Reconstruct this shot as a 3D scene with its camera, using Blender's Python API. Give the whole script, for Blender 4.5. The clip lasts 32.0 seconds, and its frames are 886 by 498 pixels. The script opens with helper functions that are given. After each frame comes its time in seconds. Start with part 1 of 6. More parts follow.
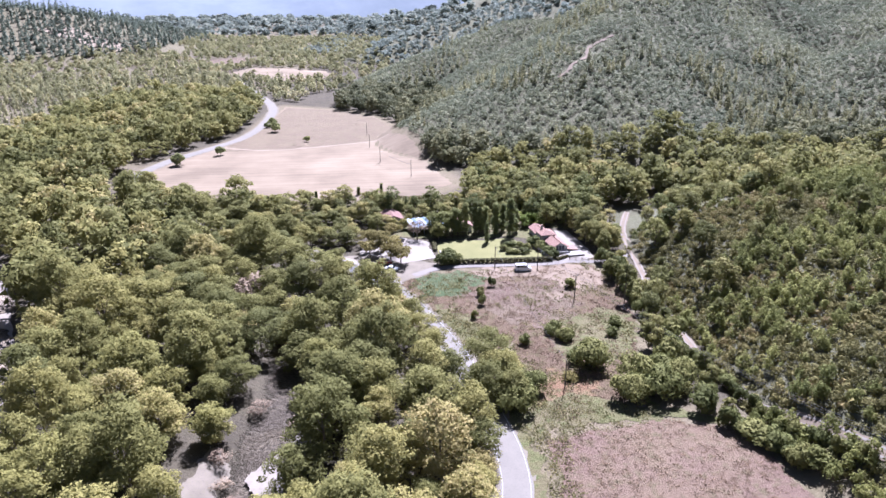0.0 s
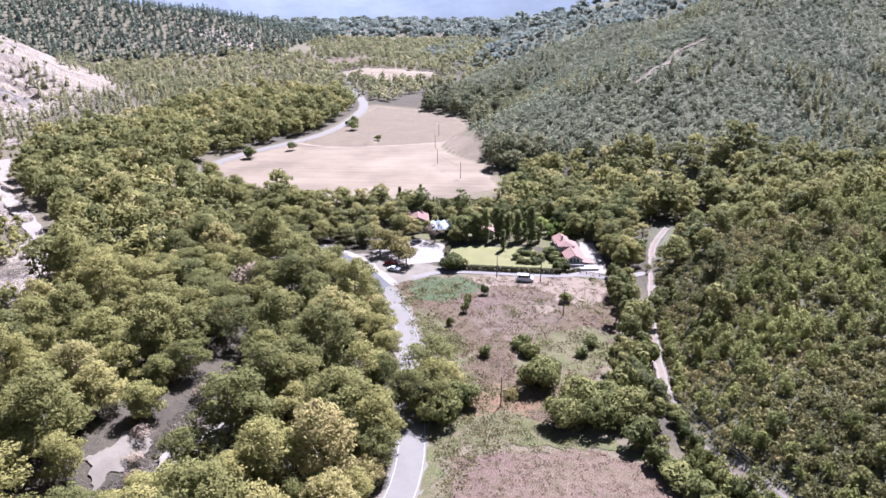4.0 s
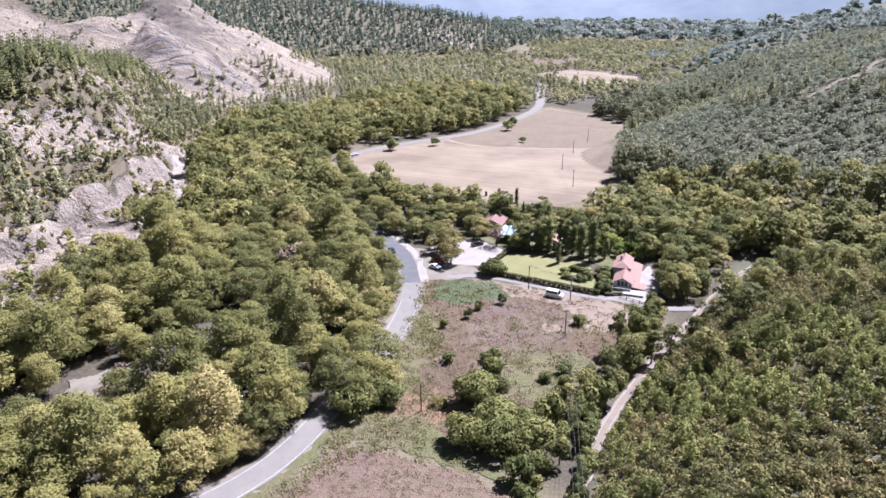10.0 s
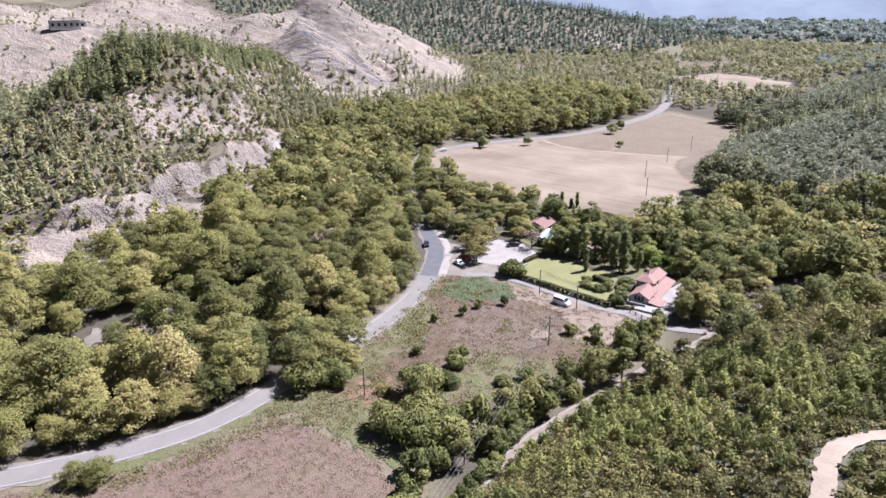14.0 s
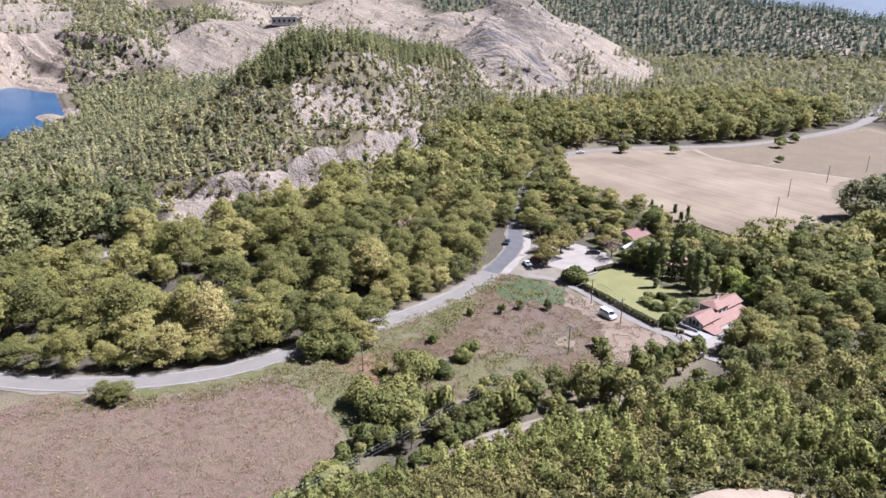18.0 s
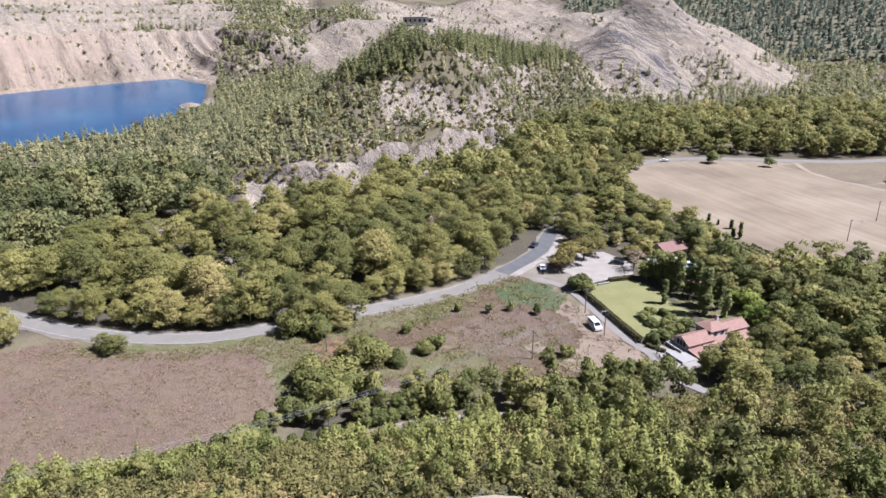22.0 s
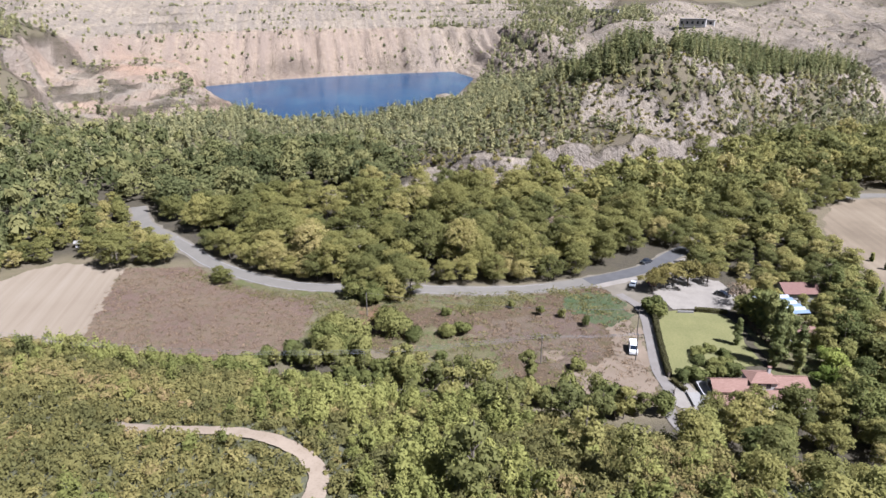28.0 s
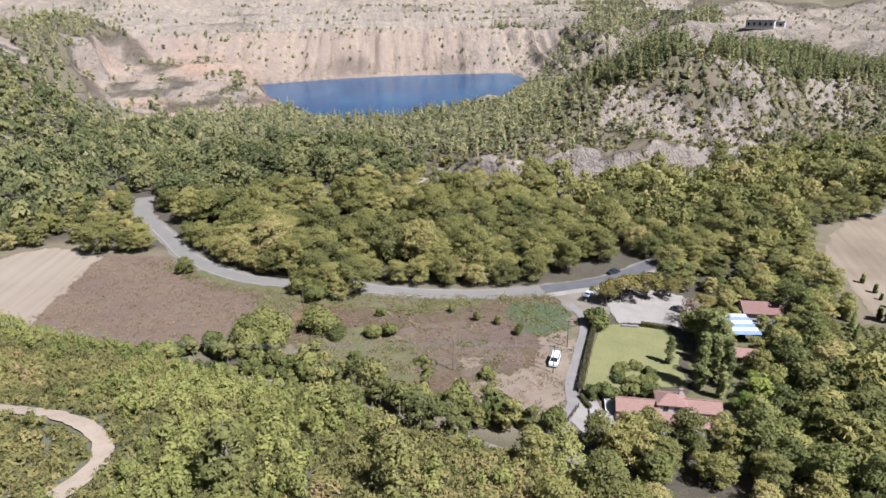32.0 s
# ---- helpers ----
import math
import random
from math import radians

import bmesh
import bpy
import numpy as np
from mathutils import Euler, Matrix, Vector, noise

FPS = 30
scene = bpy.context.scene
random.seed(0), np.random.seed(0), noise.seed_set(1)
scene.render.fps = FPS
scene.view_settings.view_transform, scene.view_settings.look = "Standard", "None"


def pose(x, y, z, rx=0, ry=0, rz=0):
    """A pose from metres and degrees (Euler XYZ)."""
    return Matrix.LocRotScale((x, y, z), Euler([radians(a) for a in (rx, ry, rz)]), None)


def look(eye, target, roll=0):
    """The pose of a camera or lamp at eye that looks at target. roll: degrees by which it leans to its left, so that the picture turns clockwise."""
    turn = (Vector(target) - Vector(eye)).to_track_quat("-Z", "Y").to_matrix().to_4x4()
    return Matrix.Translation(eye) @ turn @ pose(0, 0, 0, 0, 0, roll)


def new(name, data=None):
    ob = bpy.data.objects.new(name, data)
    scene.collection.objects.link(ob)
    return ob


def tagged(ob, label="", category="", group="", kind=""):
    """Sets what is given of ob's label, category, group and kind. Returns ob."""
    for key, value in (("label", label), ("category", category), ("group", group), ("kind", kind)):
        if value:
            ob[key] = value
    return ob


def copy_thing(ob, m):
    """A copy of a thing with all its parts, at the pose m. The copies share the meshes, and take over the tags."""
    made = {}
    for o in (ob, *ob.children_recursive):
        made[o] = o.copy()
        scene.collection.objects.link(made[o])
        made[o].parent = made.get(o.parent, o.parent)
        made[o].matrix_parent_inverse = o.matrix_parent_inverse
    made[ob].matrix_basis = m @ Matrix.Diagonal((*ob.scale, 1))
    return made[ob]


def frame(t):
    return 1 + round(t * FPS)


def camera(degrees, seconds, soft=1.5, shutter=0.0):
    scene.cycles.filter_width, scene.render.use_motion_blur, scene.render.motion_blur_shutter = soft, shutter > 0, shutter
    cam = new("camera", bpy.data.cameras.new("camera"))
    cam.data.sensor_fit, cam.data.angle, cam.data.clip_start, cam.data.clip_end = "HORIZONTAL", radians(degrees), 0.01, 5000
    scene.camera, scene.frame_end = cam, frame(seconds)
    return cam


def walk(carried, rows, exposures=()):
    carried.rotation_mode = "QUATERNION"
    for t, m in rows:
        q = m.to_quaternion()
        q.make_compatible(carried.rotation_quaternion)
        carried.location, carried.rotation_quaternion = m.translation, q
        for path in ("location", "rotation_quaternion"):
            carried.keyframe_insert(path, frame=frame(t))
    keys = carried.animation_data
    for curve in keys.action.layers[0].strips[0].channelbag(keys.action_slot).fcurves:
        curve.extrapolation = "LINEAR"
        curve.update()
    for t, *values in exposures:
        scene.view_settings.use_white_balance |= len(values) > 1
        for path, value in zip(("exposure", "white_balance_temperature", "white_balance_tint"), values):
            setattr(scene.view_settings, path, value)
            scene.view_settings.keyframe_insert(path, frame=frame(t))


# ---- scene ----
cam = camera(67.1, 32.0, soft=1.5)
METRES, EYE, TILT, LEAN, TURN = 330.0, 82.0, -20.92, -0.02, 0.0
ROWS = [
    (0.0, 0.0, 0.0, 0.0, 0.0, 0.0, -0.0),
    (0.5, 0.0149, 0.0011, 0.0003, 1.78, 0.01, -0.64),
    (1.0, 0.0299, 0.0024, 0.001, 3.38, -0.01, -1.21),
    (1.5, 0.0446, 0.004, 0.0015, 4.66, -0.01, -1.68),
    (2.0, 0.0592, 0.006, 0.0023, 5.86, -0.04, -2.12),
    (2.5, 0.0738, 0.0082, 0.003, 6.98, -0.05, -2.53),
    (4.5, 0.1326, 0.0203, 0.0072, 12.83, -0.34, -4.61),
    (5.0, 0.147, 0.0239, 0.0087, 14.89, -0.51, -5.34),
    (5.5, 0.1614, 0.028, 0.0102, 16.98, -0.69, -6.06),
    (6.0, 0.1756, 0.0325, 0.0119, 18.73, -0.88, -6.66),
    (6.5, 0.1895, 0.0373, 0.0138, 20.06, -1.05, -7.12),
    (7.0, 0.2034, 0.0425, 0.0158, 21.28, -1.21, -7.56),
    (7.5, 0.2175, 0.0482, 0.0179, 22.37, -1.34, -7.9),
    (8.0, 0.2308, 0.0541, 0.0204, 23.31, -1.5, -8.29),
    (8.5, 0.2444, 0.0603, 0.0226, 24.49, -1.63, -8.64),
    (9.0, 0.2577, 0.0668, 0.025, 26.91, -2.03, -9.46),
    (9.5, 0.2715, 0.0736, 0.0275, 29.14, -2.41, -10.17),
    (10.0, 0.2852, 0.0809, 0.0302, 31.16, -2.76, -10.81),
    (10.5, 0.2987, 0.0886, 0.0328, 32.95, -3.08, -11.36),
    (11.0, 0.3121, 0.0963, 0.0359, 34.58, -3.42, -11.87),
    (11.5, 0.3254, 0.1046, 0.039, 36.03, -3.73, -12.28),
    (12.0, 0.3385, 0.1133, 0.0421, 37.46, -4.05, -12.68),
    (12.5, 0.351, 0.122, 0.0458, 39.49, -4.56, -13.3),
    (13.0, 0.3637, 0.1314, 0.0493, 41.52, -5.05, -13.87),
    (13.5, 0.376, 0.1411, 0.0531, 43.2, -5.51, -14.32),
    (14.0, 0.388, 0.151, 0.0569, 45.17, -6.02, -14.83),
    (14.5, 0.3998, 0.1614, 0.0609, 47.73, -6.73, -15.44),
    (16.5, 0.4432, 0.2069, 0.0787, 56.26, -9.22, -17.28),
    (17.0, 0.4528, 0.2187, 0.0832, 59.11, -10.07, -17.82),
    (17.5, 0.4621, 0.231, 0.088, 61.76, -10.89, -18.26),
    (18.0, 0.471, 0.2438, 0.0929, 63.99, -11.59, -18.59),
    (18.5, 0.4792, 0.2569, 0.0978, 65.84, -12.18, -18.87),
    (19.0, 0.4868, 0.2702, 0.1029, 67.46, -12.7, -19.09),
    (19.5, 0.4941, 0.2837, 0.1083, 68.83, -13.15, -19.25),
    (20.0, 0.5009, 0.2975, 0.1136, 70.18, -13.59, -19.35),
    (20.5, 0.5072, 0.3114, 0.119, 71.83, -14.14, -19.49),
    (21.0, 0.513, 0.3255, 0.1245, 74.0, -14.86, -19.69),
    (21.5, 0.5185, 0.3398, 0.1301, 76.28, -15.64, -19.89),
    (22.0, 0.5234, 0.3542, 0.1357, 78.18, -16.31, -20.05),
    (22.5, 0.5279, 0.3688, 0.1414, 79.7, -16.82, -20.19),
    (23.0, 0.5316, 0.3833, 0.1469, 80.46, -17.09, -20.26),
    (23.5, 0.5349, 0.3979, 0.1523, 82.04, -17.63, -20.37),
    (24.0, 0.5379, 0.4127, 0.1579, 84.43, -18.46, -20.47),
    (24.5, 0.5404, 0.4275, 0.1635, 87.07, -19.4, -20.56),
    (25.0, 0.5427, 0.4422, 0.1692, 90.63, -20.66, -20.59),
    (25.5, 0.5443, 0.4574, 0.1749, 94.22, -21.92, -20.58),
    (26.0, 0.5454, 0.4723, 0.1805, 97.18, -22.97, -20.5),
    (26.5, 0.5456, 0.4874, 0.1862, 100.02, -23.95, -20.35),
    (28.5, 0.5398, 0.5461, 0.2088, 108.42, -26.79, -19.68),
    (29.0, 0.5366, 0.5608, 0.2144, 110.98, -27.64, -19.38),
    (29.5, 0.5326, 0.5755, 0.2199, 113.27, -28.4, -19.07),
    (30.0, 0.528, 0.59, 0.2252, 113.93, -28.62, -18.97),
    (30.5, 0.5225, 0.6037, 0.23, 113.96, -28.64, -18.93),
    (31.0, 0.5159, 0.6158, 0.2343, 113.97, -28.62, -18.94),
    (31.5, 0.5081, 0.6259, 0.2379, 113.97, -28.57, -18.93),
    (32.0, 0.4999, 0.6348, 0.2409, 114.0, -28.56, -18.9),
]
walk(cam, [(t, pose(0, 0, EYE, TILT, LEAN, TURN) @ pose(METRES * x, METRES * y, METRES * z, 90 + pitch, roll, yaw)) for t, x, y, z, yaw, pitch, roll in ROWS],
     [(0.0, 1.81, 5110, 30), (6.0, 1.74, 5160, 29), (13.0, 1.54, 5250, 26), (20.0, 1.35, 5300, 22), (32.0, 1.1, 5380, 17)])

# ---- sky and sun ----
SUN_EL, SUN_AZ = radians(54), radians(17)      # azimuth from +y towards +x
world = bpy.data.worlds.new("sky")
scene.world = world
world.use_nodes = True
wn = world.node_tree.nodes
sky = wn.new("ShaderNodeTexSky")
sky.sky_type, sky.sun_disc, sky.sun_elevation, sky.sun_rotation = "NISHITA", False, SUN_EL, SUN_AZ
sky.dust_density, sky.air_density, sky.altitude = 2.5, 1.2, 200
wn["Background"].inputs[1].default_value = 0.021
world.node_tree.links.new(sky.outputs[0], wn["Background"].inputs[0])
sun_data = bpy.data.lights.new("sun", "SUN")
sun_data.energy, sun_data.angle, sun_data.color = 5.8, radians(0.53), (1.0, 0.95, 0.87)
sun = new("sun", sun_data)
sun.matrix_world = look((math.sin(SUN_AZ) * math.cos(SUN_EL) * 300, math.cos(SUN_AZ) * math.cos(SUN_EL) * 300, math.sin(SUN_EL) * 300), (0, 0, 0))

# ---- materials ----
def material(name, rough=0.8, spec=0.3):
    m = bpy.data.materials.new(name)
    m.use_nodes = True
    b = m.node_tree.nodes["Principled BSDF"]
    b.inputs["Roughness"].default_value = rough
    b.inputs["Specular IOR Level"].default_value = spec
    return m, m.node_tree.nodes, m.node_tree.links, b


def ramp(nodes, links, fac, stops):
    r = nodes.new("ShaderNodeValToRGB")
    e = r.color_ramp.elements
    while len(e) < len(stops):
        e.new(0.5)
    for el, (p, c) in zip(e, stops):
        el.position, el.color = p, (*c, 1)
    links.new(fac, r.inputs[0])
    return r.outputs[0]


def noise_tex(nodes, links, scale, detail=4, rough=0.55, vec=None, stretch=None):
    n = nodes.new("ShaderNodeTexNoise")
    n.inputs["Scale"].default_value, n.inputs["Detail"].default_value, n.inputs["Roughness"].default_value = scale, detail, rough
    if vec is None:
        vec = nodes.new("ShaderNodeNewGeometry").outputs["Position"]
    if stretch:
        mp = nodes.new("ShaderNodeMapping")
        mp.vector_type = "TEXTURE"
        mp.inputs["Scale"].default_value, mp.inputs["Rotation"].default_value = [1 / v for v in stretch[:3]], (0, 0, radians(stretch[3]))
        links.new(vec, mp.inputs[0])
        vec = mp.outputs[0]
    links.new(vec, n.inputs["Vector"])
    return n.outputs["Fac"]


def mix(nodes, links, fac, a, b, mode="MIX"):
    n = nodes.new("ShaderNodeMix")
    n.data_type, n.blend_type = "RGBA", mode
    for sock, v in ((n.inputs[0], fac), (n.inputs[6], a), (n.inputs[7], b)):
        if isinstance(v, (int, float)):
            sock.default_value = v
        elif isinstance(v, tuple):
            sock.default_value = (*v, 1)
        else:
            links.new(v, sock)
    return n.outputs[2]


def maths(nodes, links, op, a, b=0.0, clamp=False):
    n = nodes.new("ShaderNodeMath")
    n.operation, n.use_clamp = op, clamp
    for sock, v in zip(n.inputs, (a, b)):
        if isinstance(v, (int, float)):
            sock.default_value = v
        else:
            links.new(v, sock)
    return n.outputs[0]


def attr(nodes, name):
    n = nodes.new("ShaderNodeAttribute")
    n.attribute_name = name
    return n.outputs["Fac"]


def bump(nodes, links, b, height, strength, dist):
    n = nodes.new("ShaderNodeBump")
    n.inputs["Strength"].default_value, n.inputs["Distance"].default_value = strength, dist
    links.new(height, n.inputs["Height"])
    links.new(n.outputs[0], b.inputs["Normal"])


def surface(name, c1, c2, scale=1.0, rough=0.85, spec=0.25, fine=8.0, bumps=0.3, dist=0.05, stretch=None, c3=None):
    """Two tones in broad patches, broken by fine grain, with relief."""
    m, nd, ln, b = material(name, rough, spec)
    big = noise_tex(nd, ln, scale, 3, stretch=stretch)
    small = noise_tex(nd, ln, scale * fine, 5, 0.65, stretch=stretch)
    col = ramp(nd, ln, big, [(0.36, c1), (0.64, c2)])
    col = mix(nd, ln, 0.55, col, ramp(nd, ln, small, [(0.3, c1), (0.5, c2), (0.72, c3 or c2)]))
    ln.new(col, b.inputs["Base Color"])
    bump(nd, ln, b, small, bumps, dist)
    return m


def foliage(name, dark, mid, light, per="object", glow=0.36, autumn=None):
    """Leaf clumps: each clump has its own shade, each tree its own tint."""
    m, nd, ln, b = material(name, 0.75, 0.12)
    dark = tuple(d + 0.22 * (c - d) for d, c in zip(dark, mid))
    light = tuple(d + 0.2 * (c - d) for d, c in zip(light, mid))
    geo = nd.new("ShaderNodeNewGeometry")
    tree = nd.new("ShaderNodeObjectInfo").outputs["Random"] if per == "object" else attr(nd, "tint")
    v = maths(nd, ln, "ADD", maths(nd, ln, "MULTIPLY", tree, 0.84), maths(nd, ln, "MULTIPLY", geo.outputs["Random Per Island"], 0.16))
    stops = [(0.1, dark), (0.5, mid), (0.82, light)]
    if autumn:
        stops.append((0.97, autumn))
    col = ramp(nd, ln, v, stops)
    col = mix(nd, ln, maths(nd, ln, "MULTIPLY", noise_tex(nd, ln, 0.9, 3), 0.3), col, dark)
    ln.new(mix(nd, ln, 1.0, col, (0.98, 0.88, 0.73), "MULTIPLY"), b.inputs["Base Color"])
    tr = nd.new("ShaderNodeBsdfTranslucent")
    # leaves share the lie of the bough that they grow on
    out = nd.new("ShaderNodeAttribute")
    out.attribute_name = "bough"
    turn = nd.new("ShaderNodeVectorTransform")
    turn.vector_type, turn.convert_from, turn.convert_to = "NORMAL", "OBJECT", "WORLD"
    ln.new(out.outputs["Vector"], turn.inputs[0])
    soft = nd.new("ShaderNodeMix")
    soft.data_type = "VECTOR"
    soft.inputs[0].default_value = 0.66
    ln.new(turn.outputs[0], soft.inputs[4])
    ln.new(geo.outputs["Normal"], soft.inputs[5])
    unit_v = nd.new("ShaderNodeVectorMath")
    unit_v.operation = "NORMALIZE"
    ln.new(soft.outputs[1], unit_v.inputs[0])
    ln.new(unit_v.outputs[0], b.inputs["Normal"])
    ln.new(mix(nd, ln, 0.5, col, light), tr.inputs[0])
    ms = nd.new("ShaderNodeMixShader")
    ms.inputs[0].default_value = glow
    ln.new(b.outputs[0], ms.inputs[1])
    ln.new(tr.outputs[0], ms.inputs[2])
    ln.new(ms.outputs[0], nd["Material Output"].inputs[0])
    return m


PLANE = ((0.094, 0.112, 0.045), (0.206, 0.213, 0.079), (0.334, 0.321, 0.122))
M_LEAF = foliage("broad_leaves", *PLANE, autumn=(0.43, 0.375, 0.19))
M_LEAF_PALE = foliage("pale_leaves", (0.104, 0.119, 0.045), (0.232, 0.238, 0.086), (0.348, 0.338, 0.131), autumn=(0.372, 0.334, 0.171))
M_LEAF_WOOD = foliage("broad_leaves_wood", *PLANE, per="stand", autumn=(0.43, 0.375, 0.19))
M_DARK = foliage("dark_leaves", (0.070, 0.091, 0.035), (0.166, 0.190, 0.066), (0.278, 0.286, 0.107), glow=0.26)
M_THICKET = foliage("thicket_leaves", (0.058, 0.076, 0.030), (0.136, 0.156, 0.054), (0.230, 0.236, 0.088), glow=0.26)
M_PINE = foliage("pine_needles", (0.078, 0.094, 0.039), (0.175, 0.187, 0.070), (0.281, 0.275, 0.106), glow=0.26)
# blue kept higher than in the near pines, standing in for haze
M_PINE_WOOD = foliage("pine_needles_wood", (0.105, 0.122, 0.072), (0.222, 0.236, 0.132), (0.352, 0.348, 0.188), per="stand", glow=0.28)
# far pines: distance haze put into the needle colour as extra blue-grey
M_FAR_PINE = foliage("hazed_far_pine_needles", (0.070, 0.098, 0.081), (0.128, 0.163, 0.128), (0.199, 0.233, 0.171), per="stand", glow=0.26)
M_SOUTH = foliage("dark_wood_leaves", (0.075, 0.095, 0.045), (0.158, 0.176, 0.080), (0.255, 0.258, 0.118), per="stand")
M_MACCHIA = foliage("macchia_leaves", (0.069, 0.077, 0.033), (0.155, 0.153, 0.060), (0.258, 0.237, 0.096), per="stand", autumn=(0.254, 0.196, 0.112), glow=0.2)
M_YOUNG = foliage("young_pine_needles", (0.098, 0.119, 0.040), (0.192, 0.214, 0.072), (0.287, 0.302, 0.106), per="stand", glow=0.26)
# mountain and spur leaves: distance haze mixed into the green, strongest on the spurs
M_HILL = foliage("hazed_hill_leaves", (0.104, 0.129, 0.089), (0.181, 0.210, 0.141), (0.276, 0.298, 0.193), per="stand", glow=0.26)
M_SPUR = foliage("hazed_spur_leaves", (0.138, 0.175, 0.155), (0.201, 0.242, 0.212), (0.270, 0.309, 0.261), per="stand")
M_YELLOW = foliage("yellowing_leaves", (0.13, 0.125, 0.045), (0.23, 0.21, 0.08), (0.33, 0.285, 0.12))
M_GREY = foliage("grey_twigs", (0.16, 0.13, 0.11), (0.24, 0.2, 0.16), (0.32, 0.27, 0.21), glow=0.1)
M_LIME = foliage("lime_green_leaves", (0.10, 0.15, 0.035), (0.21, 0.27, 0.065), (0.33, 0.38, 0.11))
M_POPLAR = foliage("poplar_leaves", (0.096, 0.121, 0.053), (0.192, 0.221, 0.091), (0.303, 0.320, 0.135))
M_DRY = foliage("dry_weeds", (0.13, 0.1, 0.072), (0.2, 0.155, 0.115), (0.27, 0.21, 0.15), per="stand", glow=0.25)
M_WEED = foliage("green_weeds", (0.09, 0.1, 0.04), (0.15, 0.155, 0.065), (0.23, 0.21, 0.1), per="stand", glow=0.3)
M_BARK = surface("bark", (0.1, 0.08, 0.06), (0.2, 0.17, 0.135), 1.5, 0.95, 0.1, stretch=(1, 1, 0.3, 0))


def ground_material():
    m, nd, ln, b = material("valley_ground", 0.95, 0.12)
    big, mid, fine = noise_tex(nd, ln, 0.02, 4), noise_tex(nd, ln, 0.16, 5, 0.6), noise_tex(nd, ln, 1.3, 6, 0.7)
    grass = ramp(nd, ln, mid, [(0.3, (0.073, 0.068, 0.029)), (0.5, (0.117, 0.097, 0.054)), (0.7, (0.161, 0.127, 0.083))])
    grass = mix(nd, ln, maths(nd, ln, "MULTIPLY", fine, 0.55), grass, (0.176, 0.141, 0.092))
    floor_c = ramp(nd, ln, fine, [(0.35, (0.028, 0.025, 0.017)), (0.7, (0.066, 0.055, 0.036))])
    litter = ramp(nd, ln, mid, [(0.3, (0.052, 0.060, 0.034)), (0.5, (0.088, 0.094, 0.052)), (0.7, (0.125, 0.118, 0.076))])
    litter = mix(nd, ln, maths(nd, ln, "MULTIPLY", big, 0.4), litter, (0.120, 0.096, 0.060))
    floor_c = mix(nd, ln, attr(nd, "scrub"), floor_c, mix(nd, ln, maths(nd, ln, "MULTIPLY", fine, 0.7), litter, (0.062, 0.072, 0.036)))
    clay = ramp(nd, ln, mid, [(0.3, (0.200, 0.157, 0.110)), (0.5, (0.278, 0.227, 0.162)), (0.7, (0.332, 0.276, 0.200))])
    # dark streaks in the clay colour stand in for shade in scree runnels
    runnel_shade = ramp(nd, ln, noise_tex(nd, ln, 0.16, 4, 0.6, stretch=(0.06, 0.9, 0.1, 27)), [(0.4, (0, 0, 0)), (0.6, (1, 1, 1))])
    clay = mix(nd, ln, maths(nd, ln, "MULTIPLY", runnel_shade, 0.5), clay, (0.16, 0.135, 0.115))
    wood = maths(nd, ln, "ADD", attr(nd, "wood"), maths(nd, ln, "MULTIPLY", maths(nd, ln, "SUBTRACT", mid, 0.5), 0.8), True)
    bare = maths(nd, ln, "ADD", attr(nd, "bare"), maths(nd, ln, "MULTIPLY", maths(nd, ln, "SUBTRACT", fine, 0.5), 0.9), True)
    bare = maths(nd, ln, "MULTIPLY", maths(nd, ln, "SUBTRACT", bare, 0.3), 2.5, True)
    rust = maths(nd, ln, "MULTIPLY", attr(nd, "rust"), 0.6)
    steep = nd.new("ShaderNodeSeparateXYZ")
    ln.new(nd.new("ShaderNodeNewGeometry").outputs["True Normal"], steep.inputs[0])
    rock = maths(nd, ln, "MULTIPLY", maths(nd, ln, "SUBTRACT", 0.93, steep.outputs["Z"]), 3.0, True)
    clay = mix(nd, ln, maths(nd, ln, "MULTIPLY", rock, 0.45), clay, ramp(nd, ln, fine, [(0.35, (0.116, 0.099, 0.086)), (0.65, (0.231, 0.195, 0.165))]))
    ash = ramp(nd, ln, noise_tex(nd, ln, 0.3, 4, 0.65, stretch=(0.06, 0.6, 0.12, 62)), [(0.45, (0, 0, 0)), (0.53, (1, 1, 1))])
    clay = mix(nd, ln, maths(nd, ln, "MULTIPLY", ash, attr(nd, "ash")), clay, (0.078, 0.072, 0.074))
    clay = mix(nd, ln, rust, clay, (0.377, 0.228, 0.143))
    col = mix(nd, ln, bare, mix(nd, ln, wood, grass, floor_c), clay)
    ln.new(mix(nd, ln, maths(nd, ln, "MULTIPLY", big, 0.25), col, (0.146, 0.127, 0.097)), b.inputs["Base Color"])
    gully = noise_tex(nd, ln, 0.12, 3, 0.6, stretch=(0.12, 1.3, 0.3, 27))
    bump(nd, ln, b, maths(nd, ln, "ADD", fine, maths(nd, ln, "MULTIPLY", maths(nd, ln, "ADD", gully, noise_tex(nd, ln, 0.45, 4, 0.7)), maths(nd, ln, "MULTIPLY", bare, 7.0))), 0.8, 0.5)
    return m


M_GROUND = ground_material()
M_ROAD = surface("worn_asphalt", (0.115, 0.105, 0.088), (0.153, 0.138, 0.114), 0.25, 0.9, 0.3, 14, 0.15, 0.02)
M_ROAD_NEW = surface("newer_asphalt", (0.058, 0.056, 0.055), (0.084, 0.081, 0.078), 0.4, 0.85, 0.3, 14, 0.15, 0.02)
M_GRAVEL = surface("pale_gravel", (0.167, 0.147, 0.122), (0.233, 0.208, 0.174), 0.3, 0.95, 0.15, 9, 0.4, 0.04)
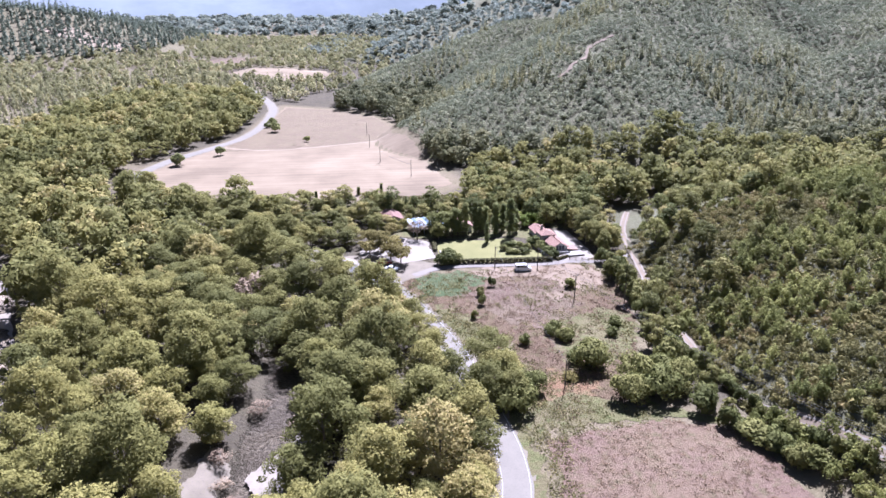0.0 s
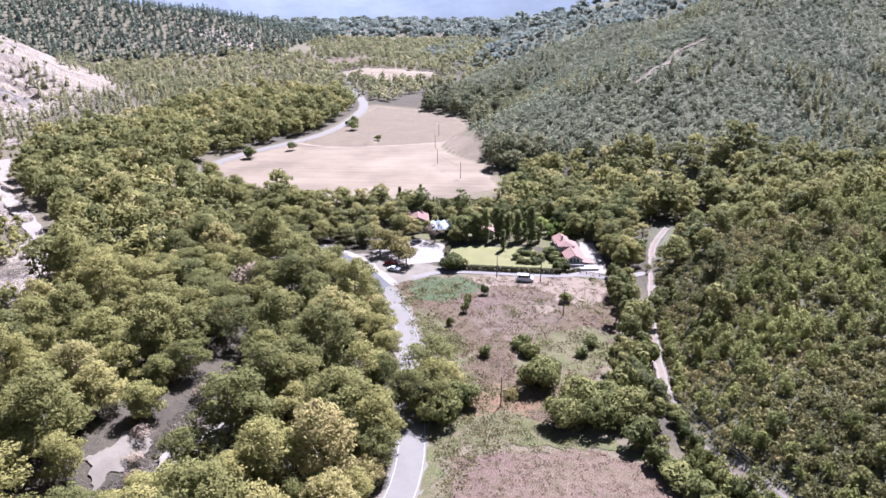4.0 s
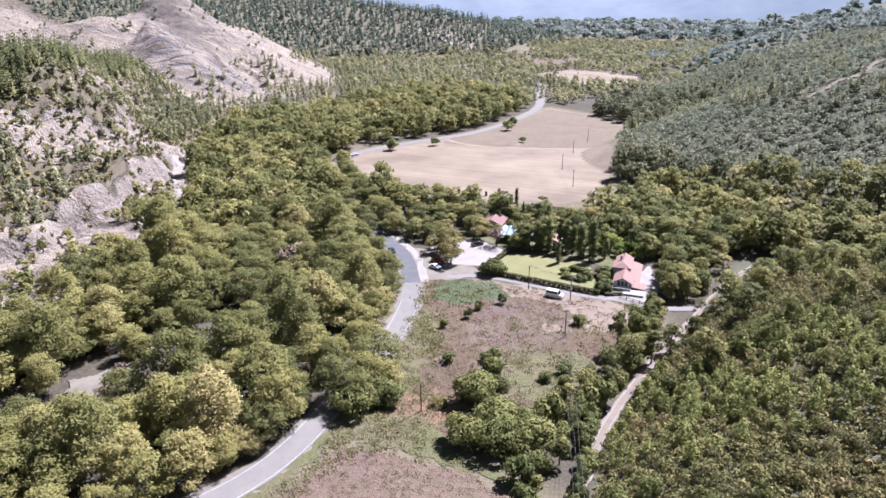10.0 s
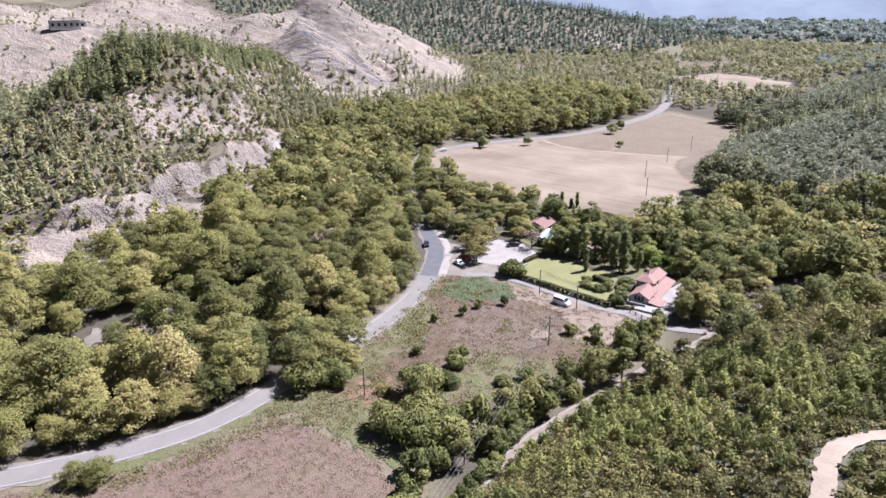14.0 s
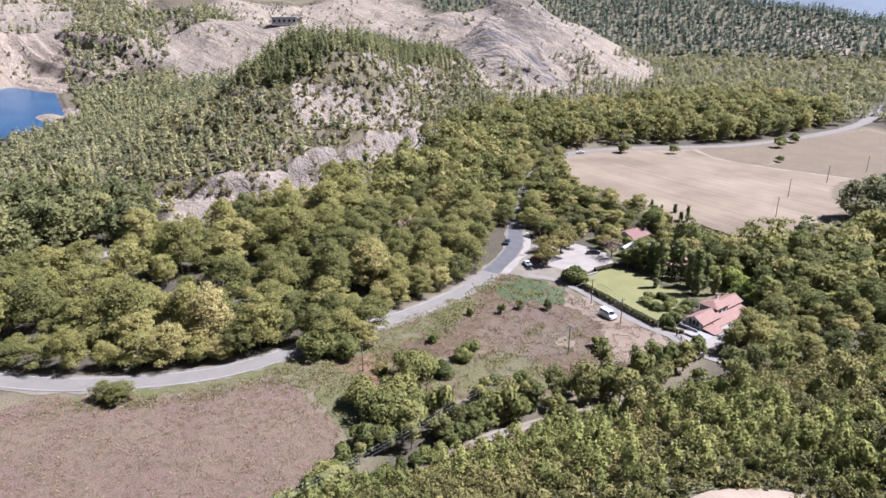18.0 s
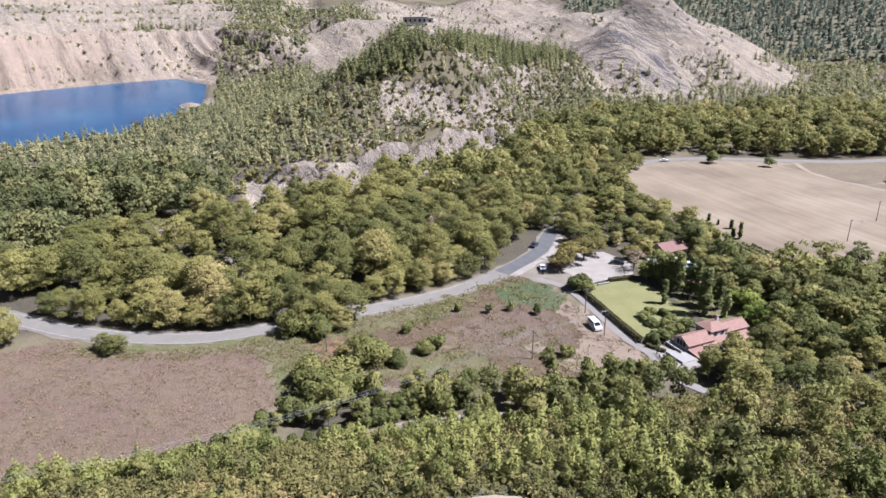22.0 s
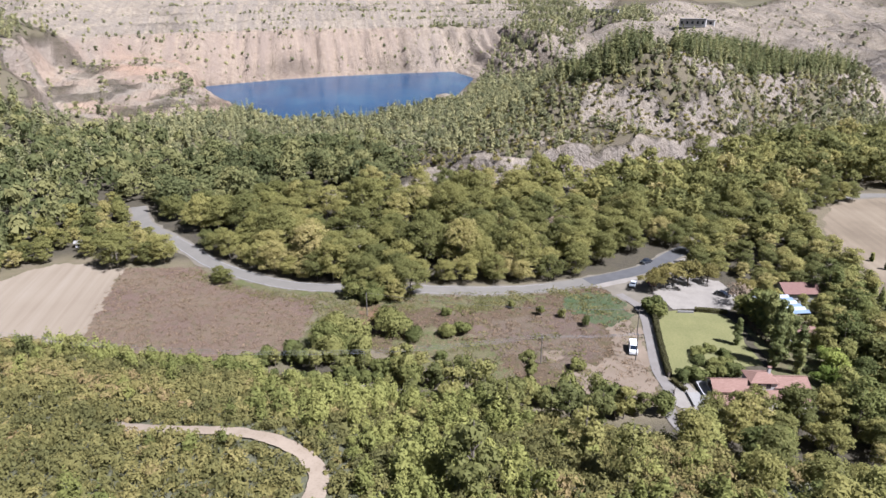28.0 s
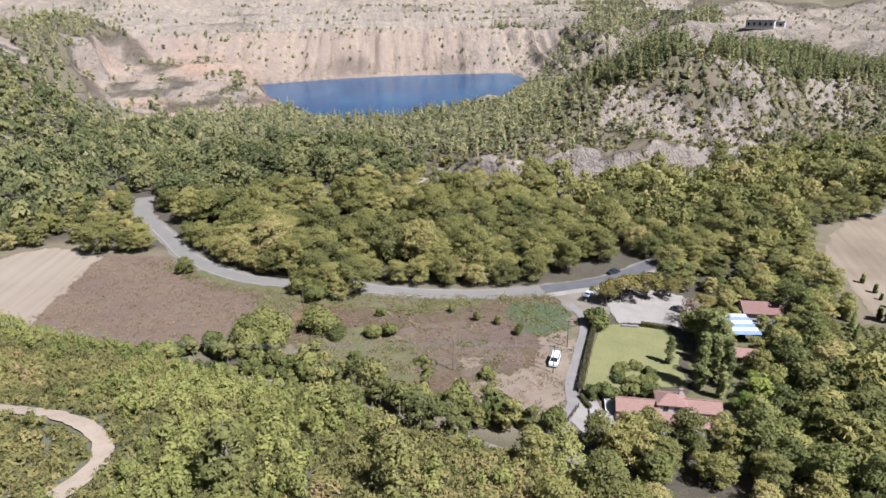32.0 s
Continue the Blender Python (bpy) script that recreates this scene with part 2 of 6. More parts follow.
M_DIRT = surface("track_dirt", (0.117, 0.093, 0.067), (0.171, 0.135, 0.098), 0.3, 0.95, 0.15, 8, 0.5, 0.06)
M_RUT = surface("worn_rut", (0.146, 0.130, 0.105), (0.195, 0.175, 0.147), 0.5, 0.95, 0.15, 6, 0.3, 0.03)
M_SAND = surface("river_sand", (0.155, 0.133, 0.107), (0.214, 0.188, 0.155), 0.2, 0.95, 0.15, 8, 0.4, 0.05)
M_LAWN = surface("mown_lawn", (0.112, 0.113, 0.045), (0.158, 0.15, 0.062), 0.15, 0.95, 0.1, 14, 0.5, 0.04, c3=(0.19, 0.17, 0.085))


def field_material(name, tones, angle, stripes, strength):
    m, nd, ln, b = material(name, 0.95, 0.12)
    streak = noise_tex(nd, ln, 0.35, 4, 0.6, stretch=(*stripes, 1, angle))
    broad, fine = noise_tex(nd, ln, 0.03, 4, 0.6), noise_tex(nd, ln, 1.8, 6, 0.7)
    v = maths(nd, ln, "ADD", maths(nd, ln, "MULTIPLY", streak, strength), maths(nd, ln, "MULTIPLY", broad, 1 - strength))
    col = ramp(nd, ln, v, [(0.36, tones[0]), (0.5, tones[1]), (0.64, tones[2])])
    col = mix(nd, ln, maths(nd, ln, "MULTIPLY", fine, 0.6), col, tones[3])
    ln.new(col, b.inputs["Base Color"])
    bump(nd, ln, b, maths(nd, ln, "ADD", fine, streak), 0.6, 0.12)
    return m


def weedy_material(name, dry, mauve, green, pale):
    """Dry weeds seen from above: mauve, straw and olive patches broken by fine stalks."""
    m, nd, ln, b = material(name, 0.95, 0.1)
    broad, mid, fine = noise_tex(nd, ln, 0.07, 4, 0.6), noise_tex(nd, ln, 0.45, 5, 0.65), noise_tex(nd, ln, 2.6, 6, 0.75)
    col = mix(nd, ln, ramp(nd, ln, broad, [(0.4, (0, 0, 0)), (0.62, (1, 1, 1))]), mauve, dry)
    col = mix(nd, ln, ramp(nd, ln, mid, [(0.5, (0, 0, 0)), (0.68, (1, 1, 1))]), col, green)
    col = mix(nd, ln, ramp(nd, ln, fine, [(0.52, (0, 0, 0)), (0.7, (0.8, 0.8, 0.8))]), col, pale)
    col = mix(nd, ln, ramp(nd, ln, noise_tex(nd, ln, 1.7, 6, 0.8), [(0.3, (0.75, 0.75, 0.75)), (0.47, (0, 0, 0))]), col, tuple(c * 0.45 for c in dry))
    ln.new(col, b.inputs["Base Color"])
    bump(nd, ln, b, maths(nd, ln, "ADD", fine, mid), 0.9, 0.3)
    return m


M_GREEN = weedy_material("low_green_growth", (0.1, 0.098, 0.042), (0.118, 0.1, 0.055), (0.082, 0.094, 0.034), (0.148, 0.135, 0.066))
M_OLIVE_FALLOW = weedy_material("olive_fallow_field", (0.151, 0.119, 0.079), (0.135, 0.104, 0.072), (0.117, 0.102, 0.059), (0.176, 0.144, 0.102))
M_CLOVER = weedy_material("fresh_clover", (0.065, 0.086, 0.040), (0.080, 0.085, 0.044), (0.050, 0.077, 0.033), (0.091, 0.097, 0.057))
M_STUBBLE = field_material("harvested_field", ((0.115, 0.088, 0.059), (0.175, 0.136, 0.092), (0.234, 0.189, 0.131), (0.157, 0.127, 0.087)), 8, (0.05, 1.3), 0.34)
M_VERGE = surface("dusty_verge", (0.113, 0.097, 0.074), (0.165, 0.141, 0.109), 0.35, 0.95, 0.12, 7, 0.5, 0.05, c3=(0.141, 0.130, 0.077))
M_FALLOW = weedy_material("fallow_weeds_field", (0.123, 0.094, 0.064), (0.109, 0.076, 0.058), (0.100, 0.083, 0.048), (0.165, 0.133, 0.096))
M_BROWN = weedy_material("dry_brown_weeds_field", (0.138, 0.101, 0.067), (0.127, 0.086, 0.065), (0.096, 0.081, 0.044), (0.186, 0.141, 0.100))
M_PALE = field_material("mown_pale_field", ((0.172, 0.135, 0.095), (0.212, 0.172, 0.123), (0.245, 0.204, 0.152), (0.204, 0.164, 0.118)),  26, (0.03, 1.2), 0.65)

M_MEADOW = weedy_material("rough_meadow", (0.104, 0.076, 0.046), (0.101, 0.069, 0.047), (0.075, 0.068, 0.029), (0.137, 0.104, 0.063))
M_EARTH = surface("trodden_earth", (0.137, 0.104, 0.071), (0.186, 0.144, 0.105), 0.25, 0.95, 0.12, 7, 0.5, 0.05, c3=(0.123, 0.098, 0.058))
M_RUSTY = weedy_material("rusty_dead_weeds", (0.16, 0.095, 0.055), (0.13, 0.1, 0.055), (0.1, 0.1, 0.045), (0.19, 0.14, 0.08))
# extra blue in this far green stands in for haze
M_OPEN = foliage("open_wood_leaves", (0.119, 0.133, 0.070), (0.248, 0.257, 0.129), (0.386, 0.380, 0.202), per="stand", autumn=(0.416, 0.370, 0.225))
M_FOOT = foliage("foot_wood_leaves", (0.08, 0.098, 0.058), (0.15, 0.165, 0.092), (0.235, 0.24, 0.13), per="stand", glow=0.26)
M_LOOP = surface("tan_track_dirt", (0.190, 0.146, 0.100), (0.262, 0.208, 0.150), 0.3, 0.95, 0.15, 8, 0.5, 0.06)

# ---- the lie of the land ----
def step(v):
    v = np.clip(v, 0, 1)
    return v * v * (3 - 2 * v)


def along(x, y, pts):
    """Distance to a line of points, and the third value of the points there."""
    best, val = np.full(np.shape(x), 1e9), np.zeros(np.shape(x))
    for (ax, ay, ah), (bx, by, bh) in zip(pts, pts[1:]):
        k = np.clip(((x - ax) * (bx - ax) + (y - ay) * (by - ay)) / ((bx - ax) ** 2 + (by - ay) ** 2), 0, 1)
        d = np.hypot(x - ax - k * (bx - ax), y - ay - k * (by - ay))
        near = d < best
        best, val = np.where(near, d, best), np.where(near, ah + k * (bh - ah), val)
    return best, val


def tent(x, y, pts, slope, soft=20.0):
    """A ridge whose sides fall evenly."""
    z = np.zeros(np.shape(x))
    for a, b in zip(pts, pts[1:]):
        d, h = along(x, y, (a, b))
        z = np.maximum(z, h - slope * np.sqrt(d * d + soft * soft) + slope * soft)
    return z


def inside(x, y, poly):
    hit, n = np.zeros(np.shape(x), bool), len(poly)
    for i in range(n):
        (ax, ay), (bx, by) = poly[i], poly[(i + 1) % n]
        hit ^= ((ay > y) != (by > y)) & (x < (bx - ax) * (y - ay) / (by - ay + 1e-9) + ax)
    return hit


def edge_distance(x, y, poly):
    """Metres outside a closed outline (inside: minus)."""
    ring = [(*p, 0) for p in poly] + [(*poly[0], 0)]
    d, _ = along(x, y, ring)
    return np.where(inside(x, y, poly), -d, d)


def rough(x, y, size, seed=0.0):
    """Soft unevenness, about -1 to 1."""
    a, b = x / size + seed, y / size - seed * 0.7
    return (np.sin(a + 1.7 * np.sin(b * 0.9)) + np.sin(1.9 * b + 1.3 * np.sin(a * 1.3 + 2)) + 0.6 * np.sin(3.1 * a + 2.3 * b + 1.1)) / 2.6


def fbm(x, y, size, seed=0, octaves=4):
    """Uneven ground of many sizes, about -1 to 1."""
    total, amp, top = 0.0, 1.0, 0.0
    for k in range(octaves):
        u, v = x / size * 2 ** k + 17.3 * k + seed, y / size * 2 ** k - 9.1 * k + seed * 1.7
        i, j = np.floor(u), np.floor(v)
        f, g = u - i, v - j
        f, g = f * f * (3 - 2 * f), g * g * (3 - 2 * g)

        def h(a, b):
            w = np.sin(a * 127.1 + b * 311.7 + seed * 7.7) * 43758.5453
            return w - np.floor(w)

        n = (h(i, j) * (1 - f) + h(i + 1, j) * f) * (1 - g) + (h(i, j + 1) * (1 - f) + h(i + 1, j + 1) * f) * g
        total, top, amp = total + amp * (2 * n - 1), top + amp, amp * 0.5
    return 1.6 * total / top


LAKE = [(-286, -94), (-330, -150), (-425, -231), (-500, -186), (-548, -140), (-592, -80), (-630, -20), (-560, 22), (-400, 40), (-275, 0), (-250, -40)]
BIG_FIELD = [(-138, 287), (-119, 273), (-100, 265), (-78, 261), (-54, 264), (-30, 268), (-10, 275), (4, 292), (-4, 318), (-16, 360), (-30, 388), (-33, 430), (-46, 464), (-80, 495), (-119, 510), (-116, 440), (-114, 398), (-124, 366), (-137, 335), (-144, 310)]
FRONT_FIELD = [(14, 36), (7, 58), (18, 80), (21, 97), (20, 106), (31, 110), (46, 113), (57, 110), (62, 97), (65, 80), (66, 61)]
PALE_FIELD = [(50, 4), (23, 8), (15, 14), (14, 36), (66, 64), (75, 42)]
MEADOW = [(12, 128), (2, 148), (-8, 172), (-14, 186), (2, 193), (20, 195), (46, 201), (52, 190), (52, 160), (46, 140), (38, 118), (24, 113)]
ROAD = [(-46, -6), (-27, 12), (-15, 32), (-6, 47), (3, 61), (9, 76), (12.5, 90), (12.6, 101), (10.5, 112), (6.8, 126), (3.5, 140), (-2, 155), (-10, 172), (-22, 188), (-33, 199), (-46, 207), (-64, 220), (-92, 240), (-118, 262), (-137, 285), (-143, 308), (-139, 334), (-127, 366), (-118, 394), (-117, 437), (-126, 500), (-150, 560), (-190, 640)]
TRACK = [(75, 92), (70, 106), (64.5, 118), (61.5, 130), (60.3, 143), (60.2, 160), (60.8, 178), (62.5, 196), (64, 214), (66, 232), (72, 250)]
LOOP = [(111.5, 119), (112.2, 125), (111.2, 132), (109.4, 139), (109.6, 146), (113, 152), (119, 154.8), (127, 156), (138, 157)]
SHORE = [(-80, 60), (-84, 96), (-97, 126), (-115, 155), (-131, 180), (-156, 203), (-204, 240), (-250, 290)]
RIVER = [(-60, 20), (-42, 60), (-33, 92), (-34, 110), (-33, 124), (-36, 142), (-48, 165), (-75, 195), (-110, 225), (-160, 262), (-215, 320)]
SHOULDER = [(-290, -98), (-225, -122), (-180, -190), (-225, -265), (-330, -335), (-410, -310), (-440, -245), (-400, -215), (-330, -150)]
BANK_Y = [60, 92, 128, 165, 205, 245, 300, 360]
BANK_X = [-176, -146, -129, -147, -173, -210, -260, -306]


def height(x, y):
    x, y = np.asarray(x, float), np.asarray(y, float)
    z = np.zeros(x.shape)
    lake_d = edge_distance(x, y, LAKE)
    # eastern hill of macchia
    e = np.maximum(x - 63 - 4 * rough(x, y, 26, 2), 0)
    fall = step((262 - y) / 55)
    z += (31 * (1 - np.exp(-e / 34)) + 1.2 * rough(x, y, 17) * step(e / 25)) * fall
    z += 7 * step((x - 70) / 60) * step((y - 215) / 40)
    # wooded mountain with its spurs
    wob = 1 + 0.07 * rough(x, y, 38, 1)
    m = tent(x, y, [(-40, 372, 0), (20, 390, 22), (78, 412, 46), (165, 560, 82), (300, 760, 132), (520, 1000, 200)], 0.47)
    m = np.maximum(m, tent(x, y, [(250, 330, 8), (340, 450, 60), (450, 650, 120), (700, 900, 210)], 0.45))
    m = np.maximum(m, tent(x, y, [(-85, 570, 0), (10, 640, 34), (140, 790, 72), (330, 980, 125)], 0.42))
    m = np.maximum(m, tent(x, y, [(-140, 810, 0), (0, 940, 42), (220, 1200, 92), (500, 1500, 150)], 0.36))
    m = np.maximum(m, tent(x, y, [(-260, 1250, 0), (0, 1500, 50), (500, 1900, 160)], 0.3))
    z += m * wob
    # quarry spoil heaps and the high ground behind
    q = tent(x, y, [(-545, 500, 93), (-540, 484, 89)], 0.8, 4)
    q = np.maximum(q, tent(x, y, [(-545, 505, 78), (-540, 425, 66), (-580, 330, 56), (-620, 240, 58), (-700, 150, 64), (-900, 60, 75)], 0.48, 10))
    spur = tent(x, y, [(-535, 470, 68), (-480, 425, 57), (-432, 405, 47), (-403, 398, 38)], 0.62, 6)
    across = x * 0.88 - y * 0.47
    q = np.maximum(q, spur + 2 - 8.0 * np.abs(fbm(across, x * 0.06 + y * 0.1, 11, 31, 2)) * step(spur / 12) * step((y - 375) / 25))
    q = np.maximum(q, tent(x, y, [(-765, 150, 66), (-745, 150, 66)], 0.5, 14))
    q = np.maximum(q, tent(x, y, [(-833, 391, 61), (-920, 440, 70)], 0.35, 12))
    q = np.maximum(q, tent(x, y, [(-1100, 620, 160), (-860, 830, 100), (-560, 1000, 62), (-380, 1180, 10)], 0.3))
    q = np.maximum(q, tent(x, y, [(-1500, 300, 130), (-1000, 260, 90), (-800, 200, 66)], 0.25))
    ca, cr = np.arctan2(y - 488, x + 545), np.hypot(x + 545, y - 488)
    q = q - 4.5 * np.abs(fbm(ca * 60, cr * 0.1, 7, 15, 2)) * step((cr - 12) / 30) * step((190 - cr) / 50) * step(0.6 + 1.5 * fbm(x, y, 70, 16, 2))
    z = np.maximum(z, q * (1 + 0.06 * rough(x, y, 24, 4)) * step((lake_d - 20) / 60))
    # pine knoll above the cut bank
    kd, kh = along(x, y, [(-225, 105, 3), (-245, 150, 20), (-262, 182, 43), (-330, 250, 47), (-395, 320, 40)])
    gully = np.abs(fbm(x * 0.35, y, 9, 3, 3))
    bank = np.interp(y, BANK_Y, BANK_X) - x + 3.5 * fbm(x, y, 22, 3, 3) + 2.2 * gully
    ends = step((y - 70) / 75) * step((278 - y) / 45)
    shelf = step((-118 - x) / 60) * 4 + (10.5 + 6 * fbm(x, y, 34, 8, 3)) * step(bank / (8.5 + 3 * fbm(x, y, 25, 5, 2))) * ends * step((320 + x) / 80) + 8 * step((bank - 16) / 60) * ends
    cliff = np.exp(-((y - 232) / 30) ** 2)
    rise = kh * np.exp(-(kd / 62) ** 2) * step((bank - 10) / (75 - 34 * cliff)) * (0.86 + 0.1 * fbm(x, y, 34, 6)) * step((lake_d - 10) / 60)
    benches = 4.6 * (np.floor(rise / 4.6) + step((rise / 4.6 % 1 - 0.45) / 0.5))
    rise = rise * 0.45 + benches * 0.55 + 0.9 * fbm(x, y, 9, 2, 3) * step(rise / 4)
    z = np.maximum(z, shelf + rise - 2.2 * gully * cliff * step(bank / 20) * step((70 - bank) / 20))
    # lake basin: scree on the far shore, a bare shoulder and a wooded ridge beside it
    u = -(x - 165) * 0.89 - (y - 224) * 0.456
    far = step((u - 690) / 50)
    terrace = 2.2 * fbm(x, y, 40, 6, 3) * (lake_d > 110) + 9 * (np.floor((lake_d - 110) / 55) + step(((lake_d - 110) % 55) / 16)) * (lake_d > 110)
    scree = 2 + np.clip(lake_d, 0, 78) * 0.62 + (-9.0 * np.abs(fbm((x * 0.456 - y * 0.89), lake_d * 0.12, 13, 5, 2)) + 0.9 * fbm(x, y, 12, 5, 2)) * step(lake_d / 14) * step((92 - lake_d) / 14) + np.minimum(terrace, 150)
    z = np.where(lake_d > 0, np.maximum(z, scree * far * step((190 - y) / 110)), z)
    w = tent(x, y, [(-60, -262, 50), (-180, -305, 60), (-300, -365, 70), (-420, -420, 78), (-900, -800, 200)], 0.42) + 2.5 * fbm(x, y, 26, 9, 3)
    z = np.maximum(z, w * step((lake_d - 5) / 70))
    s = np.maximum(-(x + 240) * 0.69 - (y + 130) * 0.72 + 14 * fbm(x, y, 40, 11, 3), -20)
    bench = 4.5 + 0.112 * 28 * (np.floor(s / 28) + step((s / 28 % 1 - 0.6) / 0.35)) + 1.7 * fbm(x, y, 13, 12, 3)
    flat = step((9 * fbm(x, y, 30, 13, 3) - edge_distance(x, y, SHOULDER)) / 16)
    z = z * (1 - flat) + np.maximum(bench, 2.6) * flat
    z = np.where(lake_d < 40, np.minimum(z, 2.4 + np.maximum(lake_d, 0) * 1.2), z)
    z = np.where(lake_d < 0, np.maximum(-4, 1.6 + lake_d * 0.3), z)
    z = np.maximum(z, 4.8 * np.exp(-((x + 408) / 24) ** 2 - ((y - 29 - 0.25 * (x + 408)) / 10) ** 2) * (1 + 0.25 * fbm(x, y, 8, 4, 3)) - 0.6 - 5 * (np.hypot(x + 408, y - 29) > 60))
    # the garden and meadow lie a little lower
    z -= 1.5 * step((82 - np.hypot(x - 12, y - 207)) / 35) * (z < 10)
    # river bed, and rise towards the far mountains
    rd, _ = along(x, y, [(*p, 0) for p in RIVER])
    z -= 2.6 * step((11 - rd) / 7) * (z < 8)
    z += 60 * step((np.hypot(x, y - 200) - 2200) / 2000)
    return z


def cells(lo, hi, a, b, fine, grow):
    mid = list(np.arange(a, b + 0.1, fine))
    left, right, s = [], [], fine
    while (left or [a])[-1] > lo:
        s *= grow
        left.append((left or [a])[-1] - s)
    s = fine
    while (right or [b])[-1] < hi:
        s *= grow
        right.append((right or [b])[-1] + s)
    return np.array(left[::-1] + mid + right)


def sheet(name, V, F, mat, attrs=None, smooth=True):
    """A mesh from arrays of corners and four-sided faces."""
    me = bpy.data.meshes.new(name)
    n = len(F)
    k = F.shape[1]
    me.vertices.add(len(V)), me.loops.add(n * k), me.polygons.add(n)
    me.vertices.foreach_set("co", np.ascontiguousarray(V, np.float32).ravel())
    me.loops.foreach_set("vertex_index", np.ascontiguousarray(F, np.int32).ravel())
    me.polygons.foreach_set("loop_start", np.arange(0, n * k, k, dtype=np.int32))
    if smooth:
        me.polygons.foreach_set("use_smooth", np.ones(n, bool))
    for key, val in (attrs or {}).items():
        if val.ndim == 2:
            me.attributes.new(key, "FLOAT_VECTOR", "POINT").data.foreach_set("vector", np.ascontiguousarray(val, np.float32).ravel())
        else:
            me.attributes.new(key, "FLOAT", "POINT").data.foreach_set("value", np.ascontiguousarray(val, np.float32))
    me.update()
    me.materials.append(mat)
    return me


def grid_faces(nx, ny):
    i = (np.arange(ny - 1)[:, None] * nx + np.arange(nx - 1)[None]).ravel()
    return np.stack([i, i + 1, i + nx + 1, i + nx], 1)


gx = np.concatenate([cells(-4300, -700, -720, -715, 5.0, 1.05)[:-2], np.arange(-715, -300, 5.0), cells(-302, 4300, -300, 190, 3.0, 1.036)[1:]])
gy = np.concatenate([cells(-4000, -270, -290, -285, 5.0, 1.05)[:-2], np.arange(-285, 0, 5.0), cells(-2, 4600, 0, 440, 3.0, 1.03)[1:]])
gx = np.concatenate([gx[(gx < -242) | (gx > -112)], np.arange(-241, -112, 1.7)])
gy = np.concatenate([gy[(gy < 84) | (gy > 276)], np.arange(85, 276, 1.9)])
gx = np.concatenate([gx[(gx < -500) | (gx > -372)], np.arange(-499, -372, 2.4)])
gy = np.concatenate([gy[(gy < 376) | (gy > 500)], np.arange(377, 500, 2.4)])
gx, gy = np.unique(gx), np.unique(gy)
gx, gy = gx[np.concatenate([[True], np.diff(gx) > 1.0])], gy[np.concatenate([[True], np.diff(gy) > 1.0])]
X, Y = np.meshgrid(gx, gy)
Z = height(X, Y)


def bare_cover(x, y, z):
    """Where nothing grows: the cut bank, scree, spoil heaps and quarry floors."""
    lake_d = edge_distance(x, y, LAKE)
    u = -(x - 165) * 0.89 - (y - 224) * 0.456
    bank = np.interp(y, BANK_Y, BANK_X) - x
    bank = bank + 3.5 * fbm(x, y, 22, 3, 3)
    b = (0.9 + 0.35 * fbm(x, y, 16, 2, 3)) * step((bank + 4) / 5) * step((15 + 7 * fbm(x, y, 14, 19, 2) - bank) / 5) * step((y - 98) / 20) * step((255 - y) / 20)
    b = np.maximum(b, 0.95 * step((bank - 14) / 14) * step((165 - bank) / 50) * step((y - 100) / 20) * step((330 - y) / 40) * step(0.6 + 2.2 * fbm(x, y, 26, 6, 4)))
    b = np.maximum(b, step(1.6 - np.hypot((x + 206) / 19, (y - 230) / 19)) * (0.75 + 0.5 * fbm(x, y, 14, 7, 3)))
    rd, _ = along(x, y, [(*p, 0) for p in RIVER])
    b = np.maximum(b, 0.5 * step((8 - rd) / 4) * step((y - 80) / 8) * step((146 - y) / 8))
    shore_x = np.interp(y, [p[1] for p in SHORE], [p[0] for p in SHORE])
    b = np.maximum(b, (0.8 + 0.5 * fbm(x, y, 13, 29, 3)) * step((shore_x + 6 - x) / 5) * step((6 - bank) / 4) * step((y - 80) / 15) * step((255 - y) / 20))
    b = np.maximum(b, step(1.5 - np.hypot((x + 287) / 18, (y - 325) / 22)) * (0.75 + 0.5 * fbm(x, y, 14, 9, 3)))
    b = np.maximum(b, step((9 - np.hypot((x + 440) / 9, (y - 430) / 6)) / 2))
    heap = np.maximum(step((250 - np.hypot((x + 560) * 0.9, (y - 420) * 0.85)) / 60), step((x + 980) / 80) * step((-470 - x) / 60) * step((y - 130) / 60) * step((560 - y) / 80)) * (0.85 + 0.25 * rough(x, y, 28, 3))
    b = np.maximum(b, heap)
    b = np.maximum(b, 0.95 * step((x + 675) / 30) * step((-500 - x) / 25) * step((y - 116) / 18) * step((270 - y) / 30))
    b = np.maximum(b, step((u - 690) / 40) * step((lake_d + 3) / 5) * step((190 - y) / 80) * (0.85 + 0.2 * rough(x, y, 45, 4)))
    b = np.maximum(b, step((4 - edge_distance(x, y, SHOULDER)) / 12) * (0.8 + 0.5 * fbm(x, y, 22, 7, 3)))
    b = np.maximum(b, step((40 - np.hypot(x + 408, y - 29)) / 10) * (lake_d < 25))
    b = np.maximum(b, 0.9 * step((120 - np.hypot(x + 215, y + 290)) / 30) * step(0.1 + 1.8 * fbm(x, y, 38, 14, 3)))
    b = np.maximum(b, 0.75 * step((lake_d - 6) / -8) * (lake_d > -30))
    b = np.maximum(b, 0.62 * step((x + 560) / 80) * step((-150 - x) / 60) * step((y - 340) / 60) * step((900 - y) / 200) * step(0.25 + rough(x, y, 30, 2)))
    return b


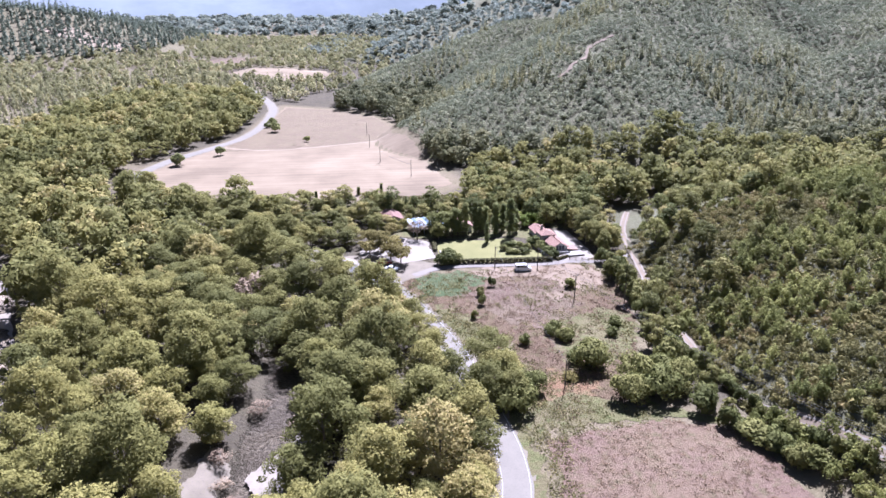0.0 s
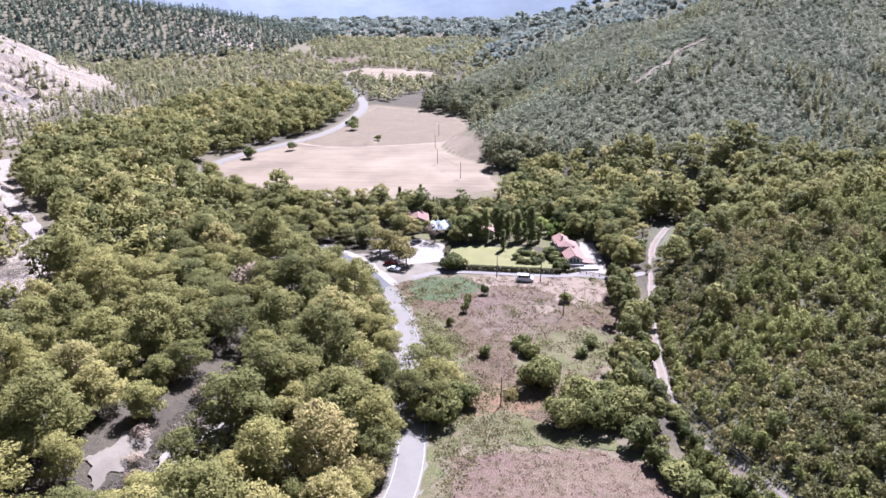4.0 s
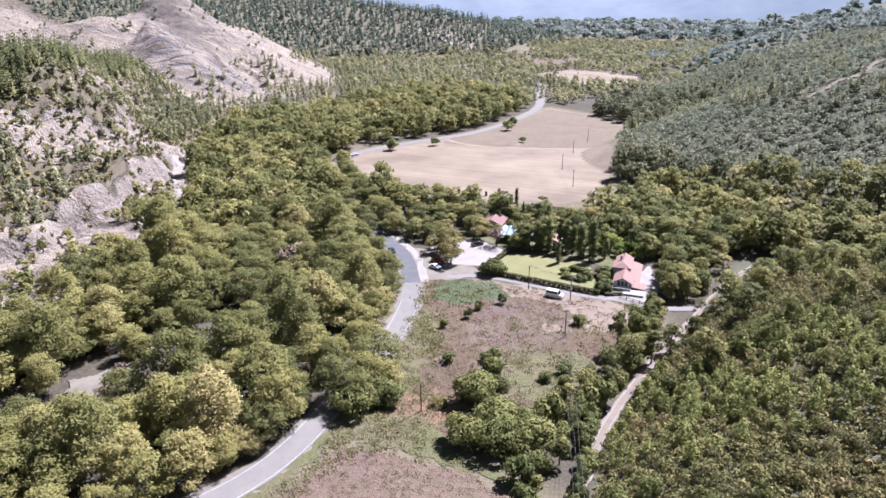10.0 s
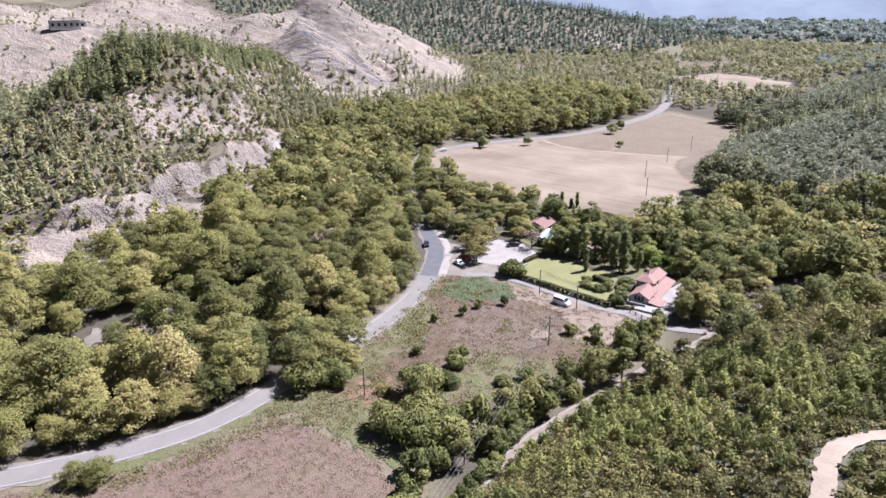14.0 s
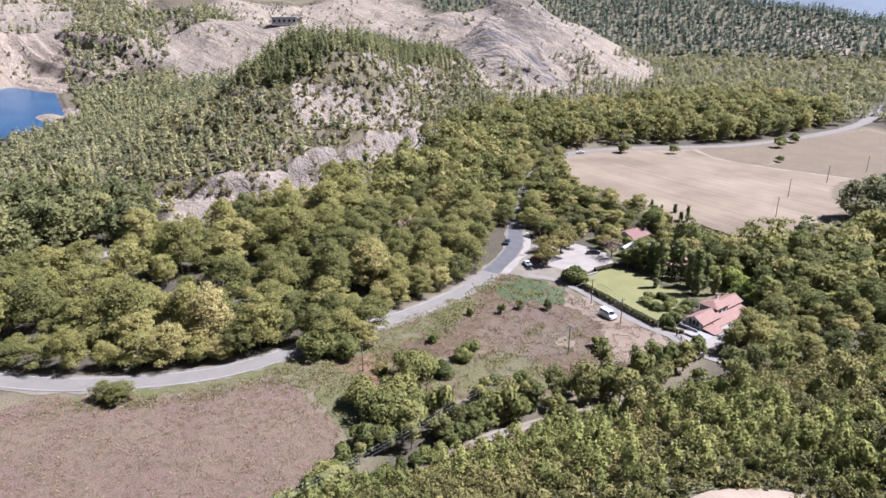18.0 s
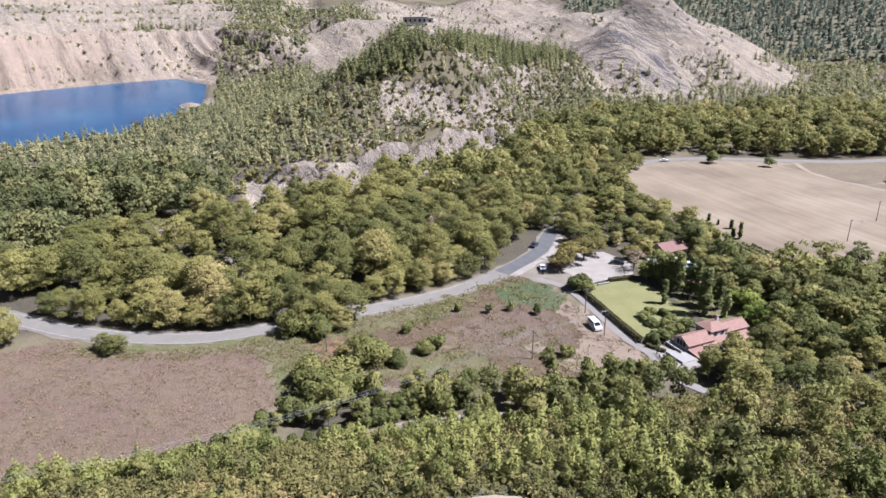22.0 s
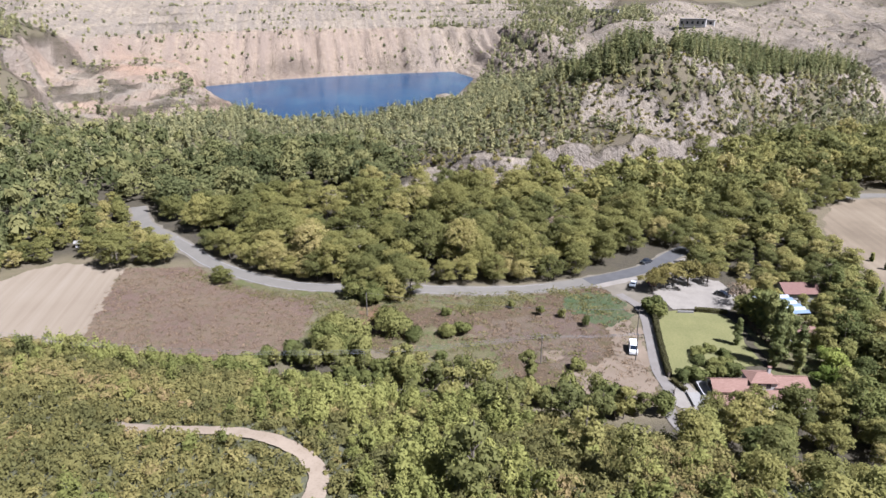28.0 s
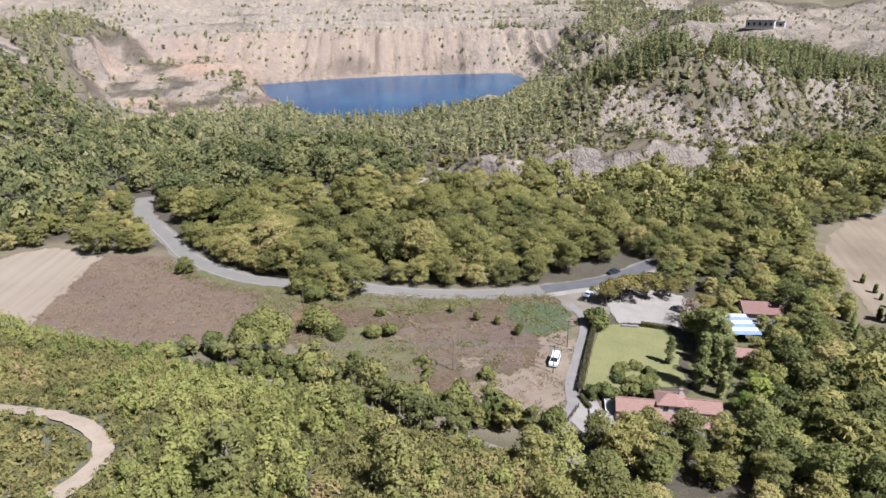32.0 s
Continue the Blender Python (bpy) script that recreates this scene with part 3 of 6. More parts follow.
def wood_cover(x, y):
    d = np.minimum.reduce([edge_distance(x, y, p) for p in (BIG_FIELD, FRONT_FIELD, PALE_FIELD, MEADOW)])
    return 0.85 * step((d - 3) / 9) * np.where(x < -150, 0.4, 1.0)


bare = bare_cover(X, Y, Z)
lake_d = edge_distance(X, Y, LAKE)
rust = 0.5 * step((10 - edge_distance(X, Y, SHOULDER)) / 20) * (0.5 + fbm(X, Y, 30, 3)) + 0.34 * step((110 - lake_d) / 30) * step((-(X - 165) * 0.89 - (Y - 224) * 0.456 - 650) / 40) * (0.4 + 0.6 * step((-Y - 60) / 60))
relief = np.where(bare > 0.4, 1.1 * fbm(X, Y, 11, 7, 3) * np.clip(bare, 0, 1), 0) * (lake_d > 4)
V = np.stack([X.ravel(), Y.ravel(), (Z + relief).ravel()], 1)
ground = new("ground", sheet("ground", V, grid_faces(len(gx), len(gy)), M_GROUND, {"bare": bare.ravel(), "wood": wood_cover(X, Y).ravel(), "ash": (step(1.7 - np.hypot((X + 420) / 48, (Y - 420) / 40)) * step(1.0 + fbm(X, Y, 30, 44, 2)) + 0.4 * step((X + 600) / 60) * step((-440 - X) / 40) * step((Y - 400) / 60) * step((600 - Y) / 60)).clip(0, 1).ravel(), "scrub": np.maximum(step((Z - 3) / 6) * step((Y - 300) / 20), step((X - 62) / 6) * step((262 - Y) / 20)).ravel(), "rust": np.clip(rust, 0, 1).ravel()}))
tagged(ground, "broad river valley of dry grass, woodland floor and bare pale clay", "ground", kind="structure")

# lake and river
m, nd, ln, b = material("lake_water", 0.22, 0.07)
ln.new(ramp(nd, ln, noise_tex(nd, ln, 0.012, 4, 0.6, stretch=(1, 2.2, 1, 27)), [(0.32, (0.006, 0.034, 0.082)), (0.5, (0.010, 0.050, 0.108)), (0.68, (0.018, 0.072, 0.130))]), b.inputs["Base Color"])
bump(nd, ln, b, noise_tex(nd, ln, 0.8, 3), 0.08, 0.15)
M_LAKE = m
m, nd, ln, b = material("river_water", 0.15, 0.5)
ln.new(ramp(nd, ln, noise_tex(nd, ln, 0.12, 4), [(0.4, (0.06, 0.045, 0.028)), (0.65, (0.11, 0.085, 0.055))]), b.inputs["Base Color"])
bump(nd, ln, b, noise_tex(nd, ln, 2.5, 3), 0.15, 0.1)
M_RIVER = m


def patch(name, poly, mat, label, category, cell=1.2, lift=0.07, ragged=1.0):
    """Ground cover with a ragged edge, laid on the land."""
    xs, ys = [p[0] for p in poly], [p[1] for p in poly]
    gx, gy = np.arange(min(xs) - 2, max(xs) + 2, cell), np.arange(min(ys) - 2, max(ys) + 2, cell)
    x, y = np.meshgrid(gx, gy)
    d = edge_distance(x, y, poly) + ragged * rough(x, y, 2.1, 3) + 0.6 * ragged * rough(x, y, 0.9, 1)
    f = grid_faces(len(gx), len(gy))
    f = f[(d.ravel()[f] < 0).any(1)]
    used, inv = np.unique(f, return_inverse=True)
    dy, dx = np.gradient(d, cell)
    n = np.hypot(dx, dy) + 1e-6
    pull = np.clip(d, 0, cell)
    x, y = (x - pull * dx / n).ravel()[used], (y - pull * dy / n).ravel()[used]
    z = height(x, y) + lift
    ob = new(name, sheet(name, np.stack([x, y, z], 1), inv.reshape(f.shape), mat))
    return tagged(ob, label, category, kind="structure")


def smooth_line(pts, each=3.0):
    p = np.array(pts, float)
    p = np.vstack([2 * p[0] - p[1], p, 2 * p[-1] - p[-2]])
    out = []
    for a, b, c, d in zip(p, p[1:], p[2:], p[3:]):
        n = max(2, int(np.linalg.norm(c - b) / each))
        for t in np.arange(n) / n:
            out.append(0.5 * (2 * b + (c - a) * t + (2 * a - 5 * b + 4 * c - d) * t * t + (3 * b - a - 3 * c + d) * t ** 3))
    return np.array(out + [p[-2]])


def ribbon(name, line, offsets, mat, label, category, lift=0.12, wobble=0.0, flat=None, own=True):
    """A strip of ground along a line; offsets: metres to either side, from left to right."""
    t = np.gradient(line, axis=0)
    t /= np.linalg.norm(t, axis=1)[:, None]
    n = np.stack([t[:, 1], -t[:, 0]], 1)
    rng = np.random.default_rng(len(line))
    cols = []
    for k, o in enumerate(offsets):
        w = wobble * rng.normal(0, 1, len(line)) if k in (0, len(offsets) - 1) else 0
        cols.append(line + n * (o + w)[:, None] if wobble and k in (0, len(offsets) - 1) else line + n * o)
    P = np.stack(cols, 1).reshape(-1, 2)
    z = height(P[:, 0], P[:, 1]) + lift if flat is None else np.full(len(P), flat)
    me = sheet(name, np.column_stack([P, z]), grid_faces(len(offsets), len(line))[:, ::-1], mat)
    ob = new(name, me)
    return tagged(ob, label, category, kind="structure") if own else ob


water = np.array(LAKE)
lx, ly = np.meshgrid(np.linspace(-660, -230, 60), np.linspace(-250, 60, 50))
lake = new("lake", sheet("lake", np.stack([lx.ravel(), ly.ravel(), np.full(lx.size, 1.9)], 1), grid_faces(60, 50), M_LAKE))
tagged(lake, "deep blue quarry lake below bare scree slopes", "lake", kind="structure")
river_line = smooth_line(RIVER)
river = ribbon("river", river_line, (-5, -2.5, 0, 2.5, 5), M_RIVER, "shallow brown river winding under the plane trees", "river", flat=-1.75)
ribbon("river_bank_sand", smooth_line(SHORE), (-2.6, -1.0, 1.0, 2.6), M_SAND, "pale sandy strip at the foot of the cut bank", "sand bank", lift=0.25, wobble=0.35)
patch("river_beach", [(-36, 96), (-30, 92), (-25, 100), (-26, 122), (-30, 128), (-29, 112)], M_SAND, "pale sandy beach beside the river", "beach", 0.8, 0.3)
patch("river_beach", [(-46, 92), (-40.5, 86), (-39, 102), (-43, 106)], M_VERGE, "dry sandy bar under the riverside trees", "beach", 0.8, 0.25)

# fields
patch("harvested_field", BIG_FIELD, M_STUBBLE, "large harvested field of pale stubble", "field", 1.5)
patch("fallow_field", [(-114, 398), (-121, 376), (-119, 356), (-84, 363), (-56, 376), (-31, 389), (-33, 430), (-46, 462), (-80, 493), (-117, 506), (-114, 440)], M_OLIVE_FALLOW, "brown fallow strip at the far end of the field", "field", 1.5, 0.11)
patch("front_field", FRONT_FIELD, M_BROWN, "field of dry mauve-brown weeds beside the road", "field", 1.1)
patch("mown_field", PALE_FIELD, M_PALE, "pale mown field with wheel tracks", "field", 1.1, 0.11)
patch("meadow", MEADOW, M_MEADOW, "rough dry meadow of brown and green weeds", "meadow", 1.1, 0.05)
patch("cut_weeds", [(13, 163), (6, 176), (16, 186), (30, 188), (40, 180), (36, 164), (24, 154)], M_FALLOW, "patch of cut mauve-brown weeds in the meadow", "weeds", 0.6, 0.09, 3.4)
patch("trodden_earth", [(14, 188), (8, 194), (22, 197), (38, 199.5), (45, 200), (50, 194), (49, 184), (42, 178), (36, 181), (30, 189), (22, 190)], M_EARTH, "pale trodden earth round the parked van", "bare earth", 0.7, 0.115, 2.2)
patch("trodden_earth", [(29, 176), (33, 178), (36, 175), (33, 172)], M_EARTH, "pale bare scrape in the dry meadow", "bare earth", 0.6, 0.125, 1.4)
patch("rusty_weeds", [(20, 116), (17, 123), (23, 131), (30, 136), (36, 133), (34, 124), (29, 116)], M_RUSTY, "rusty brown dead weeds at the meadow's end", "weeds", 0.8, 0.1, 2.4)
patch("olive_weeds", [(30, 138), (26, 148), (32, 158), (42, 166), (50, 168), (51, 156), (46, 142), (38, 135)], M_GREEN, "olive-green weeds along the hedgerow", "weeds", 0.8, 0.085, 3.2)
patch("green_patch", [(-4, 174), (-9, 186), (-3, 192), (6, 193.5), (15, 190), (11, 183), (6, 178), (0, 174)], M_CLOVER, "low green growth in the dry meadow", "grass", 0.7, 0.1, 1.6)
patch("green_verge", [(13, 112), (8, 128), (0, 148), (-6, 164), (-2, 168), (10, 160), (16, 140), (22, 124), (30, 116), (24, 109)], M_GREEN, "rough green verge between road and meadow", "grass", 0.8, 0.08, 3.0)
patch("green_verge", [(10, 60), (17, 80), (18.5, 97), (17, 106), (24, 111), (31, 111.5), (46, 114.5), (58, 111.5), (52, 116), (40, 119), (26, 122), (14, 113), (15.5, 96), (13.5, 78)], M_GREEN, "rough green verge between field and road", "grass", 0.8, 0.105, 1.6)
patch("lawn", [(1, 200.6), (-1.5, 206), (-2, 218), (4.6, 222), (14, 221.5), (24.5, 224.5), (28, 216), (34, 208), (37, 205), (35, 203.2), (20, 201.6)], M_LAWN, "mown lawn, yellow-green in the sun", "lawn", 0.7, 0.1, 0.15)
patch("garden_grass", [(-30, 226), (-8, 224), (6, 223), (24, 226), (32, 222), (34, 236), (52, 234), (50, 262), (10, 262), (-24, 254)], M_GREEN, "rough green garden grass under the trees", "grass", 1.2, 0.06, 1.0)
patch("dirt_yard", [(-36, 199), (-25, 190.5), (-14, 184), (-5, 191), (-1, 197), (-2.5, 201), (-12, 202), (-24, 209), (-32, 206)], M_VERGE, "dusty brown yard beside the road", "yard", 0.8, 0.11, 0.8)
patch("car_park", [(-28, 208), (-13, 200), (-2, 205), (-4, 212), (-5, 220), (-15, 224), (-27, 220)], M_GRAVEL, "bright gravel car park among trees", "car park", 0.7, 0.14, 0.6)
patch("forecourt", [(38, 202.5), (46, 202), (50, 206), (49.5, 214), (45.5, 232), (41, 232), (41, 216), (41, 208.5), (37, 206)], M_GRAVEL, "pale paved forecourt beside the house", "forecourt", 0.5, 0.13, 0.15)
patch("vineyard_ground", [(-22, 255), (-24, 270), (2, 276), (8, 262)], M_GREEN, "green vineyard strip at the field's edge", "vineyard", 0.9, 0.1, 0.6)
patch("far_field", [(-232, 690), (-150, 660), (-110, 700), (-130, 760), (-210, 770)], M_STUBBLE, "distant pale field in the valley", "field", 4, 0.4, 2)
patch("far_field", [(-330, 830), (-240, 800), (-200, 850), (-260, 900)], M_FALLOW, "distant brown field in the valley", "field", 4, 0.4, 2)
patch("far_field", [(-520, 900), (-420, 880), (-400, 910), (-500, 940)], M_PALE, "distant pale field under the pine hill", "field", 4, 0.4, 2)

field_edge = smooth_line([(-122, 366), (-104, 360), (-84, 362), (-56, 375), (-32, 388)])
ribbon("field_path", field_edge, (-1.3, 0, 1.3), M_PALE, "pale trodden path between the two parts of the field", "path", lift=0.16, wobble=0.25)
# roads
road_line = smooth_line(ROAD)
ribbon("road_verge", road_line, (-3.8, -3.0, 0, 3.0, 4.0), M_VERGE, "dusty gravel verge of the country road", "verge", lift=0.1, wobble=0.35)
road = ribbon("road", road_line, (-2.9, -1.5, 0, 1.5, 2.9), M_ROAD, "worn pale asphalt road curving through the valley", "road", lift=0.17, wobble=0.06)
newer = road_line[(road_line[:, 1] > 180) & (road_line[:, 1] < 222) & (road_line[:, 0] > -75)]
ribbon("road_resurfaced", newer, (-2.7, -1.2, 1.2, 2.7), M_ROAD_NEW, "darker resurfaced stretch of asphalt road", "road", lift=0.2, wobble=0.05)
M_LINE = surface("worn_white_paint", (0.2, 0.19, 0.175), (0.3, 0.29, 0.275), 0.6, 0.8, 0.3, 6, 0.1, 0.01)
for o in (-2.45, 2.45):
    ribbon("road_edge_line", road_line[(road_line[:, 1] > 30) & (road_line[:, 1] < 172)], (o - 0.07, o + 0.07), M_LINE, "worn white edge line on the road", "road marking", lift=0.19)
ribbon("roadside_gravel", newer[newer[:, 1] < 208], (3.0, 4.2, 5.4), M_GRAVEL, "bright gravel strip beside the resurfaced road", "gravel", lift=0.17, wobble=0.3)
for o in (-0.75, 0.75):
    ribbon("wheel_rut", smooth_line(TRACK, 2), (o - 0.2, o + 0.2), M_RUT, "pale worn wheel rut in the dirt track", "wheel rut", lift=0.29, wobble=0.05)
track_line = smooth_line(TRACK, 2)
ribbon("dirt_track", track_line, (-1.25, -0.7, 0, 0.7, 1.25), M_DIRT, "rutted pale dirt track along the foot of the hill", "track", lift=0.25, wobble=0.16)
ribbon("hill_track", smooth_line(LOOP, 1.0), (-1.35, -0.9, -0.45, 0, 0.45, 0.9, 1.35), M_LOOP, "pale dirt track bending round on the hill", "track", lift=0.3, wobble=0.14)
M_DRIVE = surface("driveway_concrete", (0.128, 0.112, 0.095), (0.175, 0.157, 0.136), 0.3, 0.9, 0.2, 10, 0.2, 0.02)
drive_line = smooth_line([(-9, 190), (-2, 195.4), (6, 197.4), (14, 198.2), (24, 199.0), (34, 200), (41, 202), (47, 201.6), (54, 203), (62, 208)], 1.5)
ribbon("driveway", drive_line, (-1.35, 0, 1.35), M_DRIVE, "pale concrete driveway beside the clipped hedge", "driveway", lift=0.16, wobble=0.04)

# mountains on the horizon, two ranges; haze is put into colour and glow
ta = np.linspace(-2.6, 1.3, 240)
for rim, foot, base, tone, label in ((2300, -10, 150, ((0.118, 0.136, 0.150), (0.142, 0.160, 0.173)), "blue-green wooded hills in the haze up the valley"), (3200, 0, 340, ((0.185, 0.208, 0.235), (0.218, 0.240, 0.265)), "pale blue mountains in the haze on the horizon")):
    m, nd, ln, b = material("painted_haze", 1.0, 0.0)
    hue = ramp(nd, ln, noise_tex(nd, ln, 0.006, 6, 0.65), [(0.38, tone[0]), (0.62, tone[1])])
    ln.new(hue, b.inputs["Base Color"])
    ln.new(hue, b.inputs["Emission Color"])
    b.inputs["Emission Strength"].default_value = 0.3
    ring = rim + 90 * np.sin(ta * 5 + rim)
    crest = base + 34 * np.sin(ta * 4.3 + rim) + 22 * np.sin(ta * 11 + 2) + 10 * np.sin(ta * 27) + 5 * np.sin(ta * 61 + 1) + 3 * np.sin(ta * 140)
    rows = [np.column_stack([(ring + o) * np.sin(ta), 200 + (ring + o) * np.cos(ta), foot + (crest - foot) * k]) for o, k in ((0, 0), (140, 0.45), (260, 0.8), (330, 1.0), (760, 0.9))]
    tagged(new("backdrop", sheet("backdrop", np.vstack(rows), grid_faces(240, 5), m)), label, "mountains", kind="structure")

# ---- trees ----
def leaf_quads(P, N, size, rng, long=1.5, bough=None):
    """A pointed clump of leaves at each place, facing roughly along N; rows of place and bough direction."""
    n = len(P)
    a = rng.normal(0, 1, (n, 3))
    a -= (a * N).sum(1)[:, None] * N
    a /= np.linalg.norm(a, axis=1)[:, None] + 1e-9
    b = np.cross(N, a)
    s = size * rng.uniform(0.6, 1.35, n)[:, None]
    w = s * rng.uniform(0.7, 1.15, n)[:, None]
    droop = N * s * rng.uniform(-0.25, 0.1, n)[:, None]
    V = np.stack([P - a * s * long * 0.4 + b * w / 2, P - a * s * long * 0.4 - b * w / 2, P + a * s * long * 0.6 + droop], 1).reshape(-1, 3)
    bough = N if bough is None else bough / (np.linalg.norm(bough, axis=1)[:, None] + 1e-9)
    return np.hstack([V, np.repeat(bough, 3, axis=0)])


def unit(rng, n, up=-1.0):
    z = rng.uniform(up, 1, n)
    t = rng.uniform(0, 2 * np.pi, n)
    r = np.sqrt(1 - z * z)
    return np.stack([r * np.cos(t), r * np.sin(t), z], 1)


def crown(rng, lumps, per, size, rad, h0, h1, lump_r, flat=1.0, taper=0.5):
    """Leaf clumps on the skins of many lumps that fill an uneven crown."""
    out = []
    d = unit(rng, lumps, -0.92)
    for k in range(lumps):
        f = (k + 0.5) / lumps
        v = d[k] * rng.uniform(0.45, 0.82)
        zc = h0 + (h1 - h0) * (0.5 + 0.5 * v[2])
        wide = rad * (1 - taper * max(0.0, v[2]) ** 2)
        c = np.array([v[0] * wide, v[1] * wide, zc])
        r = lump_r * rng.uniform(0.65, 1.25)
        q = unit(rng, per, -0.55)
        N = q + rng.normal(0, 0.3, q.shape)
        N /= np.linalg.norm(N, axis=1)[:, None]
        P = c + q * r * rng.uniform(0.7, 1.08, per)[:, None] * (1, 1, 0.8 * flat)
        out.append(leaf_quads(P, N, size, rng, 1.5, q + 0.4 * v + (0, 0, 0.6) + rng.normal(0, 0.12, q.shape)))
    return np.vstack(out)


def dome(rng, lumps, per, size, rad, h0, h1, lump_r, flat=0.62):
    """A spreading crown: flattened boughs of leaves laid round an uneven dome, with gaps between."""
    out = []
    p1, p2 = rng.uniform(0, 6.28, 2)
    for k in range(lumps):
        f = (k + 0.5) / lumps
        az = k * 2.39996 + rng.normal(0, 0.25)
        up = 1 - 1.78 * f
        side = math.sqrt(max(0.0, 1 - up * up))
        far = rad * (1 + 0.2 * math.sin(2 * az + p1) + 0.12 * math.sin(3 * az + p2)) * rng.uniform(0.42, 0.98)
        v = np.array([math.cos(az) * side, math.sin(az) * side, up])
        c = np.array([v[0] * far, v[1] * far, (h0 + h1) / 2 + up * (h1 - h0) / 2 * rng.uniform(0.6, 1.0)])
        r = lump_r * rng.choice([0.5, 0.75, 1.0, 1.3])
        n = max(6, int(per * (r / lump_r) ** 2))
        q = unit(rng, n, -0.4)
        N = 0.6 * q + (0, 0, 0.35) + rng.normal(0, 0.4, q.shape)
        N /= np.linalg.norm(N, axis=1)[:, None]
        P = c + q * r * rng.uniform(0.5, 1.12, n)[:, None] * (1, 1, flat)
        out.append(leaf_quads(P, N, size, rng, 1.5, q + 0.5 * v + (0, 0, 0.45) + rng.normal(0, 0.2, q.shape)))
    return np.vstack(out)


def spire(rng, tiers, per, h, rad, size, low=0.12, lean=0.25):
    """Whorls of drooping boughs on a conifer or poplar."""
    out = []
    for k in range(tiers):
        f = k / (tiers - 1)
        z = h * (low + (1 - low) * f)
        r = rad * (1 - f) ** 0.75 + 0.12
        n = max(3, int(per * (1 - 0.6 * f)))
        t = rng.uniform(0, 6.28) + np.arange(n) * 6.28 / n + rng.normal(0, 0.25, n)
        o = np.stack([np.cos(t), np.sin(t), np.full(n, 0.0)], 1)
        P = o * (r * rng.uniform(0.45, 0.85, n))[:, None] + (0, 0, z) + rng.normal(0, 0.12 * size, (n, 3))
        N = o * rng.uniform(0.3, 0.9, n)[:, None] + (0, 0, 0.75) + rng.normal(0, 0.25, (n, 3))
        N /= np.linalg.norm(N, axis=1)[:, None]
        out.append(leaf_quads(P, N, size * (1 - 0.45 * f), rng, 1.7, o + (0, 0, 0.95) + rng.normal(0, 0.2, o.shape)))
    return np.vstack(out)


def quads(n):
    return np.arange(n).reshape(-1, 3)


def trunk_mesh(name, rng, h, r, limbs, spread):
    """A tapered trunk with rising limbs."""
    V, F = [], []

    def tube(p0, p1, r0, r1, n=6):
        a = Vector(p1) - Vector(p0)
        q = a.to_track_quat("Z", "Y").to_matrix()
        base = len(V)
        for p, rr in ((p0, r0), (p1, r1)):
            for i in range(n):
                t = 6.283 * i / n
                V.append(tuple(Vector(p) + q @ Vector((math.cos(t) * rr, math.sin(t) * rr, 0))))
        F.extend([(base + i, base + (i + 1) % n, base + n + (i + 1) % n, base + n + i) for i in range(n)])

    top = (rng.normal(0, 0.3), rng.normal(0, 0.3), h)
    mid = (top[0] * 0.4, top[1] * 0.4, h * 0.45)
    tube((0, 0, -0.4), mid, r, r * 0.75)
    tube(mid, top, r * 0.75, r * 0.25)
    for k in range(limbs):
        t = 6.283 * k / limbs + rng.uniform(-0.4, 0.4)
        z = h * rng.uniform(0.35, 0.8)
        tube((top[0] * 0.5, top[1] * 0.5, z), (math.cos(t) * spread * rng.uniform(0.6, 1), math.sin(t) * spread * rng.uniform(0.6, 1), z + h * rng.uniform(0.15, 0.35)), r * 0.4, r * 0.12, 5)
    return sheet(name, np.array(V), np.array(F), M_BARK)


def tree_thing(name, leaves, trunk, mat, label, category, group=""):
    root = new(name)
    root.empty_display_size = 0.5
    tagged(root, label, category, group)
    t = new("trunk", trunk)
    t.parent = root
    c = new("crown", sheet("crown", leaves[:, :3], quads(len(leaves)), mat, {"bough": leaves[:, 3:]}, smooth=False))
    c.parent = root
    return root


def at(x, y, turn=0.0, s=1.0, sz=None, sink=0.15):
    z = float(height(x, y)) - sink
    return Matrix.Translation((x, y, z)) @ Matrix.Rotation(turn, 4, "Z") @ Matrix.Diagonal((s, s, sz or s, 1))


class Kind:
    """A kind of tree with a few models; each plant() stands one more."""

    def __init__(self, models):
        self.models, self.used = models, [False] * len(models)

    def plant(self, k, m, label=""):
        k %= len(self.models)
        if not self.used[k]:
            self.used[k] = True
            self.models[k].matrix_basis = m
            ob = self.models[k]
        else:
            ob = copy_thing(self.models[k], m)
        if label:
            ob["label"] = label
        return ob


def broad(seed, mat, name="plane_tree", label="tall broadleaf tree with a lumpy yellow-green crown", rad=4.6, h=13.5, lumps=26, per=105, size=0.48, lump_r=1.75, low=0.5, group="riverside trees", category="tree"):
    rng = np.random.default_rng(seed)
    return tree_thing(name, dome(rng, lumps, per, size, rad, low, h, lump_r), trunk_mesh("trunk", rng, h * 0.72, 0.28, 5, rad * 0.6), mat, label, category, group)


def scatter(rng, box, gap, jitter=0.42):
    x, y = np.meshgrid(np.arange(box[0], box[1], gap), np.arange(box[2], box[3], gap * 0.87))
    x = x + (np.arange(x.shape[0]) % 2)[:, None] * gap / 2
    x, y = x.ravel() + rng.uniform(-jitter, jitter, x.size) * gap, y.ravel() + rng.uniform(-jitter, jitter, x.size) * gap
    return x, y


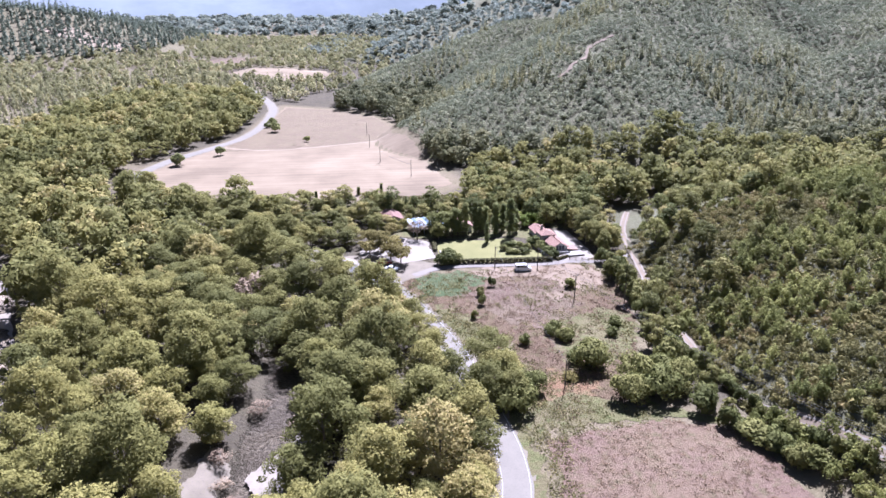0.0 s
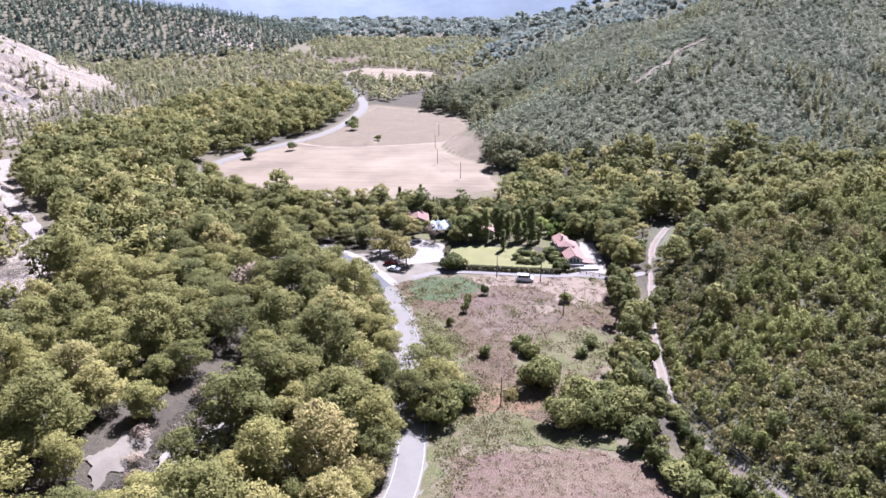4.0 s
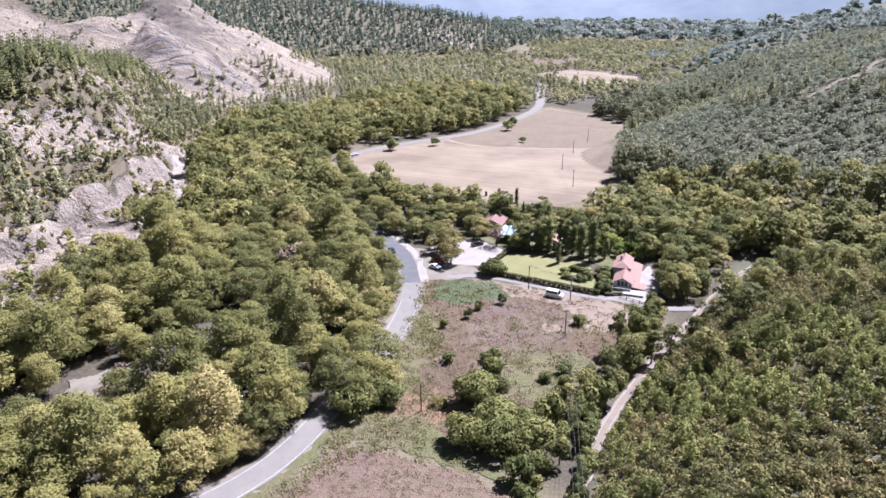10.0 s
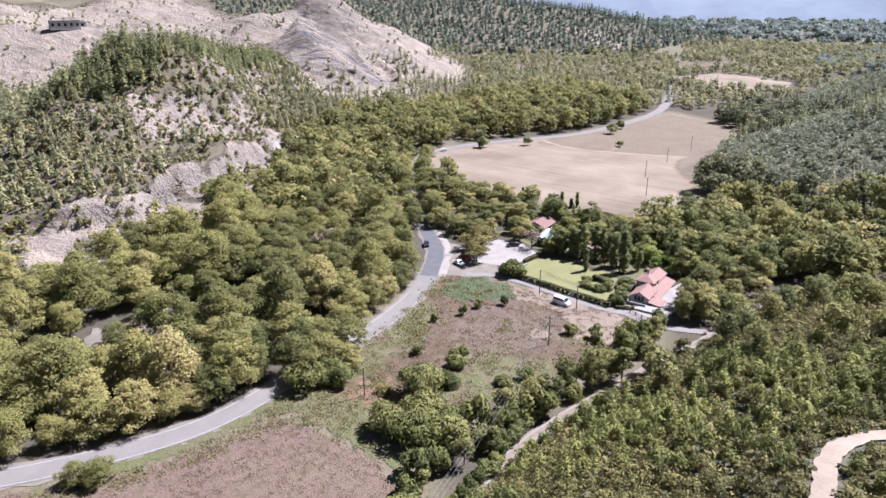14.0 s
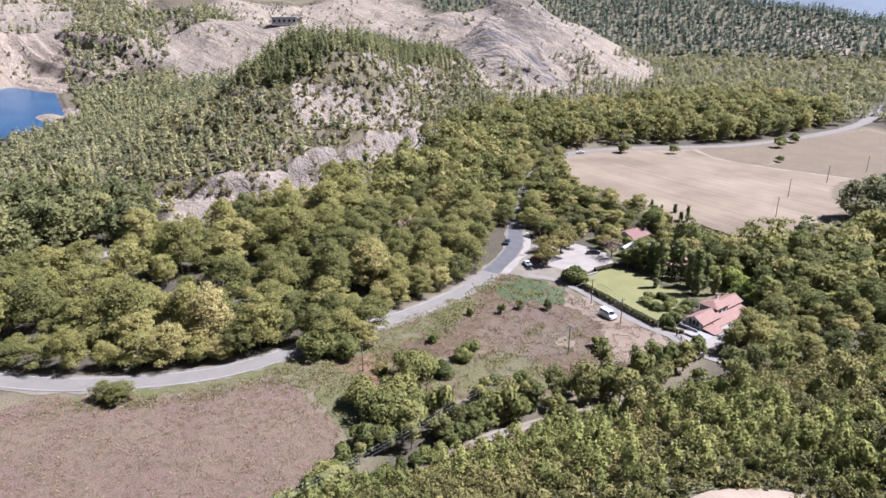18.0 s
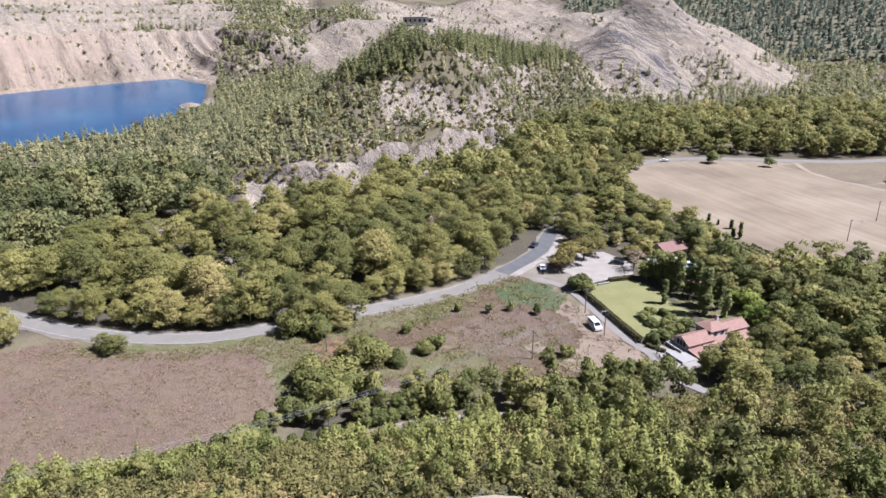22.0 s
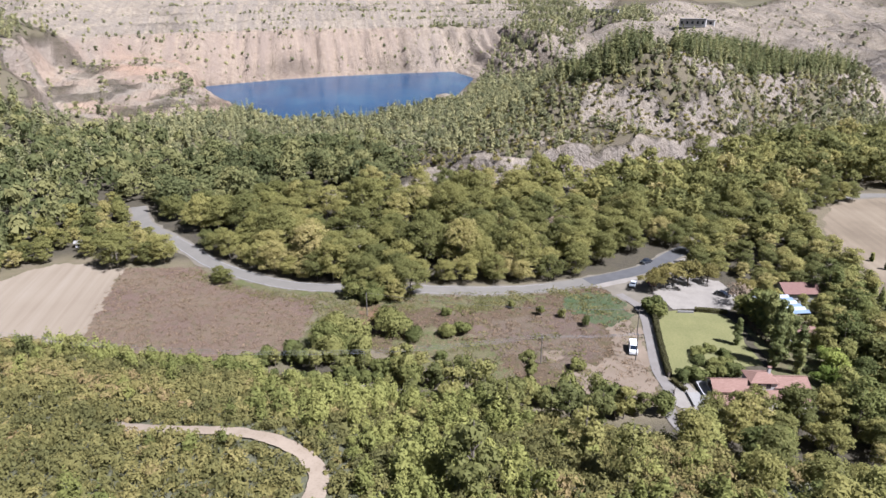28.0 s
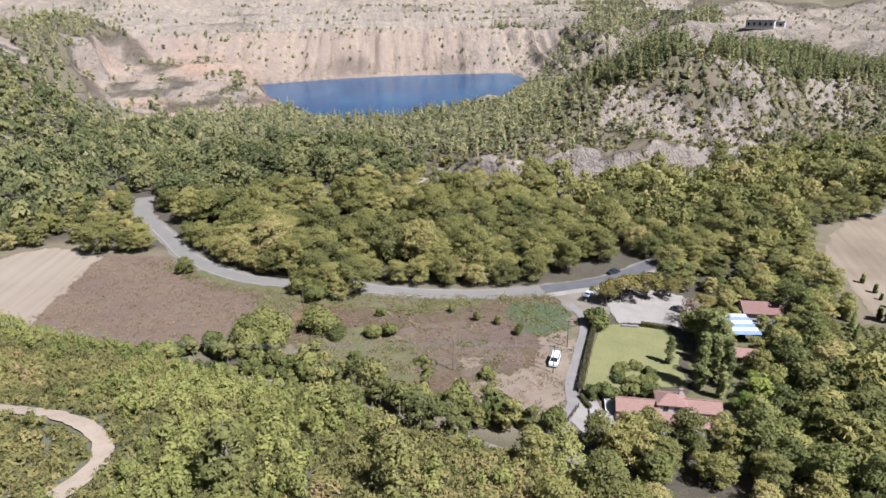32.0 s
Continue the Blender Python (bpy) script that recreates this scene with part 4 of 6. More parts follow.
def stand(name, models, x, y, lo, hi, mat, label, category, seed, tall=1.0, sink=0.2, drift=0.0):
    """Uncounted plants as one mesh."""
    rng = np.random.default_rng(seed)
    z = height(x, y) - sink
    pick = rng.integers(0, len(models), len(x))
    Vs, T, B = [], [], []
    for k, mod in enumerate(models):
        i = np.where(pick == k)[0]
        if not len(i):
            continue
        s, t = rng.uniform(lo, hi, len(i)), rng.uniform(0, 6.283, len(i))
        c, sn = np.cos(t) * s, np.sin(t) * s
        px = mod[None, :, 0] * c[:, None] - mod[None, :, 1] * sn[:, None] + x[i, None]
        py = mod[None, :, 0] * sn[:, None] + mod[None, :, 1] * c[:, None] + y[i, None]
        pz = mod[None, :, 2] * (s * tall * rng.uniform(0.85, 1.2, len(i)))[:, None] + z[i, None]
        Vs.append(np.stack([px, py, pz], 2).reshape(-1, 3))
        ct, st = np.cos(t)[:, None], np.sin(t)[:, None]
        B.append(np.stack([mod[None, :, 3] * ct - mod[None, :, 4] * st, mod[None, :, 3] * st + mod[None, :, 4] * ct, np.repeat(mod[None, :, 5], len(i), 0)], 2).reshape(-1, 3))
        tone = rng.uniform(0, 1, len(i))
        if drift:
            tone = np.clip(0.5 * tone + 0.25 + 0.5 * fbm(x[i], y[i], drift, seed, 3), 0, 1)
        T.append(np.repeat(tone, len(mod)))
    V = np.vstack(Vs)
    ob = new(name, sheet(name, V, quads(len(V)), mat, {"tint": np.concatenate(T), "bough": np.vstack(B)}, smooth=False))
    return tagged(ob, label, category, kind="stuff")


def off_line(x, y, pts, d):
    return along(x, y, [(*p, 0) for p in pts])[0] > d


OPEN = [BIG_FIELD, FRONT_FIELD, PALE_FIELD, MEADOW]
CAR_PARK = [(-40, 194), (-24, 186), (-14, 184), (0, 192), (0, 202), (-3, 209), (-2, 224), (-20, 227), (-27, 214)]
GARDEN = [(-2, 194), (-4, 226), (30, 232), (32, 242), (50, 236), (54, 200), (40, 196)]


def clear(x, y, margin=3.0):
    ok = np.ones(np.shape(x), bool)
    for p in OPEN + [CAR_PARK, GARDEN]:
        ok &= edge_distance(x, y, p) > margin
    return ok & off_line(x, y, ROAD, 6.5) & off_line(x, y, TRACK, 4.0)


# riverside plane wood between road and cut bank
WOOD_W = [(-30, 5), (-4, 36), (8, 70), (8, 112), (0, 140), (-12, 168), (-26, 186), (-44, 199), (-58, 207), (-62, 240), (-100, 262), (-146, 288), (-150, 330), (-140, 362), (-124, 400), (-124, 440), (-140, 520), (-230, 520), (-250, 320), (-205, 250), (-166, 208), (-140, 165), (-122, 130), (-138, 92), (-160, 50), (-140, -20), (-60, -30)]
rng = np.random.default_rng(11)
x, y = scatter(rng, (-260, 20, -40, 520), 8.9, 0.36)
east_of_shore = (x > np.interp(y, [p[1] for p in SHORE], [p[0] for p in SHORE]) + 7) | (y < 84) | (y > 250)
ok = inside(x, y, WOOD_W) & off_line(x, y, ROAD, 9.0) & off_line(x, y, SHORE, 7.0) & east_of_shore & clear(x, y, 3.0) & (off_line(x, y, RIVER, 6.6) | (y < 84) | (y > 136))
ok &= ~((np.hypot((x + 31) / 7, (y - 107) / 12) < 1) | (np.hypot(x + 45, y - 95) < 6) | (np.hypot(x - 2, y - 9) < 7))
x, y = x[ok], y[ok]
near = (y < 235) & (x > -150) & (y > 20)
order = np.argsort(np.hypot(x[near] - 25, y[near] - 130))
nx, ny = x[near][order][:170], y[near][order][:170]
planes = Kind([broad(100 + k, M_LEAF, rad=5.9 + 0.5 * (k % 3), h=15.0 + 0.8 * (k % 4), lumps=42, per=180, size=0.4, lump_r=2.1) for k in range(7)])
pale_planes = Kind([broad(110 + k, M_LEAF_PALE, rad=5.4 + 0.5 * k, h=13.5 + k, lumps=42, per=180, size=0.4, lump_r=2.0, label="broad tree with a pale yellow-green crown") for k in range(3)])
for k in range(len(nx)):
    s = rng.uniform(0.6, 1.08)
    pale = nx[k] < -14 and ny[k] < 128 and rng.uniform() < 0.62
    (pale_planes if pale else planes).plant(k, at(nx[k], ny[k], rng.uniform(0, 6.28), s, s * rng.uniform(0.85, 1.08)))
broadleaves = Kind([broad(120 + k, M_LEAF, name="broadleaf_tree", label="tall broadleaf tree", rad=4.3 + 0.4 * (k % 3), h=12.0 + (k % 4), group="garden wood") for k in range(4)])
# a close row along the road
row = smooth_line(ROAD, 7.0)
rt = np.gradient(row, axis=0)
rt /= np.linalg.norm(rt, axis=1)[:, None]
for k, ((px, py), (tx, ty)) in enumerate(zip(row, rt)):
    if 40 < py < 186 and not 118 < py < 124:
        o = 6.3 + rng.uniform(-0.5, 1.0)
        s = rng.uniform(0.55, 0.78)
        planes.plant(k, at(px - ty * o, py + tx * o, k * 2.3, s, s * rng.uniform(0.85, 1.0)), "leafy plane tree overhanging the road")
    if 207 < py < 282:
        for o in (5.0, -4.6):
            s = rng.uniform(0.62, 0.85)
            planes.plant(k, at(px - ty * o, py + tx * o, k * 1.9, s, s * 0.85), "leafy tree arching over the shaded road")
rest = np.concatenate([np.stack([x[near][order][170:], y[near][order][170:]], 1), np.stack([x[~near], y[~near]], 1)])
far_broad = [dome(np.random.default_rng(200 + k), 22, 30, 1.1, 6.0, 0.8, 15.0, 2.3) for k in range(4)]
mid_broad = [crown(np.random.default_rng(205 + k), 8, 13, 1.8, 5.6, 1.0, 12.0, 2.7) for k in range(4)]
open_broad = [dome(np.random.default_rng(207 + k), 8, 9, 1.3, 2.7, 0.4, 6.6, 1.7) for k in range(4)]
distant_broad = [crown(np.random.default_rng(210 + k), 7, 13, 2.4, 4.6, 0.8, 11.5, 2.7) for k in range(4)]
south = rest[:, 1] < 80 - 0.12 * rest[:, 0]
stand("riverside_wood", far_broad, rest[~south, 0], rest[~south, 1], 0.62, 1.1, M_LEAF_WOOD, "riverside wood of yellow-green plane trees", "woodland", 12)
stand("downstream_wood", far_broad, rest[south, 0], rest[south, 1], 0.55, 1.05, M_SOUTH, "dark green wood beside the river", "woodland", 39)

# broadleaf wood east of the house and in the side valley
x, y = scatter(rng, (10, 420, 205, 345), 8.6)
line_y = np.interp(x, [0, 60, 150, 420], [318, 322, 330, 330])
ok = (y < line_y) & (y > np.interp(x, [10, 30, 46, 52, 62, 75, 95, 140, 420], [250, 246, 238, 206, 203, 202, 204, 228, 250])) & clear(x, y, 2) & ~((y > 262) & (x < 12))
x, y = x[ok], y[ok]
close = np.hypot(x - 72, y - 218) < 42
dark_trees = Kind([broad(130 + k, M_DARK, name="dark_tree", label="tall dark green tree", rad=3.8 + 0.4 * k, h=12.5 + k, group="garden wood") for k in range(3)])
for k in np.where(close)[0][:70]:
    s = rng.uniform(0.62, 0.98)
    (dark_trees if k % 3 == 0 else broadleaves).plant(int(k), at(x[k], y[k], rng.uniform(0, 6.28), s, s * 0.9), "broadleaf tree crowding the slope beside the house")
stand("side_valley_wood", far_broad, x[~close], y[~close], 0.5, 0.95, M_LEAF_WOOD, "broadleaf wood in the side valley", "woodland", 13)

# macchia and young pines on the eastern hill
def shrub(seed, r, h, n, size):
    g = np.random.default_rng(seed)
    return crown(g, 5, n // 5, size, r * 0.75, 0.1, h, r * 0.62)


shrubs = [shrub(300 + k, 1.5, 1.9, 150, 0.28) for k in range(5)]
young = [np.vstack([crown(np.random.default_rng(320 + k), 12, 20, 0.3, 1.25, 0.2, 2.9 + 0.4 * k, 0.75, 1.15, 0.8), spire(np.random.default_rng(330 + k), 5, 5, 3.7 + 0.4 * k, 0.6, 0.4, 0.6)]) for k in range(4)]
x, y = scatter(rng, (62, 230, 20, 262), 2.1)
ok = off_line(x, y, TRACK, 1.4) & off_line(x, y, LOOP, 1.9) & (x > np.interp(y, [0, 40, 60, 80, 97, 112, 130, 150, 200, 262], [80, 78, 71, 68, 65, 60, 56, 55, 56, 60])) & (y < np.interp(x, [60, 66, 78, 92, 100, 140, 230], [203, 226, 226, 210, 214, 238, 250]))
ok &= (np.hypot(x - 168, y - 150) < 150) & (x < 190)
open_here = fbm(x, y, 13, 51, 3)
ok &= (open_here > -0.5) | (rng.uniform(0, 1, x.size) < 0.6)
x, y = x[ok], y[ok]
pine_here = 0.9 * fbm(x, y, 24, 3, 3) + rng.normal(0, 0.5, x.size) > 0.42
stand("hill_macchia", shrubs, x[~pine_here], y[~pine_here], 0.45, 1.25, M_MACCHIA, "dense evergreen macchia scrub covering the hill", "scrub", 14, drift=14)
stand("young_pines", young, x[pine_here], y[pine_here], 0.45, 1.35, M_YOUNG, "young pines pushing up through the scrub", "pines", 15, drift=20)

ux, uy = scatter(np.random.default_rng(62), (62, 200, 30, 250), 1.7)
ok = off_line(ux, uy, TRACK, 1.6) & off_line(ux, uy, LOOP, 1.7) & (ux > np.interp(uy, [0, 40, 60, 80, 97, 112, 130, 150, 200, 262], [82, 80, 73, 70, 67, 62, 61, 62, 63, 66])) & (uy < np.interp(ux, [60, 75, 100, 140, 230], [203, 205, 212, 236, 248])) & (np.hypot(ux - 168, uy - 150) < 150)
stand("undergrowth", [crown(np.random.default_rng(340 + k), 3, 7, 0.5, 0.9, 0.0, 0.7, 0.55) for k in range(4)], ux[ok], uy[ok], 0.7, 1.4, M_MACCHIA, "low dark undergrowth between the scrub", "scrub", 40, drift=14)

# forest on the mountain and spurs
def far_tree(seed, n, r, h, size):
    return crown(np.random.default_rng(seed), 4, n // 4, size, r * 0.7, 0.2, h, r * 0.75)


SPUR_PATH = [(66, 386), (74, 398), (84, 410), (90, 424), (106, 438), (122, 462), (136, 484)]
ribbon("hill_path", smooth_line(SPUR_PATH[:5], 2.5), (-1.1, 0, 1.1), M_DIRT, "bare reddish path climbing the crest of the wooded spur", "path", lift=0.5, wobble=0.6)
hill_models = [far_tree(400 + k, 40, 2.4, 3.7, 0.9) for k in range(4)]
scree_models = [far_tree(410 + k, 20, 2.3, 5.0, 2.0) for k in range(3)]
pines = [spire(np.random.default_rng(420 + k), 10, 9, 8.0 + k, 2.2, 1.35, 0.08) for k in range(4)]
round_pines = [crown(np.random.default_rng(430 + k), 7, 11, 1.05, 1.9, 0.9, 6.6 + 0.6 * k, 1.15, 1.1, 0.85) for k in range(3)]
far_pines = [spire(np.random.default_rng(440 + k), 7, 6, 8.5 + k, 2.3, 2.3, 0.1) for k in range(3)]


def seen(x, y):
    """Keeps to the slopes that face the valley."""
    return np.arctan2(x - 60, y) < 1.0


x, y = scatter(rng, (-120, 560, 300, 720), 3.7)
h = height(x, y)
ok = (h > 2.2) & clear(x, y, 4) & seen(x, y) & ((y > 322) | (x > 250)) & (x > -120)
x, y, h = x[ok], y[ok], h[ok]
ok = off_line(x, y, SPUR_PATH[:5], 2.4)
x, y, h = x[ok], y[ok], h[ok]
pine = rng.uniform(0, 1, x.size) + 0.75 * fbm(x, y, 55, 41, 3) > np.where(h < 14, 0.98, 1.2)
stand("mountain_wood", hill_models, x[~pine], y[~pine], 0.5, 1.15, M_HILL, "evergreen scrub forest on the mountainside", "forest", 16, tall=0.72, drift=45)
stand("mountain_pines", pines, x[pine], y[pine], 0.45, 0.95, M_PINE_WOOD, "scattered pines on the mountainside", "forest", 17)
x, y = scatter(rng, (-200, 800, 560, 1500), 10.5)
h = height(x, y)
ok = (h > 2.2) & seen(x, y) & ((y > 720) | (x > 560)) & ((x > -95) | (y > 950))
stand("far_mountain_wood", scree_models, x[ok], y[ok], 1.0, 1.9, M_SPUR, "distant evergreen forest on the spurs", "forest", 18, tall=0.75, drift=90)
# tall edge of broadleaf trees at the mountain's foot
x, y = scatter(rng, (-80, 420, 300, 560), 7.6)
h = height(x, y)
ok = (h > -3) & (h < 9) & clear(x, y, 4) & (y > np.interp(x, [-80, -60, 0, 60, 420], [490, 380, 322, 320, 322])) & ((y < 470) | (x < 40))
stand("mountain_foot_wood", far_broad, x[ok], y[ok], 0.55, 0.9, M_FOOT, "tall dark wood along the foot of the mountain", "woodland", 19)

# open woods up the valley
x, y = scatter(rng, (-700, 60, 500, 1300), 9.5)
h = height(x, y)
in_far = inside(x, y, [(-232, 690), (-150, 660), (-110, 700), (-130, 760), (-210, 770)]) | inside(x, y, [(-330, 830), (-240, 800), (-200, 850), (-260, 900)]) | inside(x, y, [(-520, 900), (-420, 880), (-400, 910), (-500, 940)])
ok = (h < 14) & clear(x, y, 6) & ~in_far & (x < -120 + (y - 500) * 0.25) & (bare_cover(x, y, h) < 0.62) & (rng.uniform(0, 1, x.size) < 0.72 + 0.5 * rough(x, y, 35, 7))
stand("valley_wood", open_broad, x[ok], y[ok], 0.6, 1.35, M_OPEN, "open broadleaf woodland up the valley", "woodland", 20)
x, y = scatter(rng, (-520, -150, 330, 660), 7.5)
h = height(x, y)
ok = (h < 26) & ~inside(x, y, WOOD_W) & (rng.uniform(0, 1, x.size) < 0.6) & (bare_cover(x, y, h) < 0.9)
stand("scattered_pines", pines, x[ok], y[ok], 0.6, 1.1, M_PINE_WOOD, "pines scattered over pale broken ground", "pines", 21)

# pine knoll above the cut bank and the woods round the lake
x, y = scatter(rng, (-480, -120, -130, 360), 4.7)
h, lake_d = height(x, y), edge_distance(x, y, LAKE)
bank = np.interp(y, BANK_Y, BANK_X) - x
thin = np.where((bank > 5) & (bank < 110) & (y > 100) & (y < 290), 0.5 - 0.6 * fbm(x, y, 26, 6, 4), 0.9)
ok = ((bank > 9) | (y < 75)) & ~inside(x, y, WOOD_W) & (lake_d > 9) & (rng.uniform(0, 1, x.size) < thin) & (edge_distance(x, y, SHOULDER) > 4) & ~((y > 75) & (y < 248) & (bank + 6 * fbm(x, y, 18, 27, 2) < 9)) & (np.hypot((x + 206) / 15, (y - 230) / 15) > 1) & (x > -480)
x, y = x[ok], y[ok]
stand("knoll_pines", pines[:2] + round_pines, x, y, 0.5, 1.05, M_PINE_WOOD, "pine wood on the knoll above the cut bank", "pines", 22)
x, y = scatter(rng, (-400, -118, 80, 345), 3.0)
bank = np.interp(y, BANK_Y, BANK_X) - x
ok = (bank > 1) & (bank < 150) & ~inside(x, y, WOOD_W) & (rng.uniform(0, 1, x.size) < np.where(bank < 14, 0.3, 0.6))
kd = along(x, y, [(-258, 172, 0), (-275, 200, 0), (-330, 250, 0), (-395, 320, 0)])[0]
top = (kd < 30) & (rng.uniform(0, 1, x.size) < 0.6) & (np.abs(y - 205) > 7)
stand("crest_pines", pines, x[top], y[top], 0.75, 1.25, M_SOUTH, "dense tall pines on the crest of the knoll", "pines", 36)
strip = scatter(np.random.default_rng(61), (-200, -80, 80, 250), 5.0)
sx = np.interp(strip[1], [p[1] for p in SHORE], [p[0] for p in SHORE])
bk = np.interp(strip[1], BANK_Y, BANK_X) - strip[0]
keep = (strip[0] < sx - 4.5) & (bk < 3) & (fbm(strip[0], strip[1], 16, 33, 3) > 0.05)
stand("bank_foot_bushes", open_broad, strip[0][keep], strip[1][keep], 0.35, 0.8, M_LEAF_WOOD, "olive bushes and low trees at the foot of the cut bank", "bushes", 38)
low_scrub = [far_tree(450 + k, 20, 1.1, 1.7, 0.75) for k in range(4)]
stand("knoll_scrub", low_scrub, x[ok], y[ok], 0.5, 1.5, M_MACCHIA, "low olive scrub on the knoll", "scrub", 34)
x, y = scatter(rng, (-450, -170, -345, -85), 5.5)
ok = (edge_distance(x, y, SHOULDER) < 3) & (fbm(x, y, 30, 8, 3) + rng.normal(0, 0.25, x.size) > 0.5) & (edge_distance(x, y, LAKE) > 5)
stand("shoulder_scrub", low_scrub + round_pines[:1], x[ok], y[ok], 0.7, 1.3, M_PINE_WOOD, "bushes and small pines on the bare terraces", "scrub", 35)
x, y = scatter(rng, (-900, -380, -70, 330), 7.0)
h, lake_d = height(x, y), edge_distance(x, y, LAKE)
ok = (lake_d > 12) & (rng.uniform(0, 1, x.size) < 0.85) & (x < -420) & ~((x > -655) & (x < -500) & (y > 128 + 8 * rough(x, y, 15, 4))) & (np.hypot((x + 735) / 30, (y - 150) / 20) > 1) & (fbm(x, y, 70, 2, 3) > np.where(y < 40, 0.12, -0.55)) & ((y > 30) | (lake_d > 85)) & (y < 225 + 0.1 * x + 60)
stand("lake_shore_pines", far_pines + round_pines, x[ok], y[ok], 0.7, 1.2, M_PINE_WOOD, "pine wood beyond the lake", "pines", 23)
x, y = scatter(rng, (-420, 60, -420, -60), 7.0)
h, lake_d = height(x, y), edge_distance(x, y, LAKE)
ok = (lake_d > 10) & (edge_distance(x, y, SHOULDER) > 3) & ~inside(x, y, WOOD_W) & clear(x, y, 4) & (rng.uniform(0, 1, x.size) < 0.9) & (bare_cover(x, y, h) < 0.6)
stand("ridge_pines", pines + round_pines, x[ok], y[ok], 0.7, 1.2, M_PINE_WOOD, "pine wood on the ridge beside the lake", "pines", 24)
x, y = scatter(rng, (-1500, -380, 450, 1300), 9.5)
h = height(x, y)
ok = (bare_cover(x, y, h) < 0.4) & (h > 8)
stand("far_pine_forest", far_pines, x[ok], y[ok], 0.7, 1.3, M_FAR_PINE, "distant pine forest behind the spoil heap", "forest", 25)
x, y = scatter(rng, (-1300, -300, -500, 560), 10)
h, lake_d = height(x, y), edge_distance(x, y, LAKE)
ok = (bare_cover(x, y, h) > 0.5) & (lake_d > 6) & (rng.uniform(0, 1, x.size) < np.where((y < 120) & (lake_d > 78) & ((lake_d - 78) % 55 < 13), 0.95, np.where(lake_d < 80, 0.42, 0.46)))
ok &= (fbm(x, y, 60, 21, 3) + rng.normal(0, 0.3, x.size) > -0.25) & (edge_distance(x, y, SHOULDER) > 5)
stand("scree_bushes", scree_models, x[ok], y[ok], 0.25, 0.85, M_PINE_WOOD, "small bushes dotted over the bare slopes", "scrub", 26)
x, y = scatter(rng, (150, 460, -260, 262), 9.0)
ok = (np.hypot(x - 168, y - 150) >= 150) | (x >= 190)
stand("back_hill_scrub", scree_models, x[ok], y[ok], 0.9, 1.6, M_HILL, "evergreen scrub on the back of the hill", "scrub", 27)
x, y = scatter(rng, (-160, 160, -330, 30), 10.5)
ok = clear(x, y, 5) & (edge_distance(x, y, LAKE) > 12) & (y < np.interp(x, [-160, 0, 60, 160], [-60, -4, -2, 12]))
stand("southern_wood", mid_broad, x[ok], y[ok], 0.65, 1.05, M_SOUTH, "broadleaf wood down the valley", "woodland", 28)
x, y = scatter(rng, (-1300, 700, 1300, 2300), 46)
ok = np.hypot(x, y - 200) < 2150
x, y = x[ok], y[ok]
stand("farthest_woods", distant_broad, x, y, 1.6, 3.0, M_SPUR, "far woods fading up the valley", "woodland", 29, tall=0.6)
x, y = scatter(rng, (-45, 70, -70, 52), 7.0)
ok = inside(x, y, [(-44, -20), (-12, 44), (1, 50), (9, 44), (11, 32), (12, 11), (22, 5), (52, 0), (80, 24), (84, -20), (20, -70)]) & clear(x, y, 2.0) & (np.hypot(x - 3, y - 9) > 6) & off_line(x, y, ROAD, 6)
for k, (px, py) in enumerate(zip(x[ok], y[ok])):
    if px < 40 and py > -16:
        broadleaves.plant(k, at(px, py, k * 1.7, rng.uniform(0.65, 0.95)), "leafy tree at the corner of the mown field")

# ---- single trees and bushes ----
def pine_tree(seed, h=10.0, rad=2.4, low=0.45, mat=None, name="pine_tree", label="tall pine with a bare trunk and ragged crown"):
    g = np.random.default_rng(seed)
    return tree_thing(name, crown(g, 15, 80, 0.42, rad, h * low, h, rad * 0.46, 0.75, 0.6), trunk_mesh("trunk", g, h * 0.93, 0.2, 6, rad * 0.7), mat or M_PINE, label, "pine", "pines by the dirt track")


def bush_thing(seed, mat, name="bush", label="rounded leafy bush in the dry meadow", rad=2.0, h=3.0, lumps=9, per=110, size=0.33, lump_r=1.0, category="bush", group=""):
    g = np.random.default_rng(seed)
    return tree_thing(name, crown(g, lumps, per, size, rad * 0.8, 0.1, h, lump_r), trunk_mesh("trunk", g, h * 0.6, 0.09, 5, rad * 0.5), mat, label, category, group)


rng = np.random.default_rng(77)
bushes = Kind([bush_thing(500 + k, M_THICKET, group="meadow bushes") for k in range(3)])
thickets = Kind([bush_thing(505 + k, M_THICKET, "thicket", "broad dense thicket casting shade on the field", 4.8, 5.6, 22, 150, 0.4, 1.8, group="field thicket") for k in range(2)])
for k, (bx, by, s) in enumerate([(39.4, 120.5, 1.05), (45.5, 122.0, 1.2), (51.2, 125.0, 1.05), (43, 127, 1.0), (48, 128.5, 0.95)]):
    thickets.plant(k, at(bx, by, k * 2.0, s))
for k, (bx, by, s, text) in enumerate([(33.6, 134.0, 1.15, "large dark green bush standing in the dry meadow"), (14.6, 117.0, 0.95, "dark green bush at the roadside"), (19.0, 123.0, 0.8, "dark green bush at the roadside"), (15.6, 122.0, 0.8, "dark green bush at the roadside"), (35.4, 140.6, 0.6, "dark green bush standing in the dry meadow"), (30.4, 148.0, 0.5, "dark green bush standing in the dry meadow")]):
    thickets.plant(k, at(bx, by, k * 1.3 + 1, s), text)
